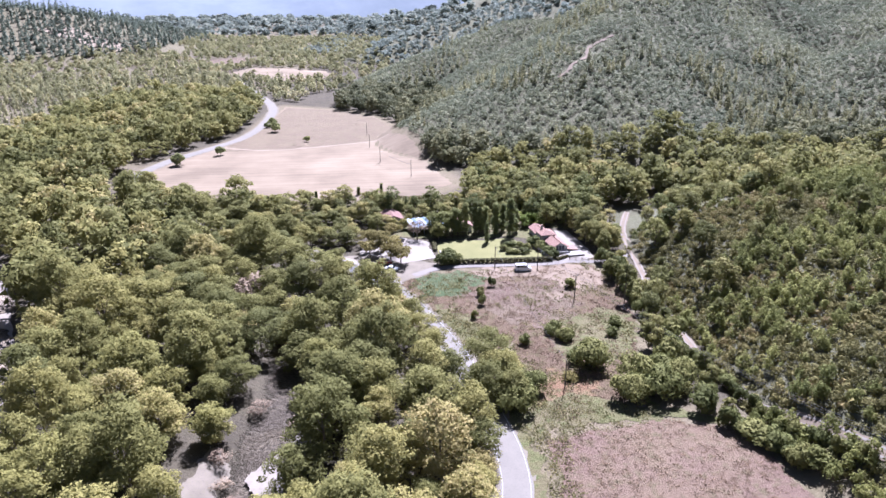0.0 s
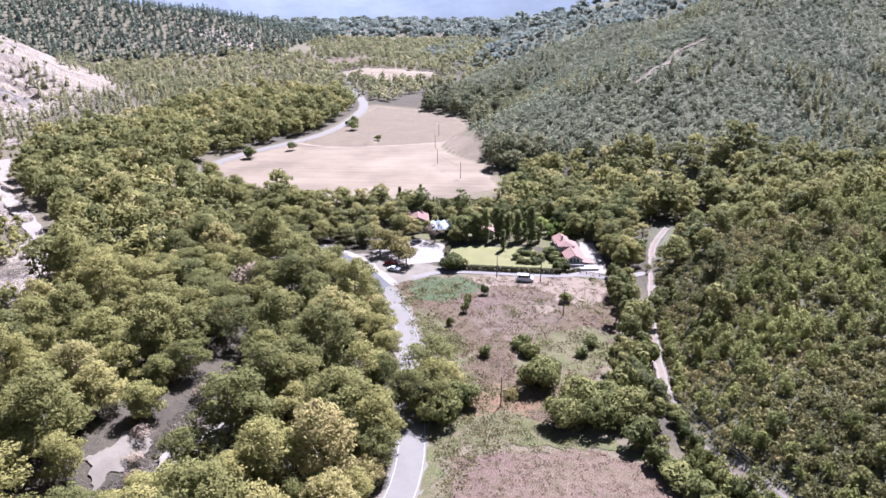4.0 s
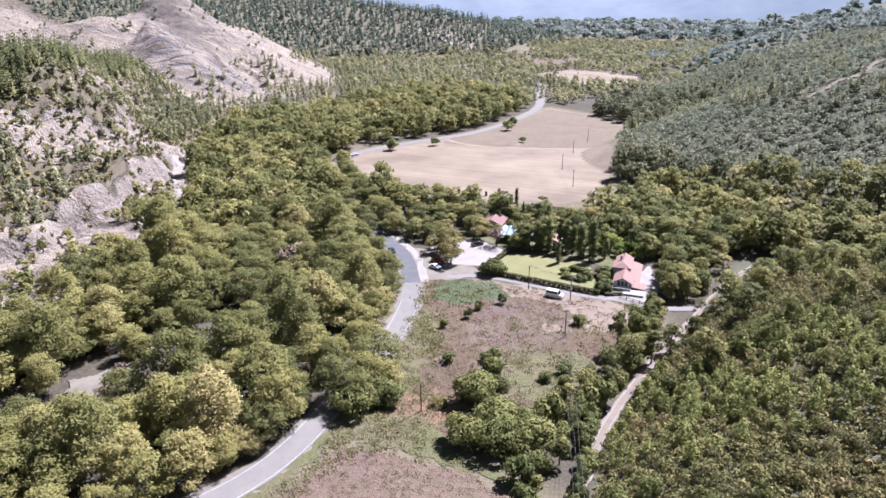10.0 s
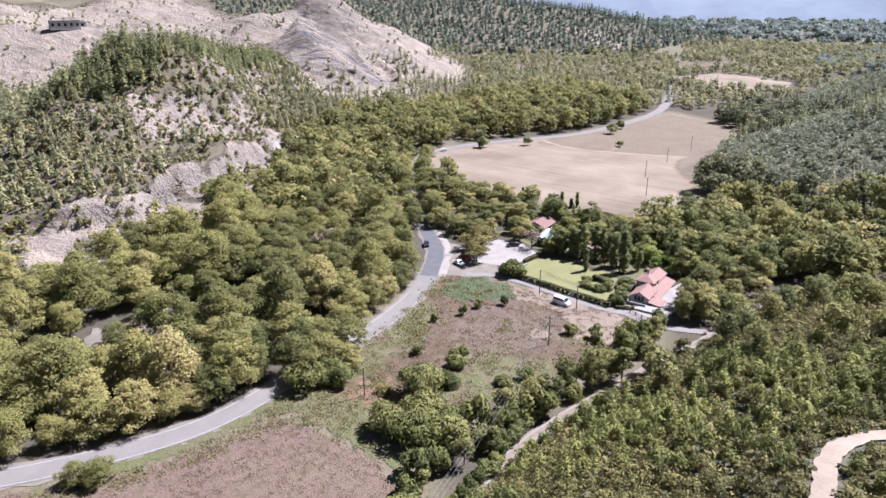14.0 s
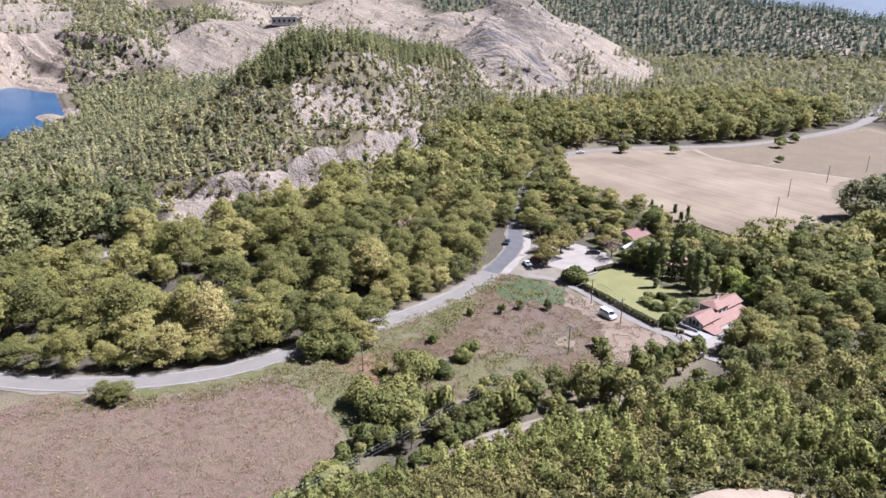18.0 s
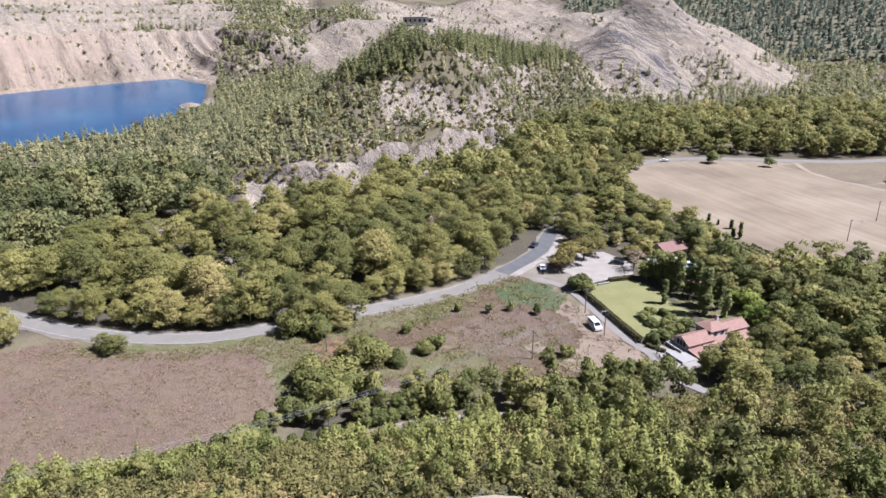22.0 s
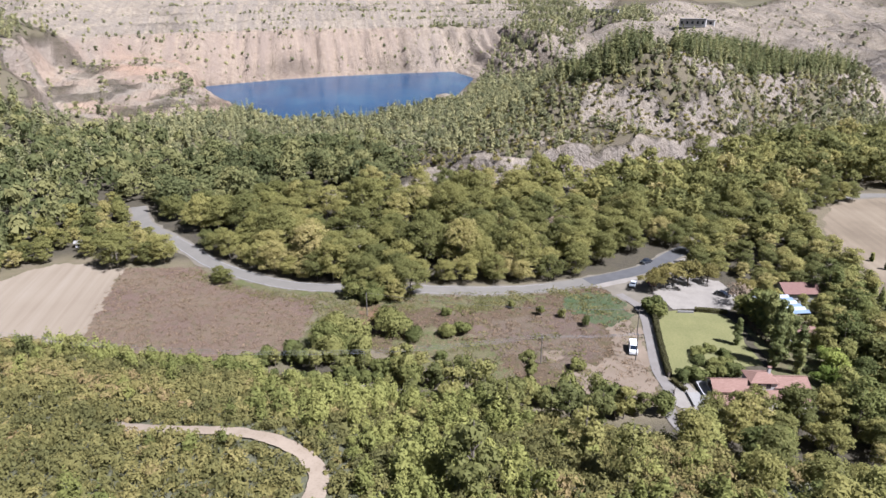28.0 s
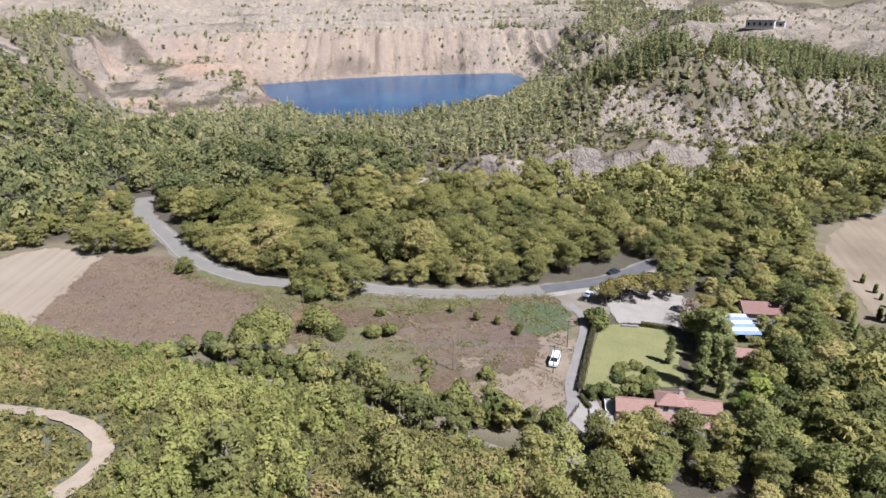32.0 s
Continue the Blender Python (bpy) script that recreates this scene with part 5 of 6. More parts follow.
for k, (bx, by, s, sz, text) in enumerate([
        (31.0, 136.5, 1.2, 1.2, ""), (48, 129, 1.3, 1.2, ""), (17.0, 120.0, 1.2, 1.2, "dark green bush at the roadside"),
        (37.7, 181.6, 0.85, 0.85, "small round shrub near the driveway"), (44.7, 156.0, 0.9, 0.8, ""), (42.8, 150.0, 0.8, 0.7, ""), (28.0, 151.5, 1.1, 1.0, ""), (30.4, 148.0, 0.9, 0.9, ""),
        (20.2, 145.2, 0.75, 0.75, "small brownish shrub in the dry meadow"), (11.0, 169.4, 0.55, 0.9, "young sapling in the dry meadow"), (8.4, 160.8, 0.5, 0.7, "young sapling in the dry meadow"), (10.6, 175.4, 0.6, 0.8, "young sapling in the dry meadow"), (14.4, 182.0, 0.55, 0.9, "young sapling in the dry meadow"),
        (1.5, 200.0, 1.5, 1.4, "dark leafy bush at the corner of the lawn"), (3.6, 200.4, 1.2, 1.2, "dark leafy bush at the corner of the lawn"), (-0.5, 199.0, 1.1, 1.0, "dark leafy bush at the corner of the lawn"),
        (34.4, 206.4, 0.85, 0.7, "dark shrub beside the house"), (35.6, 208.6, 1.1, 0.9, "dark shrub beside the house"), (33.2, 213.0, 1.0, 0.9, "dark shrub beside the house"), (36.6, 205.4, 0.9, 0.8, "dark shrub beside the house"), (31.6, 217.0, 1.2, 1.0, "dark shrub beside the house"),
        (20.6, 212.2, 0.75, 0.6, "rounded shrub in a bed on the lawn"), (22.2, 209.8, 0.8, 0.55, "rounded shrub in a bed on the lawn"), (24.6, 208.9, 0.7, 0.5, "rounded shrub in a bed on the lawn"), (27.2, 209.6, 0.85, 0.6, "rounded shrub in a bed on the lawn"), (22.0, 215.4, 0.7, 0.55, "rounded shrub in a bed on the lawn"), (24.2, 216.2, 0.8, 0.5, "rounded shrub in a bed on the lawn"), (26.6, 215.2, 0.75, 0.6, "rounded shrub in a bed on the lawn"), (28.8, 212.4, 0.8, 0.7, "rounded shrub in a bed on the lawn")]):
    bushes.plant(k, at(bx, by, rng.uniform(0, 6.28), s, sz), text)
brown = bush_thing(520, M_YELLOW, "brown_bush", "bush with reddish-brown dying leaves", 1.6, 1.8)
brown.matrix_basis = at(28.4, 128.0)
roadside = planes.plant(2, at(10.0, 131.5, 0.4, 0.88, 0.8), "large spreading tree leaning over the road")
planes.plant(3, at(14.4, 119.2, 1.4, 0.58, 0.48), "leafy tree at the edge of the road")
planes.plant(4, at(11.8, 125.0, 2.4, 0.92, 0.76), "leafy tree at the edge of the road")
planes.plant(6, at(8.6, 118.5, 0.2, 0.68, 0.64), "leafy tree at the edge of the road")
planes.plant(0, at(14.8, 128.5, 3.1, 0.64, 0.56), "leafy tree at the edge of the road")
planes.plant(1, at(16.4, 73.8, 1.4, 0.62, 0.46), "lone grey-green tree between field and road")
planes.plant(2, at(13.5, 33.5, 0.9, 1.0, 0.85), "leafy tree at the corner of the mown field")
planes.plant(4, at(6.2, 45.5, 2.2, 0.9, 0.8), "leafy tree at the corner of the mown field")
planes.plant(5, at(13.9, 70.6, 2.0, 0.4, 0.34), "lone grey-green tree between field and road")

olives = Kind([bush_thing(530 + k, M_POPLAR, "field_tree", "small round tree standing in the harvested field", 3.0, 5.2, 11, 90, 0.5, 1.4, "tree", "field trees") for k in range(2)])
for k, (tx, ty, s) in enumerate([(-103.8, 411, 1.35), (-117.5, 347.6, 1.0), (-130.8, 325, 1.0), (-78.4, 382, 0.75), (-110, 430, 0.9), (-112, 424, 0.7)]):
    olives.plant(k, at(tx, ty, k * 1.3, s))

pine_kind = Kind([pine_tree(540 + k, 9 + k, 2.4 + 0.3 * k, 0.08, label="bushy pine leafy down to the ground") for k in range(3)])
tall_pine = pine_tree(545, 11.5, 2.5)
tall_pine.matrix_basis = at(51.5, 171.8, 0.3, 1.0)
for k, (px, py, s) in enumerate([(60.3, 170.2, 1.15), (73.7, 160.5, 1.15), (57.2, 162.8, 1.05), (112.7, 173.2, 1.15), (76.5, 182.5, 0.9), (86, 173, 0.75), (56, 152, 0.75), (58, 164.5, 0.7), (62.5, 178, 0.8), (55.4, 192.5, 0.85), (51, 187, 0.75), (84, 84.5, 0.6), (82, 95.5, 0.55), (88.5, 78, 0.6), (77, 188, 0.8), (66, 186, 0.75), (95, 186, 0.8), (104, 192, 0.9), (69, 151, 0.7), (71.5, 166.5, 0.85)]):
    pine_kind.plant(k, at(px, py, k * 0.9, s))
# hedgerow between the meadow and the dirt track
x, y = scatter(rng, (44, 60, 112, 204), 4.1)
ok = inside(x, y, [(50, 112), (58, 110), (58.5, 128), (57.6, 160), (57.6, 200), (49.5, 201), (52, 184), (53, 166), (49.5, 146), (50, 134), (56, 128)])
for k, (px, py) in enumerate(zip(x[ok], y[ok])):
    if k % 2:
        s = rng.uniform(0.85, 1.6)
        bushes.plant(k, at(px, py, k * 1.1, s, s * rng.uniform(1.0, 1.5)), "dark evergreen bush in the hedgerow along the track")
    else:
        pine_kind.plant(k, at(px, py, k * 1.1, rng.uniform(0.5, 0.85)))
for k in range(22):
    f = k / 21
    px, py = np.interp(f, [0, 0.35, 1], [73.0, 68.0, 57.5]), np.interp(f, [0, 0.35, 1], [93, 104, 142])
    bushes.plant(k, at(float(px) - 0.6 + rng.uniform(-0.8, 0.3), float(py), k * 2.2, rng.uniform(0.6, 0.95), rng.uniform(0.7, 1.15)), "dark evergreen bush in the hedgerow along the track")
# thicket between the front field and the track
for k in range(11):
    f = k / 10
    bushes.plant(k, at(66.5 - 10 * f + rng.uniform(-0.8, 0.8), 97 + 14 * f + rng.uniform(-1, 1), k, rng.uniform(0.9, 1.5), rng.uniform(0.8, 1.3)), "evergreen bush at the edge of the field")

# ---- trees round the garden ----
def poplar(seed, h=11.0, name="poplar", label="slender poplar in the row behind the lawn", rad=2.5, mat=None, category="poplar", group="poplar row"):
    g = np.random.default_rng(seed)
    c = [crown(g, 5, 60, 0.42, rad * (1 - abs(f - 0.35)) * 0.7, h * (0.12 + 0.8 * f) - 1.0, h * (0.12 + 0.8 * f) + 1.6, 0.5 * rad ** 0.7) for f in (0.0, 0.2, 0.4, 0.6, 0.8, 1.0)]
    return tree_thing(name, np.vstack(c), trunk_mesh("trunk", g, h * 0.9, 0.16, 4, 0.8), mat or M_POPLAR, label, category, group)


poplars = Kind([poplar(600 + k, 10 + k) for k in range(3)])
for k, (px, py, s) in enumerate([(4.3, 226.6, 1.0), (8.1, 228.0, 1.05), (11.7, 229.4, 1.0), (19.1, 229.3, 1.1), (24.2, 226.6, 1.15), (13.6, 230.6, 0.95), (6.2, 227.4, 0.9), (15.4, 219.4, 0.62), (1.4, 225.4, 0.75), (15.5, 232.0, 0.9), (22.0, 232.0, 0.85), (27.0, 231.0, 0.7)]):
    poplars.plant(k, at(px, py, k * 1.7, s))
cypresses = Kind([poplar(620, 8.5, "cypress", "dark pointed cypress at the edge of the field", 0.75, M_DARK, "cypress", "cypress row")])
for k, (px, py, s) in enumerate([(-25.8, 270.4, 0.72), (-27.6, 269.0, 0.6), (-35.8, 273.6, 0.6), (-46.0, 270.8, 0.5), (-53.0, 268.6, 0.52), (-41, 271.5, 0.36)]):
    cypresses.plant(k, at(px, py, k, s * 1.7, s * 0.95))
firs = Kind([tree_thing("fir_tree", spire(np.random.default_rng(630), 20, 24, 9.0, 2.4, 0.8, 0.06), trunk_mesh("trunk", np.random.default_rng(630), 8, 0.18, 3, 0.8), M_DARK, "dense dark fir behind the restaurant", "fir", "fir row")])
for k in range(7):
    firs.plant(k, at(-31 + 3.2 * k, 261.5 + 0.7 * (k % 2), k, rng.uniform(0.6, 0.85)))
shade_trees = Kind([broad(635, M_DARK, "shade_tree", "dense dark green tree shading the end of the lawn", 3.4, 9.5, 18, 120, 0.45, 1.6, 0.6, "", "tree")])
for px, py, s in [(-0.5, 225.8, 1.0), (3.2, 229.6, 0.9), (-3.2, 229.4, 0.85), (-1.6, 222.6, 0.7)]:
    shade_trees.plant(0, at(px, py, px, s))
for k, (px, py, s, sz) in enumerate([(1.4, 243, 0.85, 0.75), (7.5, 246, 0.85, 0.8), (13, 253, 1.2, 1.15), (34.8, 256, 1.3, 1.25), (24, 258, 1.3, 1.25), (30, 250, 1.1, 1.1), (19, 247, 0.85, 0.8), (42, 250, 1.2, 1.1), (40, 240, 0.75, 0.7), (12, 240, 0.6, 0.6), (46, 238, 0.75, 0.7), (51, 226, 0.95, 1.0), (53, 215, 0.95, 1.15), (54, 209.5, 0.85, 1.05), (-2, 246, 0.7, 0.7), (-8, 243.5, 0.7, 0.65), (-13, 247, 0.75, 0.7), (-14.5, 233.5, 0.55, 0.55), (-24.5, 236, 0.6, 0.62), (-18, 231, 0.5, 0.5), (-13, 240, 0.5, 0.55), (13.5, 236, 0.6, 0.6), (2.5, 238.6, 0.5, 0.5), (5, 255, 0.8, 0.8), (-4, 254, 0.75, 0.7), (-12, 256, 0.7, 0.7), (52, 221, 0.85, 0.85), (48.5, 233, 0.8, 0.8), (49.8, 218.5, 0.8, 1.12), (49.2, 224.5, 0.82, 1.12), (47.5, 230.5, 0.75, 1.0), (58, 213, 0.8, 0.8), (59, 221, 0.9, 0.8), (57, 231, 0.95, 0.85)]):
    broadleaves.plant(k, at(px, py, k * 2.1, s, sz), "tall dark broadleaf tree behind the house")
x, y = scatter(rng, (-30, 66, 232, 292), 6.2)
ok = inside(x, y, [(10, 243), (18, 236), (30, 244), (38, 236), (50, 238), (62, 240), (64, 286), (16, 288), (10, 276), (12, 262)]) | inside(x, y, [(-28, 244), (-14, 244), (-2, 242), (8, 246), (9, 254), (-20, 254), (-30, 262), (-34, 256)])
for k, (px, py) in enumerate(zip(x[ok], y[ok])):
    s = rng.uniform(0.6, 0.95)
    (dark_trees if k % 3 else broadleaves).plant(k, at(px, py, k * 1.9, s, s * rng.uniform(0.85, 1.15)), "tall dark tree crowding the garden")
limes = Kind([broad(640, M_LIME, "lime_tree", "bright lime-green tree behind the house", 3.0, 6.5, 14, 110, 0.42, 1.4, 0.8, "", "tree")])
for px, py, s in [(26, 239, 1.0), (30.5, 236, 0.7), (33, 238.5, 0.8), (21, 238, 0.75), (36, 236.5, 0.6)]:
    limes.plant(0, at(px, py, px, s))
yellows = Kind([broad(650 + k, M_YELLOW, "yellowing_tree", "flat-topped tree with yellowing leaves over the car park", 4.2, 6.2, 16, 100, 0.42, 1.4, 3.2, "car park trees", "tree") for k in range(2)])
for k, (px, py, s) in enumerate([(-17.2, 203.4, 1.15), (-13.6, 199.6, 0.9), (-20.6, 210.0, 1.05), (-24, 205.5, 0.95), (-25.5, 216, 0.75), (-18, 226, 0.8)]):
    yellows.plant(k, at(px, py, k * 1.9, s))
bare_tree = broad(660, M_GREY, "bare_tree", "leafless grey-brown tree beside the marquee", 2.8, 7.0, 12, 40, 0.4, 1.4, 2.2, "", "tree")
bare_tree.matrix_basis = at(-9.0, 222.0)
copy_thing(bare_tree, at(-52, 168, 0.5, 1.5))["label"] = "dead grey tree among the green riverside trees"
for k, (px, py, s) in enumerate([(-29, 113, 0.6), (-38, 118, 0.7), (-41, 101, 0.65), (-39, 95, 0.5), (-36, 90, 0.6)]):
    copy_thing(bare_tree, at(px, py, k * 1.4, s, s * 0.7))["label"] = "leafless grey shrub on the river bank"
x, y = scatter(rng, (-95, -5, 202, 268), 6.0)
ok = inside(x, y, [(-62, 213), (-44, 205), (-31, 210), (-29, 224), (-18, 232), (-26, 246), (-14, 250), (-24, 263), (-54, 259), (-78, 256), (-102, 260), (-108, 252), (-80, 232)]) & off_line(x, y, ROAD, 6)
for k, (px, py) in enumerate(zip(x[ok], y[ok])):
    s = rng.uniform(0.66, 1.0)
    broadleaves.plant(k + 2, at(px, py, k * 1.3, s, s * 0.88), "olive-green tree between car park and field")

# ---- buildings and garden ----
def part(name, bm, mat, parent, label=""):
    me = bpy.data.meshes.new(name)
    bm.normal_update()
    bm.to_mesh(me)
    bm.free()
    me.materials.append(mat)
    ob = new(name, me)
    ob.parent = parent
    if label:
        ob["label"] = label
    return ob


def box(x0, x1, y0, y1, z0, z1, bm=None, bevel=0.0):
    b = bm or bmesh.new()
    r = bmesh.ops.create_cube(b, size=1.0)
    bmesh.ops.scale(b, vec=(x1 - x0, y1 - y0, z1 - z0), verts=r["verts"])
    bmesh.ops.translate(b, vec=((x0 + x1) / 2, (y0 + y1) / 2, (z0 + z1) / 2), verts=r["verts"])
    if bevel:
        bmesh.ops.bevel(b, geom=[e for e in b.edges if all(v in r["verts"] for v in e.verts)], offset=bevel, segments=2, affect="EDGES")
    return b


def solid(verts, faces, bm=None):
    b = bm or bmesh.new()
    vs = [b.verts.new(v) for v in verts]
    for f in faces:
        b.faces.new([vs[i] for i in f])
    bmesh.ops.recalc_face_normals(b, faces=b.faces[:])
    return b


def slab(corners, thick=0.16, bm=None):
    """A roof slope of four corners with thickness."""
    top = [Vector(c) for c in corners]
    low = [c - Vector((0, 0, thick)) for c in top]
    n = len(top)
    return solid(top + low, [tuple(range(n)), tuple(range(2 * n - 1, n - 1, -1))] + [(i, (i + 1) % n, n + (i + 1) % n, n + i) for i in range(n)], bm)


def rod(p, q, r, n=6, bm=None, r2=None):
    b = bm or bmesh.new()
    d = Vector(q) - Vector(p)
    m = Matrix.Translation((Vector(p) + Vector(q)) / 2) @ d.to_track_quat("Z", "Y").to_matrix().to_4x4()
    bmesh.ops.create_cone(b, cap_ends=True, segments=n, radius1=r, radius2=r if r2 is None else r2, depth=d.length, matrix=m)
    return b


def thing(name, m, label, category, group=""):
    root = new(name)
    root.matrix_basis = m
    return tagged(root, label, category, group)


def spot(x, y, turn=0.0, lift=0.0):
    return pose(x, y, float(height(x, y)) + lift, 0, 0, turn)


def tile_roof(name, c1, c2, c3, angle):
    m, nd, ln, b = material(name, 0.8, 0.25)
    rows = noise_tex(nd, ln, 2.2, 3, 0.6, stretch=(6.0, 0.5, 1, angle))
    patchy = noise_tex(nd, ln, 0.5, 4, 0.6)
    col = ramp(nd, ln, rows, [(0.3, c1), (0.5, c2), (0.7, c3)])
    col = mix(nd, ln, maths(nd, ln, "MULTIPLY", patchy, 0.5), col, c1)
    ln.new(col, b.inputs["Base Color"])
    bump(nd, ln, b, rows, 0.7, 0.08)
    return m


M_TILE = tile_roof("terracotta_tiles", (0.150, 0.083, 0.061), (0.215, 0.128, 0.097), (0.285, 0.184, 0.143), 13)
M_TILE_OLD = tile_roof("old_brown_tiles", (0.12, 0.062, 0.05), (0.17, 0.095, 0.075), (0.22, 0.14, 0.11), 20)
M_WALL = surface("white_render", (0.33, 0.315, 0.3), (0.42, 0.405, 0.39), 0.4, 0.9, 0.2, 9, 0.15, 0.02)
M_STONE = surface("grey_stone", (0.170, 0.157, 0.140), (0.264, 0.246, 0.221), 0.8, 0.9, 0.2, 6, 0.5, 0.04)
M_PAVE = surface("pale_paving", (0.18, 0.168, 0.15), (0.245, 0.232, 0.21), 0.5, 0.85, 0.25, 8, 0.2, 0.02)
M_WOOD = surface("dark_timber", (0.043, 0.030, 0.021), (0.085, 0.060, 0.043), 1.0, 0.8, 0.2, 8, 0.3, 0.01, stretch=(1, 1, 0.2, 0))
M_POLE = surface("weathered_pole", (0.085, 0.072, 0.060), (0.153, 0.132, 0.111), 1.0, 0.9, 0.2, 8, 0.3, 0.01, stretch=(1, 1, 0.1, 0))
M_CLOTH = surface("white_awning", (0.26, 0.29, 0.32), (0.36, 0.39, 0.42), 0.6, 0.6, 0.3, 6, 0.2, 0.03)
M_CLOTH_BLUE = surface("blue_grey_awning", (0.1, 0.14, 0.2), (0.15, 0.2, 0.27), 0.6, 0.6, 0.3, 6, 0.2, 0.03)
M_STEEL, _, _, b = material("galvanised_steel", 0.45, 0.5)
b.inputs["Metallic"].default_value, b.inputs["Base Color"].default_value = 0.9, (0.45, 0.46, 0.47, 1)
M_CABLE, _, _, b = material("overhead_cable", 0.5, 0.4)
b.inputs["Base Color"].default_value = (0.12, 0.12, 0.125, 1)
M_GLASS, _, _, b = material("window_glass", 0.08, 0.5)
b.inputs["Base Color"].default_value = (0.015, 0.02, 0.03, 1)
M_TYRE, _, _, b = material("tyre_rubber", 0.85, 0.2)
b.inputs["Base Color"].default_value = (0.015, 0.015, 0.015, 1)
M_LAMP, _, _, b = material("lamp_lens", 0.2, 0.5)
b.inputs["Base Color"].default_value = (0.5, 0.5, 0.48, 1)


def paint(name, c):
    m, _, _, b = material(name, 0.28, 0.5)
    b.inputs["Base Color"].default_value = (*c, 1)
    b.inputs["Coat Weight"].default_value = 0.6
    return m


M_HEDGE = foliage("clipped_hedge", (0.05, 0.052, 0.028), (0.1, 0.1, 0.045), (0.16, 0.15, 0.07))


def gable_roof(parent, x0, x1, y0, y1, eave, ridge, over=0.45):
    """Two slopes that meet on a ridge along y, with a ridge cap."""
    xm = (x0 + x1) / 2
    drop = (ridge - eave) / (xm - x0) * over
    for side in (x0 - over, x1 + over):
        part("roof_slope", slab([(side, y0 - over, eave - drop), (side, y1 + over, eave - drop), (xm, y1 + over, ridge), (xm, y0 - over, ridge)]), M_TILE, parent)
    part("ridge_cap", rod((xm, y0 - over, ridge + 0.03), (xm, y1 + over, ridge + 0.03), 0.14), M_TILE, parent)


def gable_walls(x0, x1, y0, y1, eave, ridge):
    xm = (x0 + x1) / 2
    v = [(x0, y0, 0), (x1, y0, 0), (x1, y1, 0), (x0, y1, 0), (x0, y0, eave), (x1, y0, eave), (x1, y1, eave), (x0, y1, eave), (xm, y0, ridge - 0.18), (xm, y1, ridge - 0.18)]
    return solid(v, [(0, 1, 5, 8, 4), (1, 2, 6, 5), (2, 3, 7, 9, 6), (3, 0, 4, 7), (4, 8, 9, 7), (5, 6, 9, 8), (3, 2, 1, 0)])


def window(parent, cx, cy, cz, w, h, face, arched=False):
    """A framed pane set in a wall that looks along face ('-y', '+x', ...)."""
    holder = new("window")
    holder.parent = parent
    turn = {"-y": 0, "+x": 90, "+y": 180, "-x": 270}[face]
    holder.matrix_basis = pose(cx, cy, cz, 0, 0, turn)
    fr = bmesh.new()
    for x0, x1, z0, z1 in ((-w / 2 - 0.1, -w / 2, -h / 2 - 0.1, h / 2 + 0.1), (w / 2, w / 2 + 0.1, -h / 2 - 0.1, h / 2 + 0.1), (-w / 2, w / 2, h / 2, h / 2 + 0.1), (-w / 2, w / 2, -h / 2 - 0.1, -h / 2), (-0.03, 0.03, -h / 2, h / 2)):
        box(x0, x1, -0.08, 0.02, z0, z1, fr)
    part("frame", fr, M_WOOD, holder)
    n = 8
    outline = [(-w / 2, -h / 2), (w / 2, -h / 2), (w / 2, h / 2)] + ([(w / 2 * math.cos(a * math.pi / n), h / 2 + w / 2 * math.sin(a * math.pi / n)) for a in range(1, n)] if arched else []) + [(-w / 2, h / 2)]
    k = len(outline)
    vs = [(x, -0.03, z) for x, z in outline] + [(x, 0.0, z) for x, z in outline]
    part("pane", solid(vs, [tuple(range(k)), tuple(range(2 * k - 1, k - 1, -1))] + [(i, (i + 1) % k, k + (i + 1) % k, k + i) for i in range(k)]), M_GLASS, holder)
    return holder


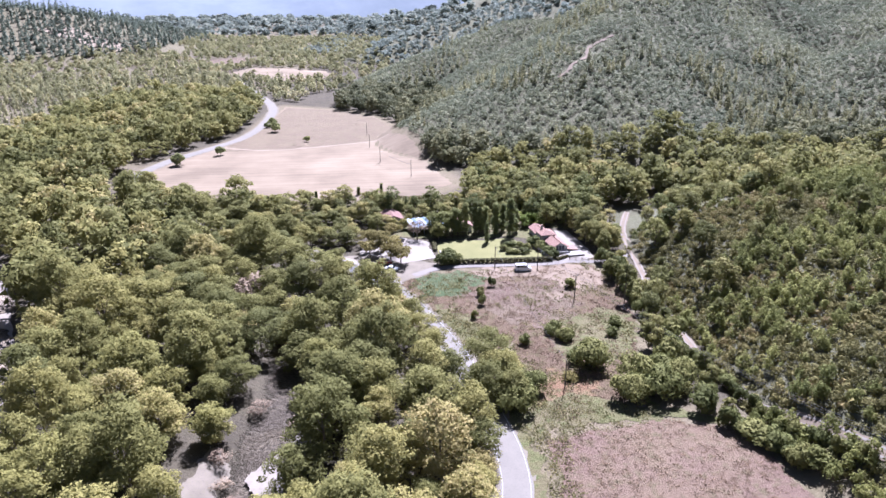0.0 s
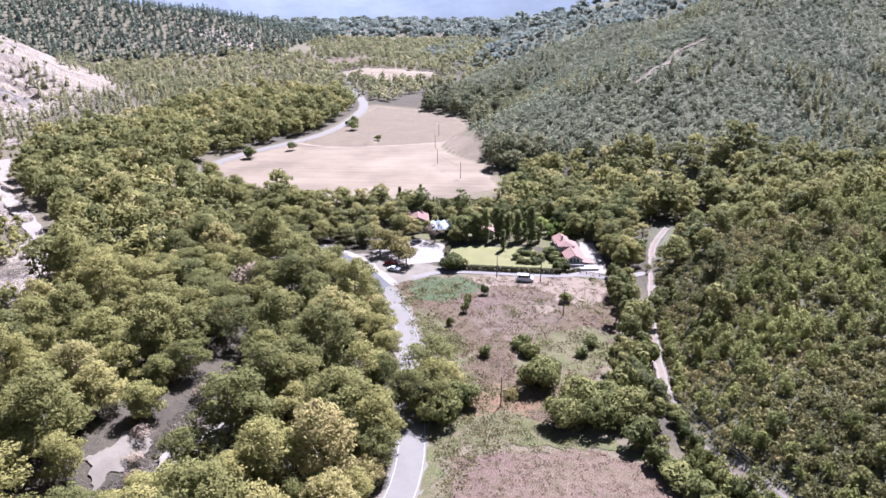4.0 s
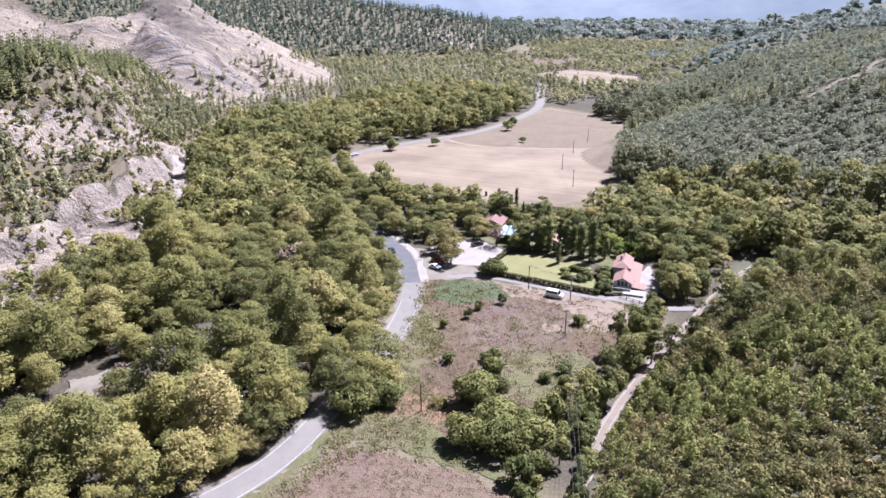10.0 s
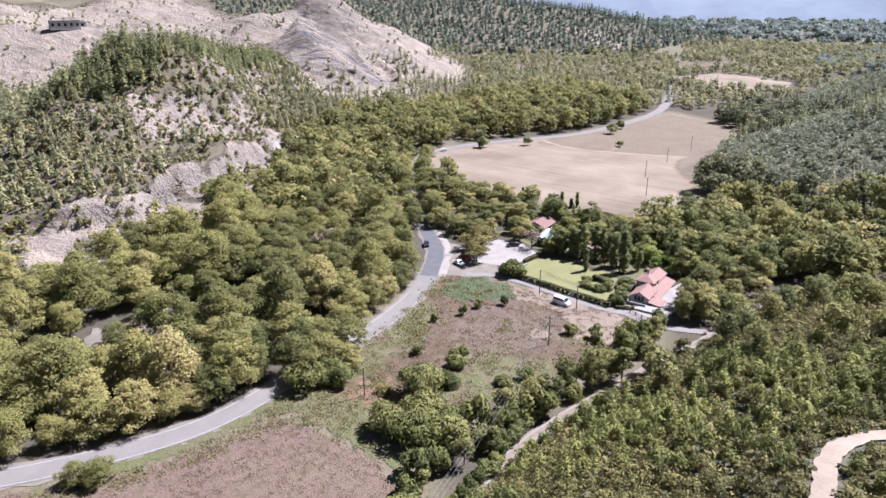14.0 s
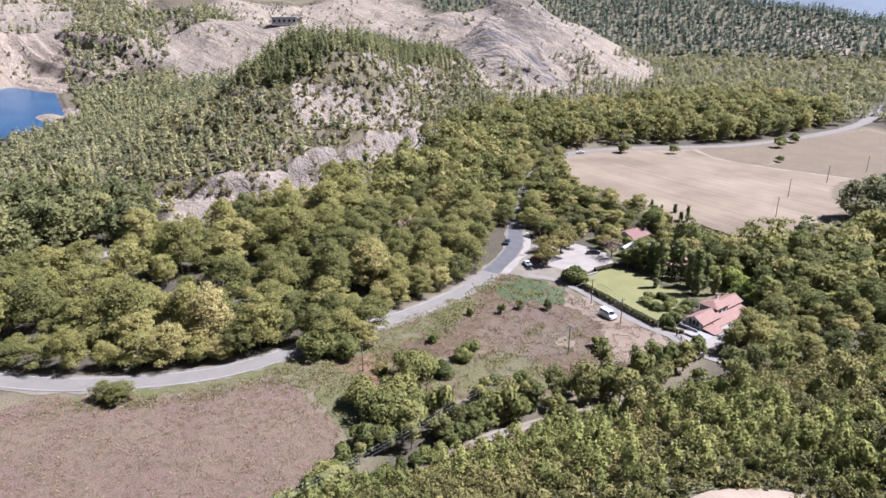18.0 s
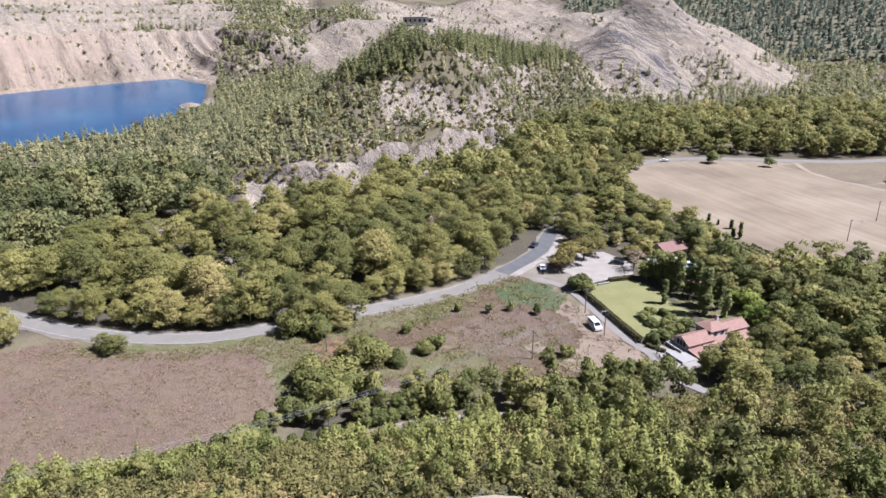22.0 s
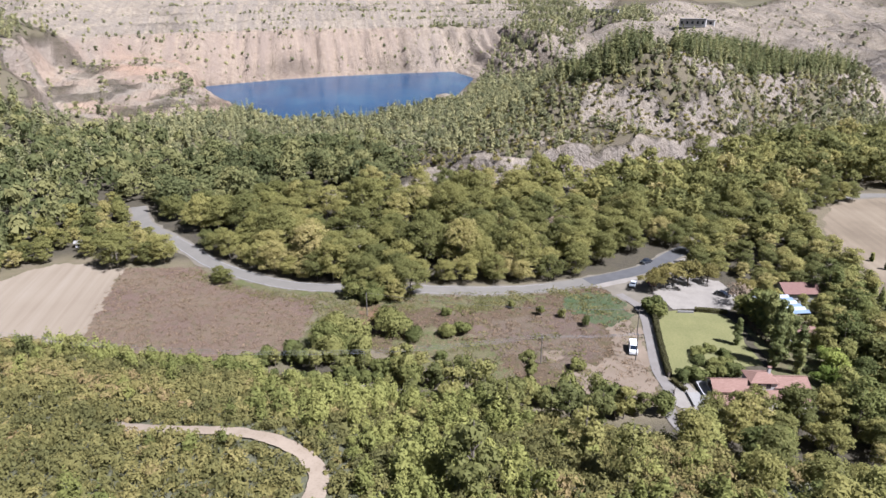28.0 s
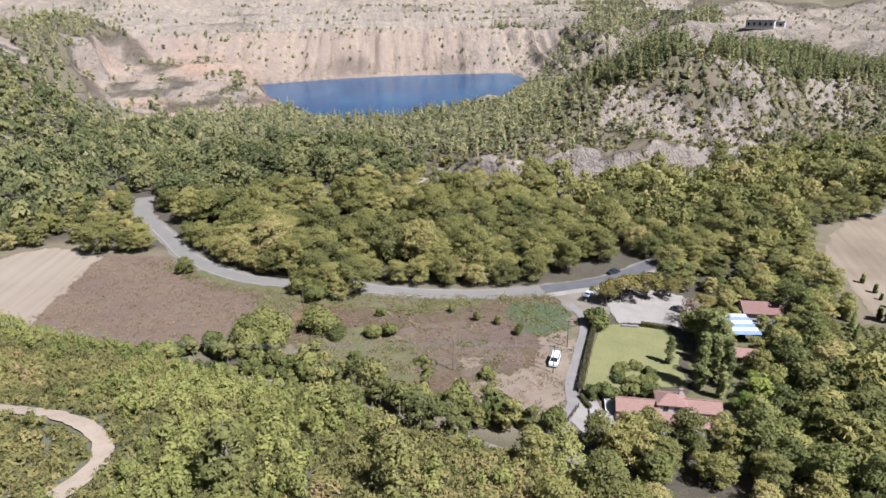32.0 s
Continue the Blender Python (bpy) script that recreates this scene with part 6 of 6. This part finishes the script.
def house():
    root = thing("house", pose(39.6, 210.9, -1.5, 0, 0, 13) @ Matrix.Diagonal((0.88, 0.9, 0.88, 1)), "long white two-storey house with terracotta tiled roofs", "house")
    part("wall", gable_walls(-2.9, 2.9, 0, 9.0, 4.4, 6.0), M_WALL, root)
    gable_roof(root, -2.9, 2.9, 0, 9.0, 4.4, 6.0)
    part("wall", box(-4.1, 1.6, 9.0, 15.2, 0, 6.0), M_WALL, root)
    x0, x1, y0, y1, e, r = -4.5, 2.0, 8.6, 15.6, 5.95, 7.3
    xm, ya, yb = (x0 + x1) / 2, y0 + 2.6, y1 - 2.6
    for c in ([(x0, y0, e), (x1, y0, e), (xm, ya, r)], [(x1, y0, e), (x1, y1, e), (xm, yb, r), (xm, ya, r)], [(x1, y1, e), (x0, y1, e), (xm, yb, r)], [(x0, y1, e), (x0, y0, e), (xm, ya, r), (xm, yb, r)]):
        part("roof_slope", slab(c), M_TILE, root)
    part("wall", gable_walls(-4.0, 1.4, 15.2, 23.0, 4.8, 6.2), M_WALL, root)
    gable_roof(root, -4.0, 1.4, 15.2, 23.0, 4.8, 6.2)
    # veranda along the east side, and the open car port
    part("veranda_roof", slab([(5.3, 4.6, 2.7), (5.3, 22.5, 2.7), (1.5, 22.5, 3.9), (1.5, 4.6, 3.9)]), M_TILE, root, "long lean-to roof of terracotta tiles")
    for k in range(7):
        part("post", box(4.9, 5.1, 5.0 + 2.85 * k, 5.2 + 2.85 * k, 0, 2.75), M_WOOD, root)
    part("carport_roof", slab([(2.3, -0.4, 3.3), (7.4, -0.4, 2.6), (7.4, 4.7, 2.6), (2.3, 4.7, 3.3)]), M_TILE, root, "low tiled roof over an open car port")
    for px, py in ((7.0, 0.0), (7.0, 4.3), (4.7, 0.0)):
        part("post", box(px - 0.12, px + 0.12, py - 0.12, py + 0.12, 0, 2.7), M_WOOD, root)
    part("garage_wall", box(2.9, 6.9, 4.35, 4.55, 0, 2.5), M_TILE_OLD, root, "dark reddish garage wall")
    # balcony with parapet over the dark ground-floor terrace
    part("balcony_slab", box(-3.3, 3.0, -2.6, 0, 2.3, 2.5), M_PAVE, root)
    part("parapet", box(-3.3, 3.0, -2.6, -2.42, 2.5, 3.2), M_WALL, root)
    part("parapet", box(-3.3, -3.12, -2.42, 0, 2.5, 3.2), M_WALL, root)
    for px in (-3.1, -0.1, 2.8):
        part("post", box(px - 0.15, px + 0.15, -2.5, -2.2, 0, 2.3), M_WALL, root)
    for k in range(3):
        window(root, -1.2 + 1.2 * k, 0, 3.7, 0.75, 1.3, "-y", True)
    window(root, -1.3, 0, 1.2, 1.0, 1.2, "-y")
    window(root, 1.0, 0, 1.05, 0.9, 2.0, "-y")
    for wy in (10.8, 13.2):
        window(root, 1.6, wy, 4.9, 0.9, 1.1, "+x")
    for wy in (2.2, 6.6):
        window(root, -2.9, wy, 3.4, 0.9, 1.2, "-x")
        window(root, -2.9, wy, 1.2, 0.9, 1.2, "-x")
    for wy in (11, 13.4, 17.5, 20.5):
        window(root, -4.1 if wy < 15 else -4.0, wy, 1.4, 0.9, 1.3, "-x")
    for wy in (7.0, 17.0, 20.0):
        window(root, 2.9 if wy < 9 else 1.4, wy, 1.2, 1.0, 1.5, "+x")
    window(root, -1.3, 23.0, 2.8, 0.9, 1.2, "+y")
    chim = part("chimney", box(-2.4, -1.7, 14.0, 14.7, 6.3, 8.2), M_WALL, root)
    part("cap", box(-2.5, -1.6, 13.9, 14.8, 8.2, 8.35), M_TILE, chim)
    return root


house()
terrace = thing("terrace", spot(43.5, 207.8, 13, 0.13), "pale paved terrace in front of the car port", "terrace")
part("paving", box(-2.2, 3.4, -1.4, 2.8, 0, 0.14, bevel=0.03), M_PAVE, terrace)
part("planter", box(-2.2, 3.4, -1.7, -1.4, 0, 0.55, bevel=0.03), M_STONE, terrace)


def small_building(x, y, turn, w, d, eave, ridge, name, label, tile):
    root = thing(name, spot(x, y, turn), label, "building")
    part("wall", gable_walls(-w / 2, w / 2, -d / 2, d / 2, eave, ridge), M_WALL, root)
    for s in (-1, 1):
        part("roof_slope", slab([(s * (w / 2 + 0.5), -d / 2 - 0.5, eave - 0.2), (s * (w / 2 + 0.5), d / 2 + 0.5, eave - 0.2), (0, d / 2 + 0.5, ridge), (0, -d / 2 - 0.5, ridge)]), tile, root)
    window(root, w / 2, 0, eave * 0.5, 1.0, 1.2, "+x")
    window(root, 0, -d / 2, eave * 0.5, 1.0, 1.2, "-y")
    return root


small_building(-19.5, 239.5, 15, 7.5, 9.5, 3.2, 4.9, "restaurant", "restaurant with a weathered red tiled roof among trees", M_TILE_OLD)
small_building(7.8, 234.4, 10, 4.2, 7.5, 2.6, 3.6, "garden_house", "small garden house with an orange tiled roof", M_TILE)
shed = small_building(0.5, 7.0, 30, 2.0, 2.6, 1.9, 2.3, "shed", "pale shed under the trees by the road", M_STONE)


def marquee():
    root = thing("marquee", spot(-6.5, 233.0, 20), "row of white and blue-grey awnings over a dining terrace", "marquee")
    for k in range(6):
        x = -6.0 + 2.0 * k
        mat = M_CLOTH if k % 2 == 0 else M_CLOTH_BLUE
        part("awning", slab([(x, -5, 3.0), (x + 1.0, -5, 3.5), (x + 1.0, 5, 3.5), (x, 5, 3.0)], 0.05), mat, root)
        part("awning", slab([(x + 1.0, -5, 3.5), (x + 2.0, -5, 3.0), (x + 2.0, 5, 3.0), (x + 1.0, 5, 3.5)], 0.05), mat, root)
    for k in range(4):
        for y in (-4.9, 4.9):
            part("post", rod((-6.0 + 4.0 * k, y, -0.1), (-6.0 + 4.0 * k, y, 3.0), 0.06), M_STEEL, root)
    return root


marquee()


def pergola():
    root = thing("pergola", spot(11.0, 225.8, 18), "low dark timber pergola fence behind the lawn", "pergola")
    for k in range(11):
        part("post", box(-10.1 + 2 * k, -9.9 + 2 * k, -0.1, 0.1, -0.2, 1.9), M_WOOD, root)
        part("rafter", box(-10.06 + 2 * k, -9.94 + 2 * k, -1.0, 1.0, 2.0, 2.12), M_WOOD, root)
    for z in (0.6, 1.2, 1.9):
        part("rail", box(-10.2, 10.2, -0.06, 0.06, z, z + 0.12), M_WOOD, root)
    return root


pergola()


def hedge(pts, w, h, label, seed):
    """A clipped hedge along a line, densely leaved, on a row of stems."""
    g = np.random.default_rng(seed)
    line = smooth_line(pts, 0.5)
    root = thing("hedge", pose(0, 0, 0), label, "hedge")
    n = int(len(line) * 55)
    i = g.integers(0, len(line), n)
    t = np.gradient(line, axis=0)
    t /= np.linalg.norm(t, axis=1)[:, None]
    nrm = np.stack([t[:, 1], -t[:, 0]], 1)
    a = g.uniform(-1.3, 1.3, n)
    sx, sz = np.clip(np.tan(a) * 0.6, -1, 1), np.clip(1.25 * np.cos(a), 0, 1)
    side = g.uniform(0, 1, n) < 0.5
    o = np.where(side, np.sign(a), g.uniform(-1, 1, n)) * w / 2 * g.uniform(0.9, 1.08, n)
    z = np.where(side, g.uniform(0.05, 1, n), g.uniform(0.93, 1.06, n)) * h
    P2 = line[i] + nrm[i] * o[:, None] + t[i] * g.uniform(-0.25, 0.25, n)[:, None]
    P = np.column_stack([P2, height(P2[:, 0], P2[:, 1]) + z])
    N = np.column_stack([nrm[i] * np.where(side, np.sign(o), 0)[:, None], np.where(side, 0.15, 1.0)]) + g.normal(0, 0.35, (n, 3))
    N /= np.linalg.norm(N, axis=1)[:, None]
    q = leaf_quads(P, N, 0.3, g)
    c = new("foliage", sheet("foliage", q[:, :3], quads(len(q)), M_HEDGE, {"bough": q[:, 3:]}, smooth=False))
    c.parent = root
    for k in range(0, len(line), 3):
        zz = float(height(line[k, 0], line[k, 1]))
        part("stem", rod((line[k, 0], line[k, 1], zz - 0.1), (line[k, 0], line[k, 1], zz + h * 0.85), w * 0.3, 5), M_BARK, root)
    return root


hedge([(2.5, 199.4), (12, 200.2), (24, 201.2), (35.5, 202.3)], 1.1, 1.5, "long clipped dark hedge between lawn and driveway", 1)
hedge([(37.6, 203.0), (39.6, 204.4), (41.2, 205.6)], 0.8, 0.9, "short clipped hedge at the garden gate", 2)
hedge([(-2.6, 211.0), (-2.9, 215.0), (-3.2, 219.0)], 1.3, 1.0, "low rounded hedge between lawn and car park", 5)
pool = thing("garden_wall", spot(-0.6, 208.2, 100, 0.0), "low pale stone wall at the edge of the lawn", "wall")
part("coping", box(-2.2, 2.2, -0.25, 0.25, 0.5, 0.62, bevel=0.03), M_PAVE, pool)
part("masonry", box(-2.15, 2.15, -0.2, 0.2, -0.2, 0.5), M_PAVE, pool)
fence = thing("fence", spot(45.5, 202.8, -8), "dark wooden rail fence beside the forecourt", "fence")
for k in range(5):
    part("post", box(-4.1 + 2 * k, -3.9 + 2 * k, -0.08, 0.08, -0.2, 1.1), M_WOOD, fence)
for z in (0.4, 0.85):
    part("rail", box(-4.2, 4.2, -0.04, 0.04, z, z + 0.12), M_WOOD, fence)


# ---- vehicles ----
def vehicle(name, m, label, colour, L, W, H, hood, van=False):
    """A body drawn from its side profile, with glass, wheels, lamps and bumpers."""
    root = thing(name, m, label, "van" if van else "car")
    col = paint(name + "_paint", colour)
    z0, belt = 0.32, H * (0.55 if van else 0.6)
    side = [(-L / 2, z0), (L / 2, z0), (L / 2, belt * 0.85), (L / 2 - 0.1, belt), (L / 2 - hood, belt + 0.05), (-L / 2 + (0.05 if van else 0.75), belt + 0.03), (-L / 2, belt * 0.95)]
    top = [(L / 2 - hood - 0.03, belt + 0.04), (L / 2 - hood - 0.75, H - 0.08), (L / 2 - hood - 1.0, H), (-L / 2 + (0.2 if van else 1.25), H), (-L / 2 + (0.06 if van else 0.8), belt + 0.02)]

    def loft(prof, w0, w1):
        k = len(prof)
        lo, hi = min(z for _, z in prof), max(z for _, z in prof)
        v = []
        for s in (-1, 1):
            v += [(x, s * (w0 + (w1 - w0) * (z - lo) / (hi - lo)) / 2, z) for x, z in prof]
        return solid(v, [tuple(range(k)), tuple(range(2 * k - 1, k - 1, -1))] + [(i, (i + 1) % k, k + (i + 1) % k, k + i) for i in range(k)])

    part("body", loft(side, W * 0.97, W), col, root)
    part("cabin", loft(top, W * 0.98, W * 0.82), col, root)
    for s in (-1, 1):
        x0, x1 = -L / 2 + (0.4 if van else 1.15), L / 2 - hood - 0.65
        n = 3 if van else 2
        for k in range(n):
            a, b = x0 + (x1 - x0) * k / n + 0.06, x0 + (x1 - x0) * (k + 1) / n - 0.06
            zt, zb = H - 0.2, belt + (0.22 if van else 0.1)
            y = lambda z: s * (W * 0.98 - (W * 0.16) * (z - belt) / (H - belt)) / 2 + s * 0.012
            part("side_window", slab([(a, y(zb), zb), (b, y(zb), zb), (b, y(zt), zt), (a, y(zt), zt)], 0.01), M_GLASS, root)
    xw = L / 2 - hood
    part("windscreen", slab([(xw - 0.05, -W * 0.42, belt + 0.14), (xw - 0.05, W * 0.42, belt + 0.14), (xw - 0.66, W * 0.38, H - 0.12), (xw - 0.66, -W * 0.38, H - 0.12)], 0.02), M_GLASS, root)
    xr = -L / 2 + (0.06 if van else 0.82)
    part("rear_window", slab([(xr - 0.02, -W * 0.38, belt + 0.15), (xr - 0.02, W * 0.38, belt + 0.15), (xr + (0.1 if van else 0.3), W * 0.35, H - 0.14), (xr + (0.1 if van else 0.3), -W * 0.35, H - 0.14)], 0.02), M_GLASS, root)
    for x in (L / 2 - 0.85, -L / 2 + 0.85):
        for s in (-1, 1):
            wheel = part("wheel", rod((x, s * (W / 2 - 0.2), 0.33), (x, s * (W / 2 + 0.01), 0.33), 0.33, 14), M_TYRE, root)
            part("rim", rod((x, s * (W / 2), 0.33), (x, s * (W / 2 + 0.025), 0.33), 0.2, 10), M_STEEL, wheel)
    for s in (-1, 1):
        part("headlight", box(L / 2 - 0.02, L / 2 + 0.02, s * W * 0.36 - 0.15, s * W * 0.36 + 0.15, belt * 0.68, belt * 0.85), M_LAMP, root)
        part("tail_light", box(-L / 2 - 0.02, -L / 2 + 0.02, s * W * 0.42 - 0.08, s * W * 0.42 + 0.08, belt * 0.62, belt * 0.9), M_TILE, root)
        part("bumper", box(s * L / 2 - 0.06, s * L / 2 + 0.06, -W * 0.47, W * 0.47, 0.3, 0.5, bevel=0.03), M_TYRE, root)
    return root


vehicle("white_van", spot(25.2, 194.2, 4), "white camper van parked on the dry grass by the driveway", (0.72, 0.72, 0.7), 5.0, 2.0, 2.3, 0.75, True)
vehicle("red_car", spot(-18.6, 199.2, 15, 0.15), "dark red car parked under a yellowing tree", (0.25, 0.02, 0.015), 4.2, 1.75, 1.45, 1.0)
vehicle("silver_car", spot(-16.2, 194.0, -10, 0.15), "silver car parked on the gravel", (0.42, 0.43, 0.44), 4.2, 1.75, 1.45, 1.0)
vehicle("black_car", spot(-15.2, 219.3, 60, 0.15), "black car parked at the back of the car park", (0.012, 0.012, 0.014), 4.3, 1.78, 1.45, 1.0)
vehicle("dark_car", spot(-36.5, 198.0, -40, 0.2), "dark car parked beside the road", (0.02, 0.022, 0.028), 4.3, 1.78, 1.45, 1.0)
vehicle("white_car", spot(-140.3, 303, 80, 0.25), "white car on the road beside the harvested field", (0.7, 0.7, 0.69), 4.2, 1.75, 1.45, 1.0)


# ---- poles and cables ----
def pole(x, y, h, turn, arms, label):
    root = thing("utility_pole", spot(x, y, turn), label, "utility pole", "utility poles")
    part("shaft", rod((0, 0, -0.5), (0, 0, h), 0.15, 8, None, 0.1), M_POLE, root)
    if arms:
        arm = part("crossarm", box(-0.9, 0.9, -0.06, 0.06, h - 0.5, h - 0.38), M_POLE, root)
        for ox in (-0.8, 0.0, 0.8):
            part("insulator", rod((ox, 0, h - 0.38), (ox, 0, h - 0.12), 0.05), M_PAVE, arm)
    return root


pole(16.4, 195.2, 7.6, 95, True, "wooden utility pole with crossarm beside the driveway")
pole(29.8, 194.9, 7.4, 95, True, "wooden utility pole with crossarm beside the driveway")
pole(26.4, 124.4, 7.0, 60, False, "plain wooden pole standing in the dry meadow")
for fx, fy in ((-31.7, 331.5), (-14.9, 304.6), (-40.7, 367.2), (-46, 402)):
    pole(fx, fy, 8.0, 100, True, "thin utility pole in the harvested field")
pole(37.5, 173.0, 7.8, 25, True, "utility pole at the edge of the hedgerow")
pole(97.0, 42.0, 7.8, 25, True, "utility pole on the hillside")


def cable(p, q, sag, label):
    """One hanging cable."""
    p, q = Vector(p), Vector(q)
    b = bmesh.new()
    n = 14
    pts = [p.lerp(q, k / n) - Vector((0, 0, sag * 4 * (k / n) * (1 - k / n))) for k in range(n + 1)]
    rings = [[b.verts.new(o + Vector((0.022 * u, 0, 0.022 * w))) for u, w in ((1, 0), (0, 1), (-1, 0), (0, -1))] for o in pts]
    for r0, r1 in zip(rings, rings[1:]):
        for i in range(4):
            b.faces.new((r0[i], r0[(i + 1) % 4], r1[(i + 1) % 4], r1[i]))
    me = bpy.data.meshes.new("overhead_cable")
    b.to_mesh(me)
    b.free()
    me.materials.append(M_CABLE)
    return tagged(new("overhead_cable", me), label, "cable", "overhead cables")


def top_of(x, y, h):
    return float(height(x, y)) + h - 0.1


for off in (-0.8, 0.0, 0.8):
    a, c = math.cos(radians(25)) * off, math.sin(radians(25)) * off
    cable((37.5 + a, 173 + c, top_of(37.5, 173, 7.8)), (97 + a, 42 + c, top_of(97, 42, 7.8)), 7.0, "black overhead cable strung along the dirt track")
    cable((16.4 + off * 0.1, 195.2 + off, top_of(16.4, 195.2, 7.6)), (29.8 + off * 0.1, 194.9 + off, top_of(29.8, 194.9, 7.4)), 0.4, "overhead cable between the driveway poles")
    cable((29.8 + off * 0.1, 194.9 + off, top_of(29.8, 194.9, 7.4)), (37.5 + a, 173 + c, top_of(37.5, 173, 7.8)), 0.5, "overhead cable between the driveway poles")
    cable((-14.9 + off, 304.6, 7.9), (-31.7 + off, 331.5, 7.9), 0.7, "thin overhead cable across the field")
cable((16.4, 195.2, top_of(16.4, 195.2, 7.6)), (26.4, 124.4, top_of(26.4, 124.4, 7.0)), 1.6, "single overhead cable across the meadow")

# ---- far buildings ----
def far_block(x, y, turn, w, d, h, label):
    root = thing("far_building", spot(x, y, turn, -0.5), label, "building", "quarry buildings")
    part("wall", box(-w / 2, w / 2, -d / 2, d / 2, 0, h), M_WALL, root)
    part("roof", box(-w / 2 - 0.6, w / 2 + 0.6, -d / 2 - 0.6, d / 2 + 0.6, h, h + 0.6), M_PAVE, root)
    n = max(2, int(w / 5))
    for k in range(n):
        part("window", box(-w / 2 + w * (k + 0.3) / n, -w / 2 + w * (k + 0.7) / n, -d / 2 - 0.05, -d / 2 + 0.02, h * 0.4, h * 0.75), M_GLASS, root)
    return root


far_block(-758, 150, 75, 34, 12, 8, "long low white building beyond the lake")
far_block(-606, 246, 80, 26, 10, 8, "pale quarry building on the high ground")
far_block(-622, 262, 80, 14, 9, 6, "pale quarry building on the high ground")
far_block(-640, 285, 70, 18, 9, 5, "pale quarry building on the high ground")
far_block(-1040, 980, 40, 40, 14, 9, "distant white building on the forested ridge")

# ---- weeds ----
def tuft(seed, n, r, h, size):
    g = np.random.default_rng(seed)
    P = np.column_stack([g.normal(0, r * 0.5, n), g.normal(0, r * 0.5, n), g.uniform(0.05, h, n)])
    N = unit(g, n, 0.55)
    return leaf_quads(P, N, size, g, 2.2)


tufts = [tuft(700 + k, 14, 1.0, 0.22, 0.22) for k in range(4)]
gx2, gy2 = scatter(rng, (-15, 68, 34, 203), 0.95)
okm = inside(gx2, gy2, MEADOW) & off_line(gx2, gy2, [(-9, 190), (6, 197.4), (24, 199), (41, 202)], 2) & (rng.uniform(0, 1, gx2.size) < 0.36 + 0.35 * rough(gx2, gy2, 3.0, 5))
okf = inside(gx2, gy2, FRONT_FIELD) & (rng.uniform(0, 1, gx2.size) < 0.38 + 0.3 * rough(gx2, gy2, 3.5, 5))
stand("field_weeds", tufts, gx2[okf], gy2[okf], 0.5, 1.0, M_DRY, "dry brown weeds covering the field", "weeds", 30, sink=-0.05)
green_here = rough(gx2, gy2, 7, 2) + rng.normal(0, 0.3, gx2.size) + np.where(gx2 < 6, 0.6, 0) > 0.35
stand("meadow_dry_weeds", tufts, gx2[okm & ~green_here], gy2[okm & ~green_here], 0.5, 1.2, M_DRY, "dry weeds in the rough meadow", "weeds", 31, sink=-0.05)
stand("meadow_green_weeds", tufts, gx2[okm & green_here], gy2[okm & green_here], 0.7, 1.8, M_WEED, "green weeds in the rough meadow", "weeds", 32, sink=-0.05)
verge = inside(gx2, gy2, [(10, 58), (17, 80), (19, 98), (14, 112), (3, 145), (-5, 164), (10, 158), (20, 140), (26, 124), (40, 117), (44, 113), (30, 109), (23, 103), (24, 92), (22, 80), (14, 56)]) & off_line(gx2, gy2, ROAD, 3.6) & (rng.uniform(0, 1, gx2.size) < 0.5 + 0.5 * rough(gx2, gy2, 4.0, 3))
stand("verge_weeds", tufts, gx2[verge], gy2[verge], 0.6, 1.3, M_WEED, "lush green weeds along the road verge", "weeds", 37, sink=-0.05)
vx, vy = np.meshgrid(np.arange(-21, 6, 1.1), np.arange(258, 274, 2.2))
vx, vy = vx.ravel() + 0.0, vy.ravel() + vx.ravel() * 0.12
okv = inside(vx, vy, [(-22, 255), (-24, 270), (2, 276), (8, 262)])
stand("vines", [shrub(720, 0.7, 1.3, 30, 0.4)], vx[okv], vy[okv], 0.8, 1.1, M_WEED, "rows of green vines beside the field", "vineyard", 33)
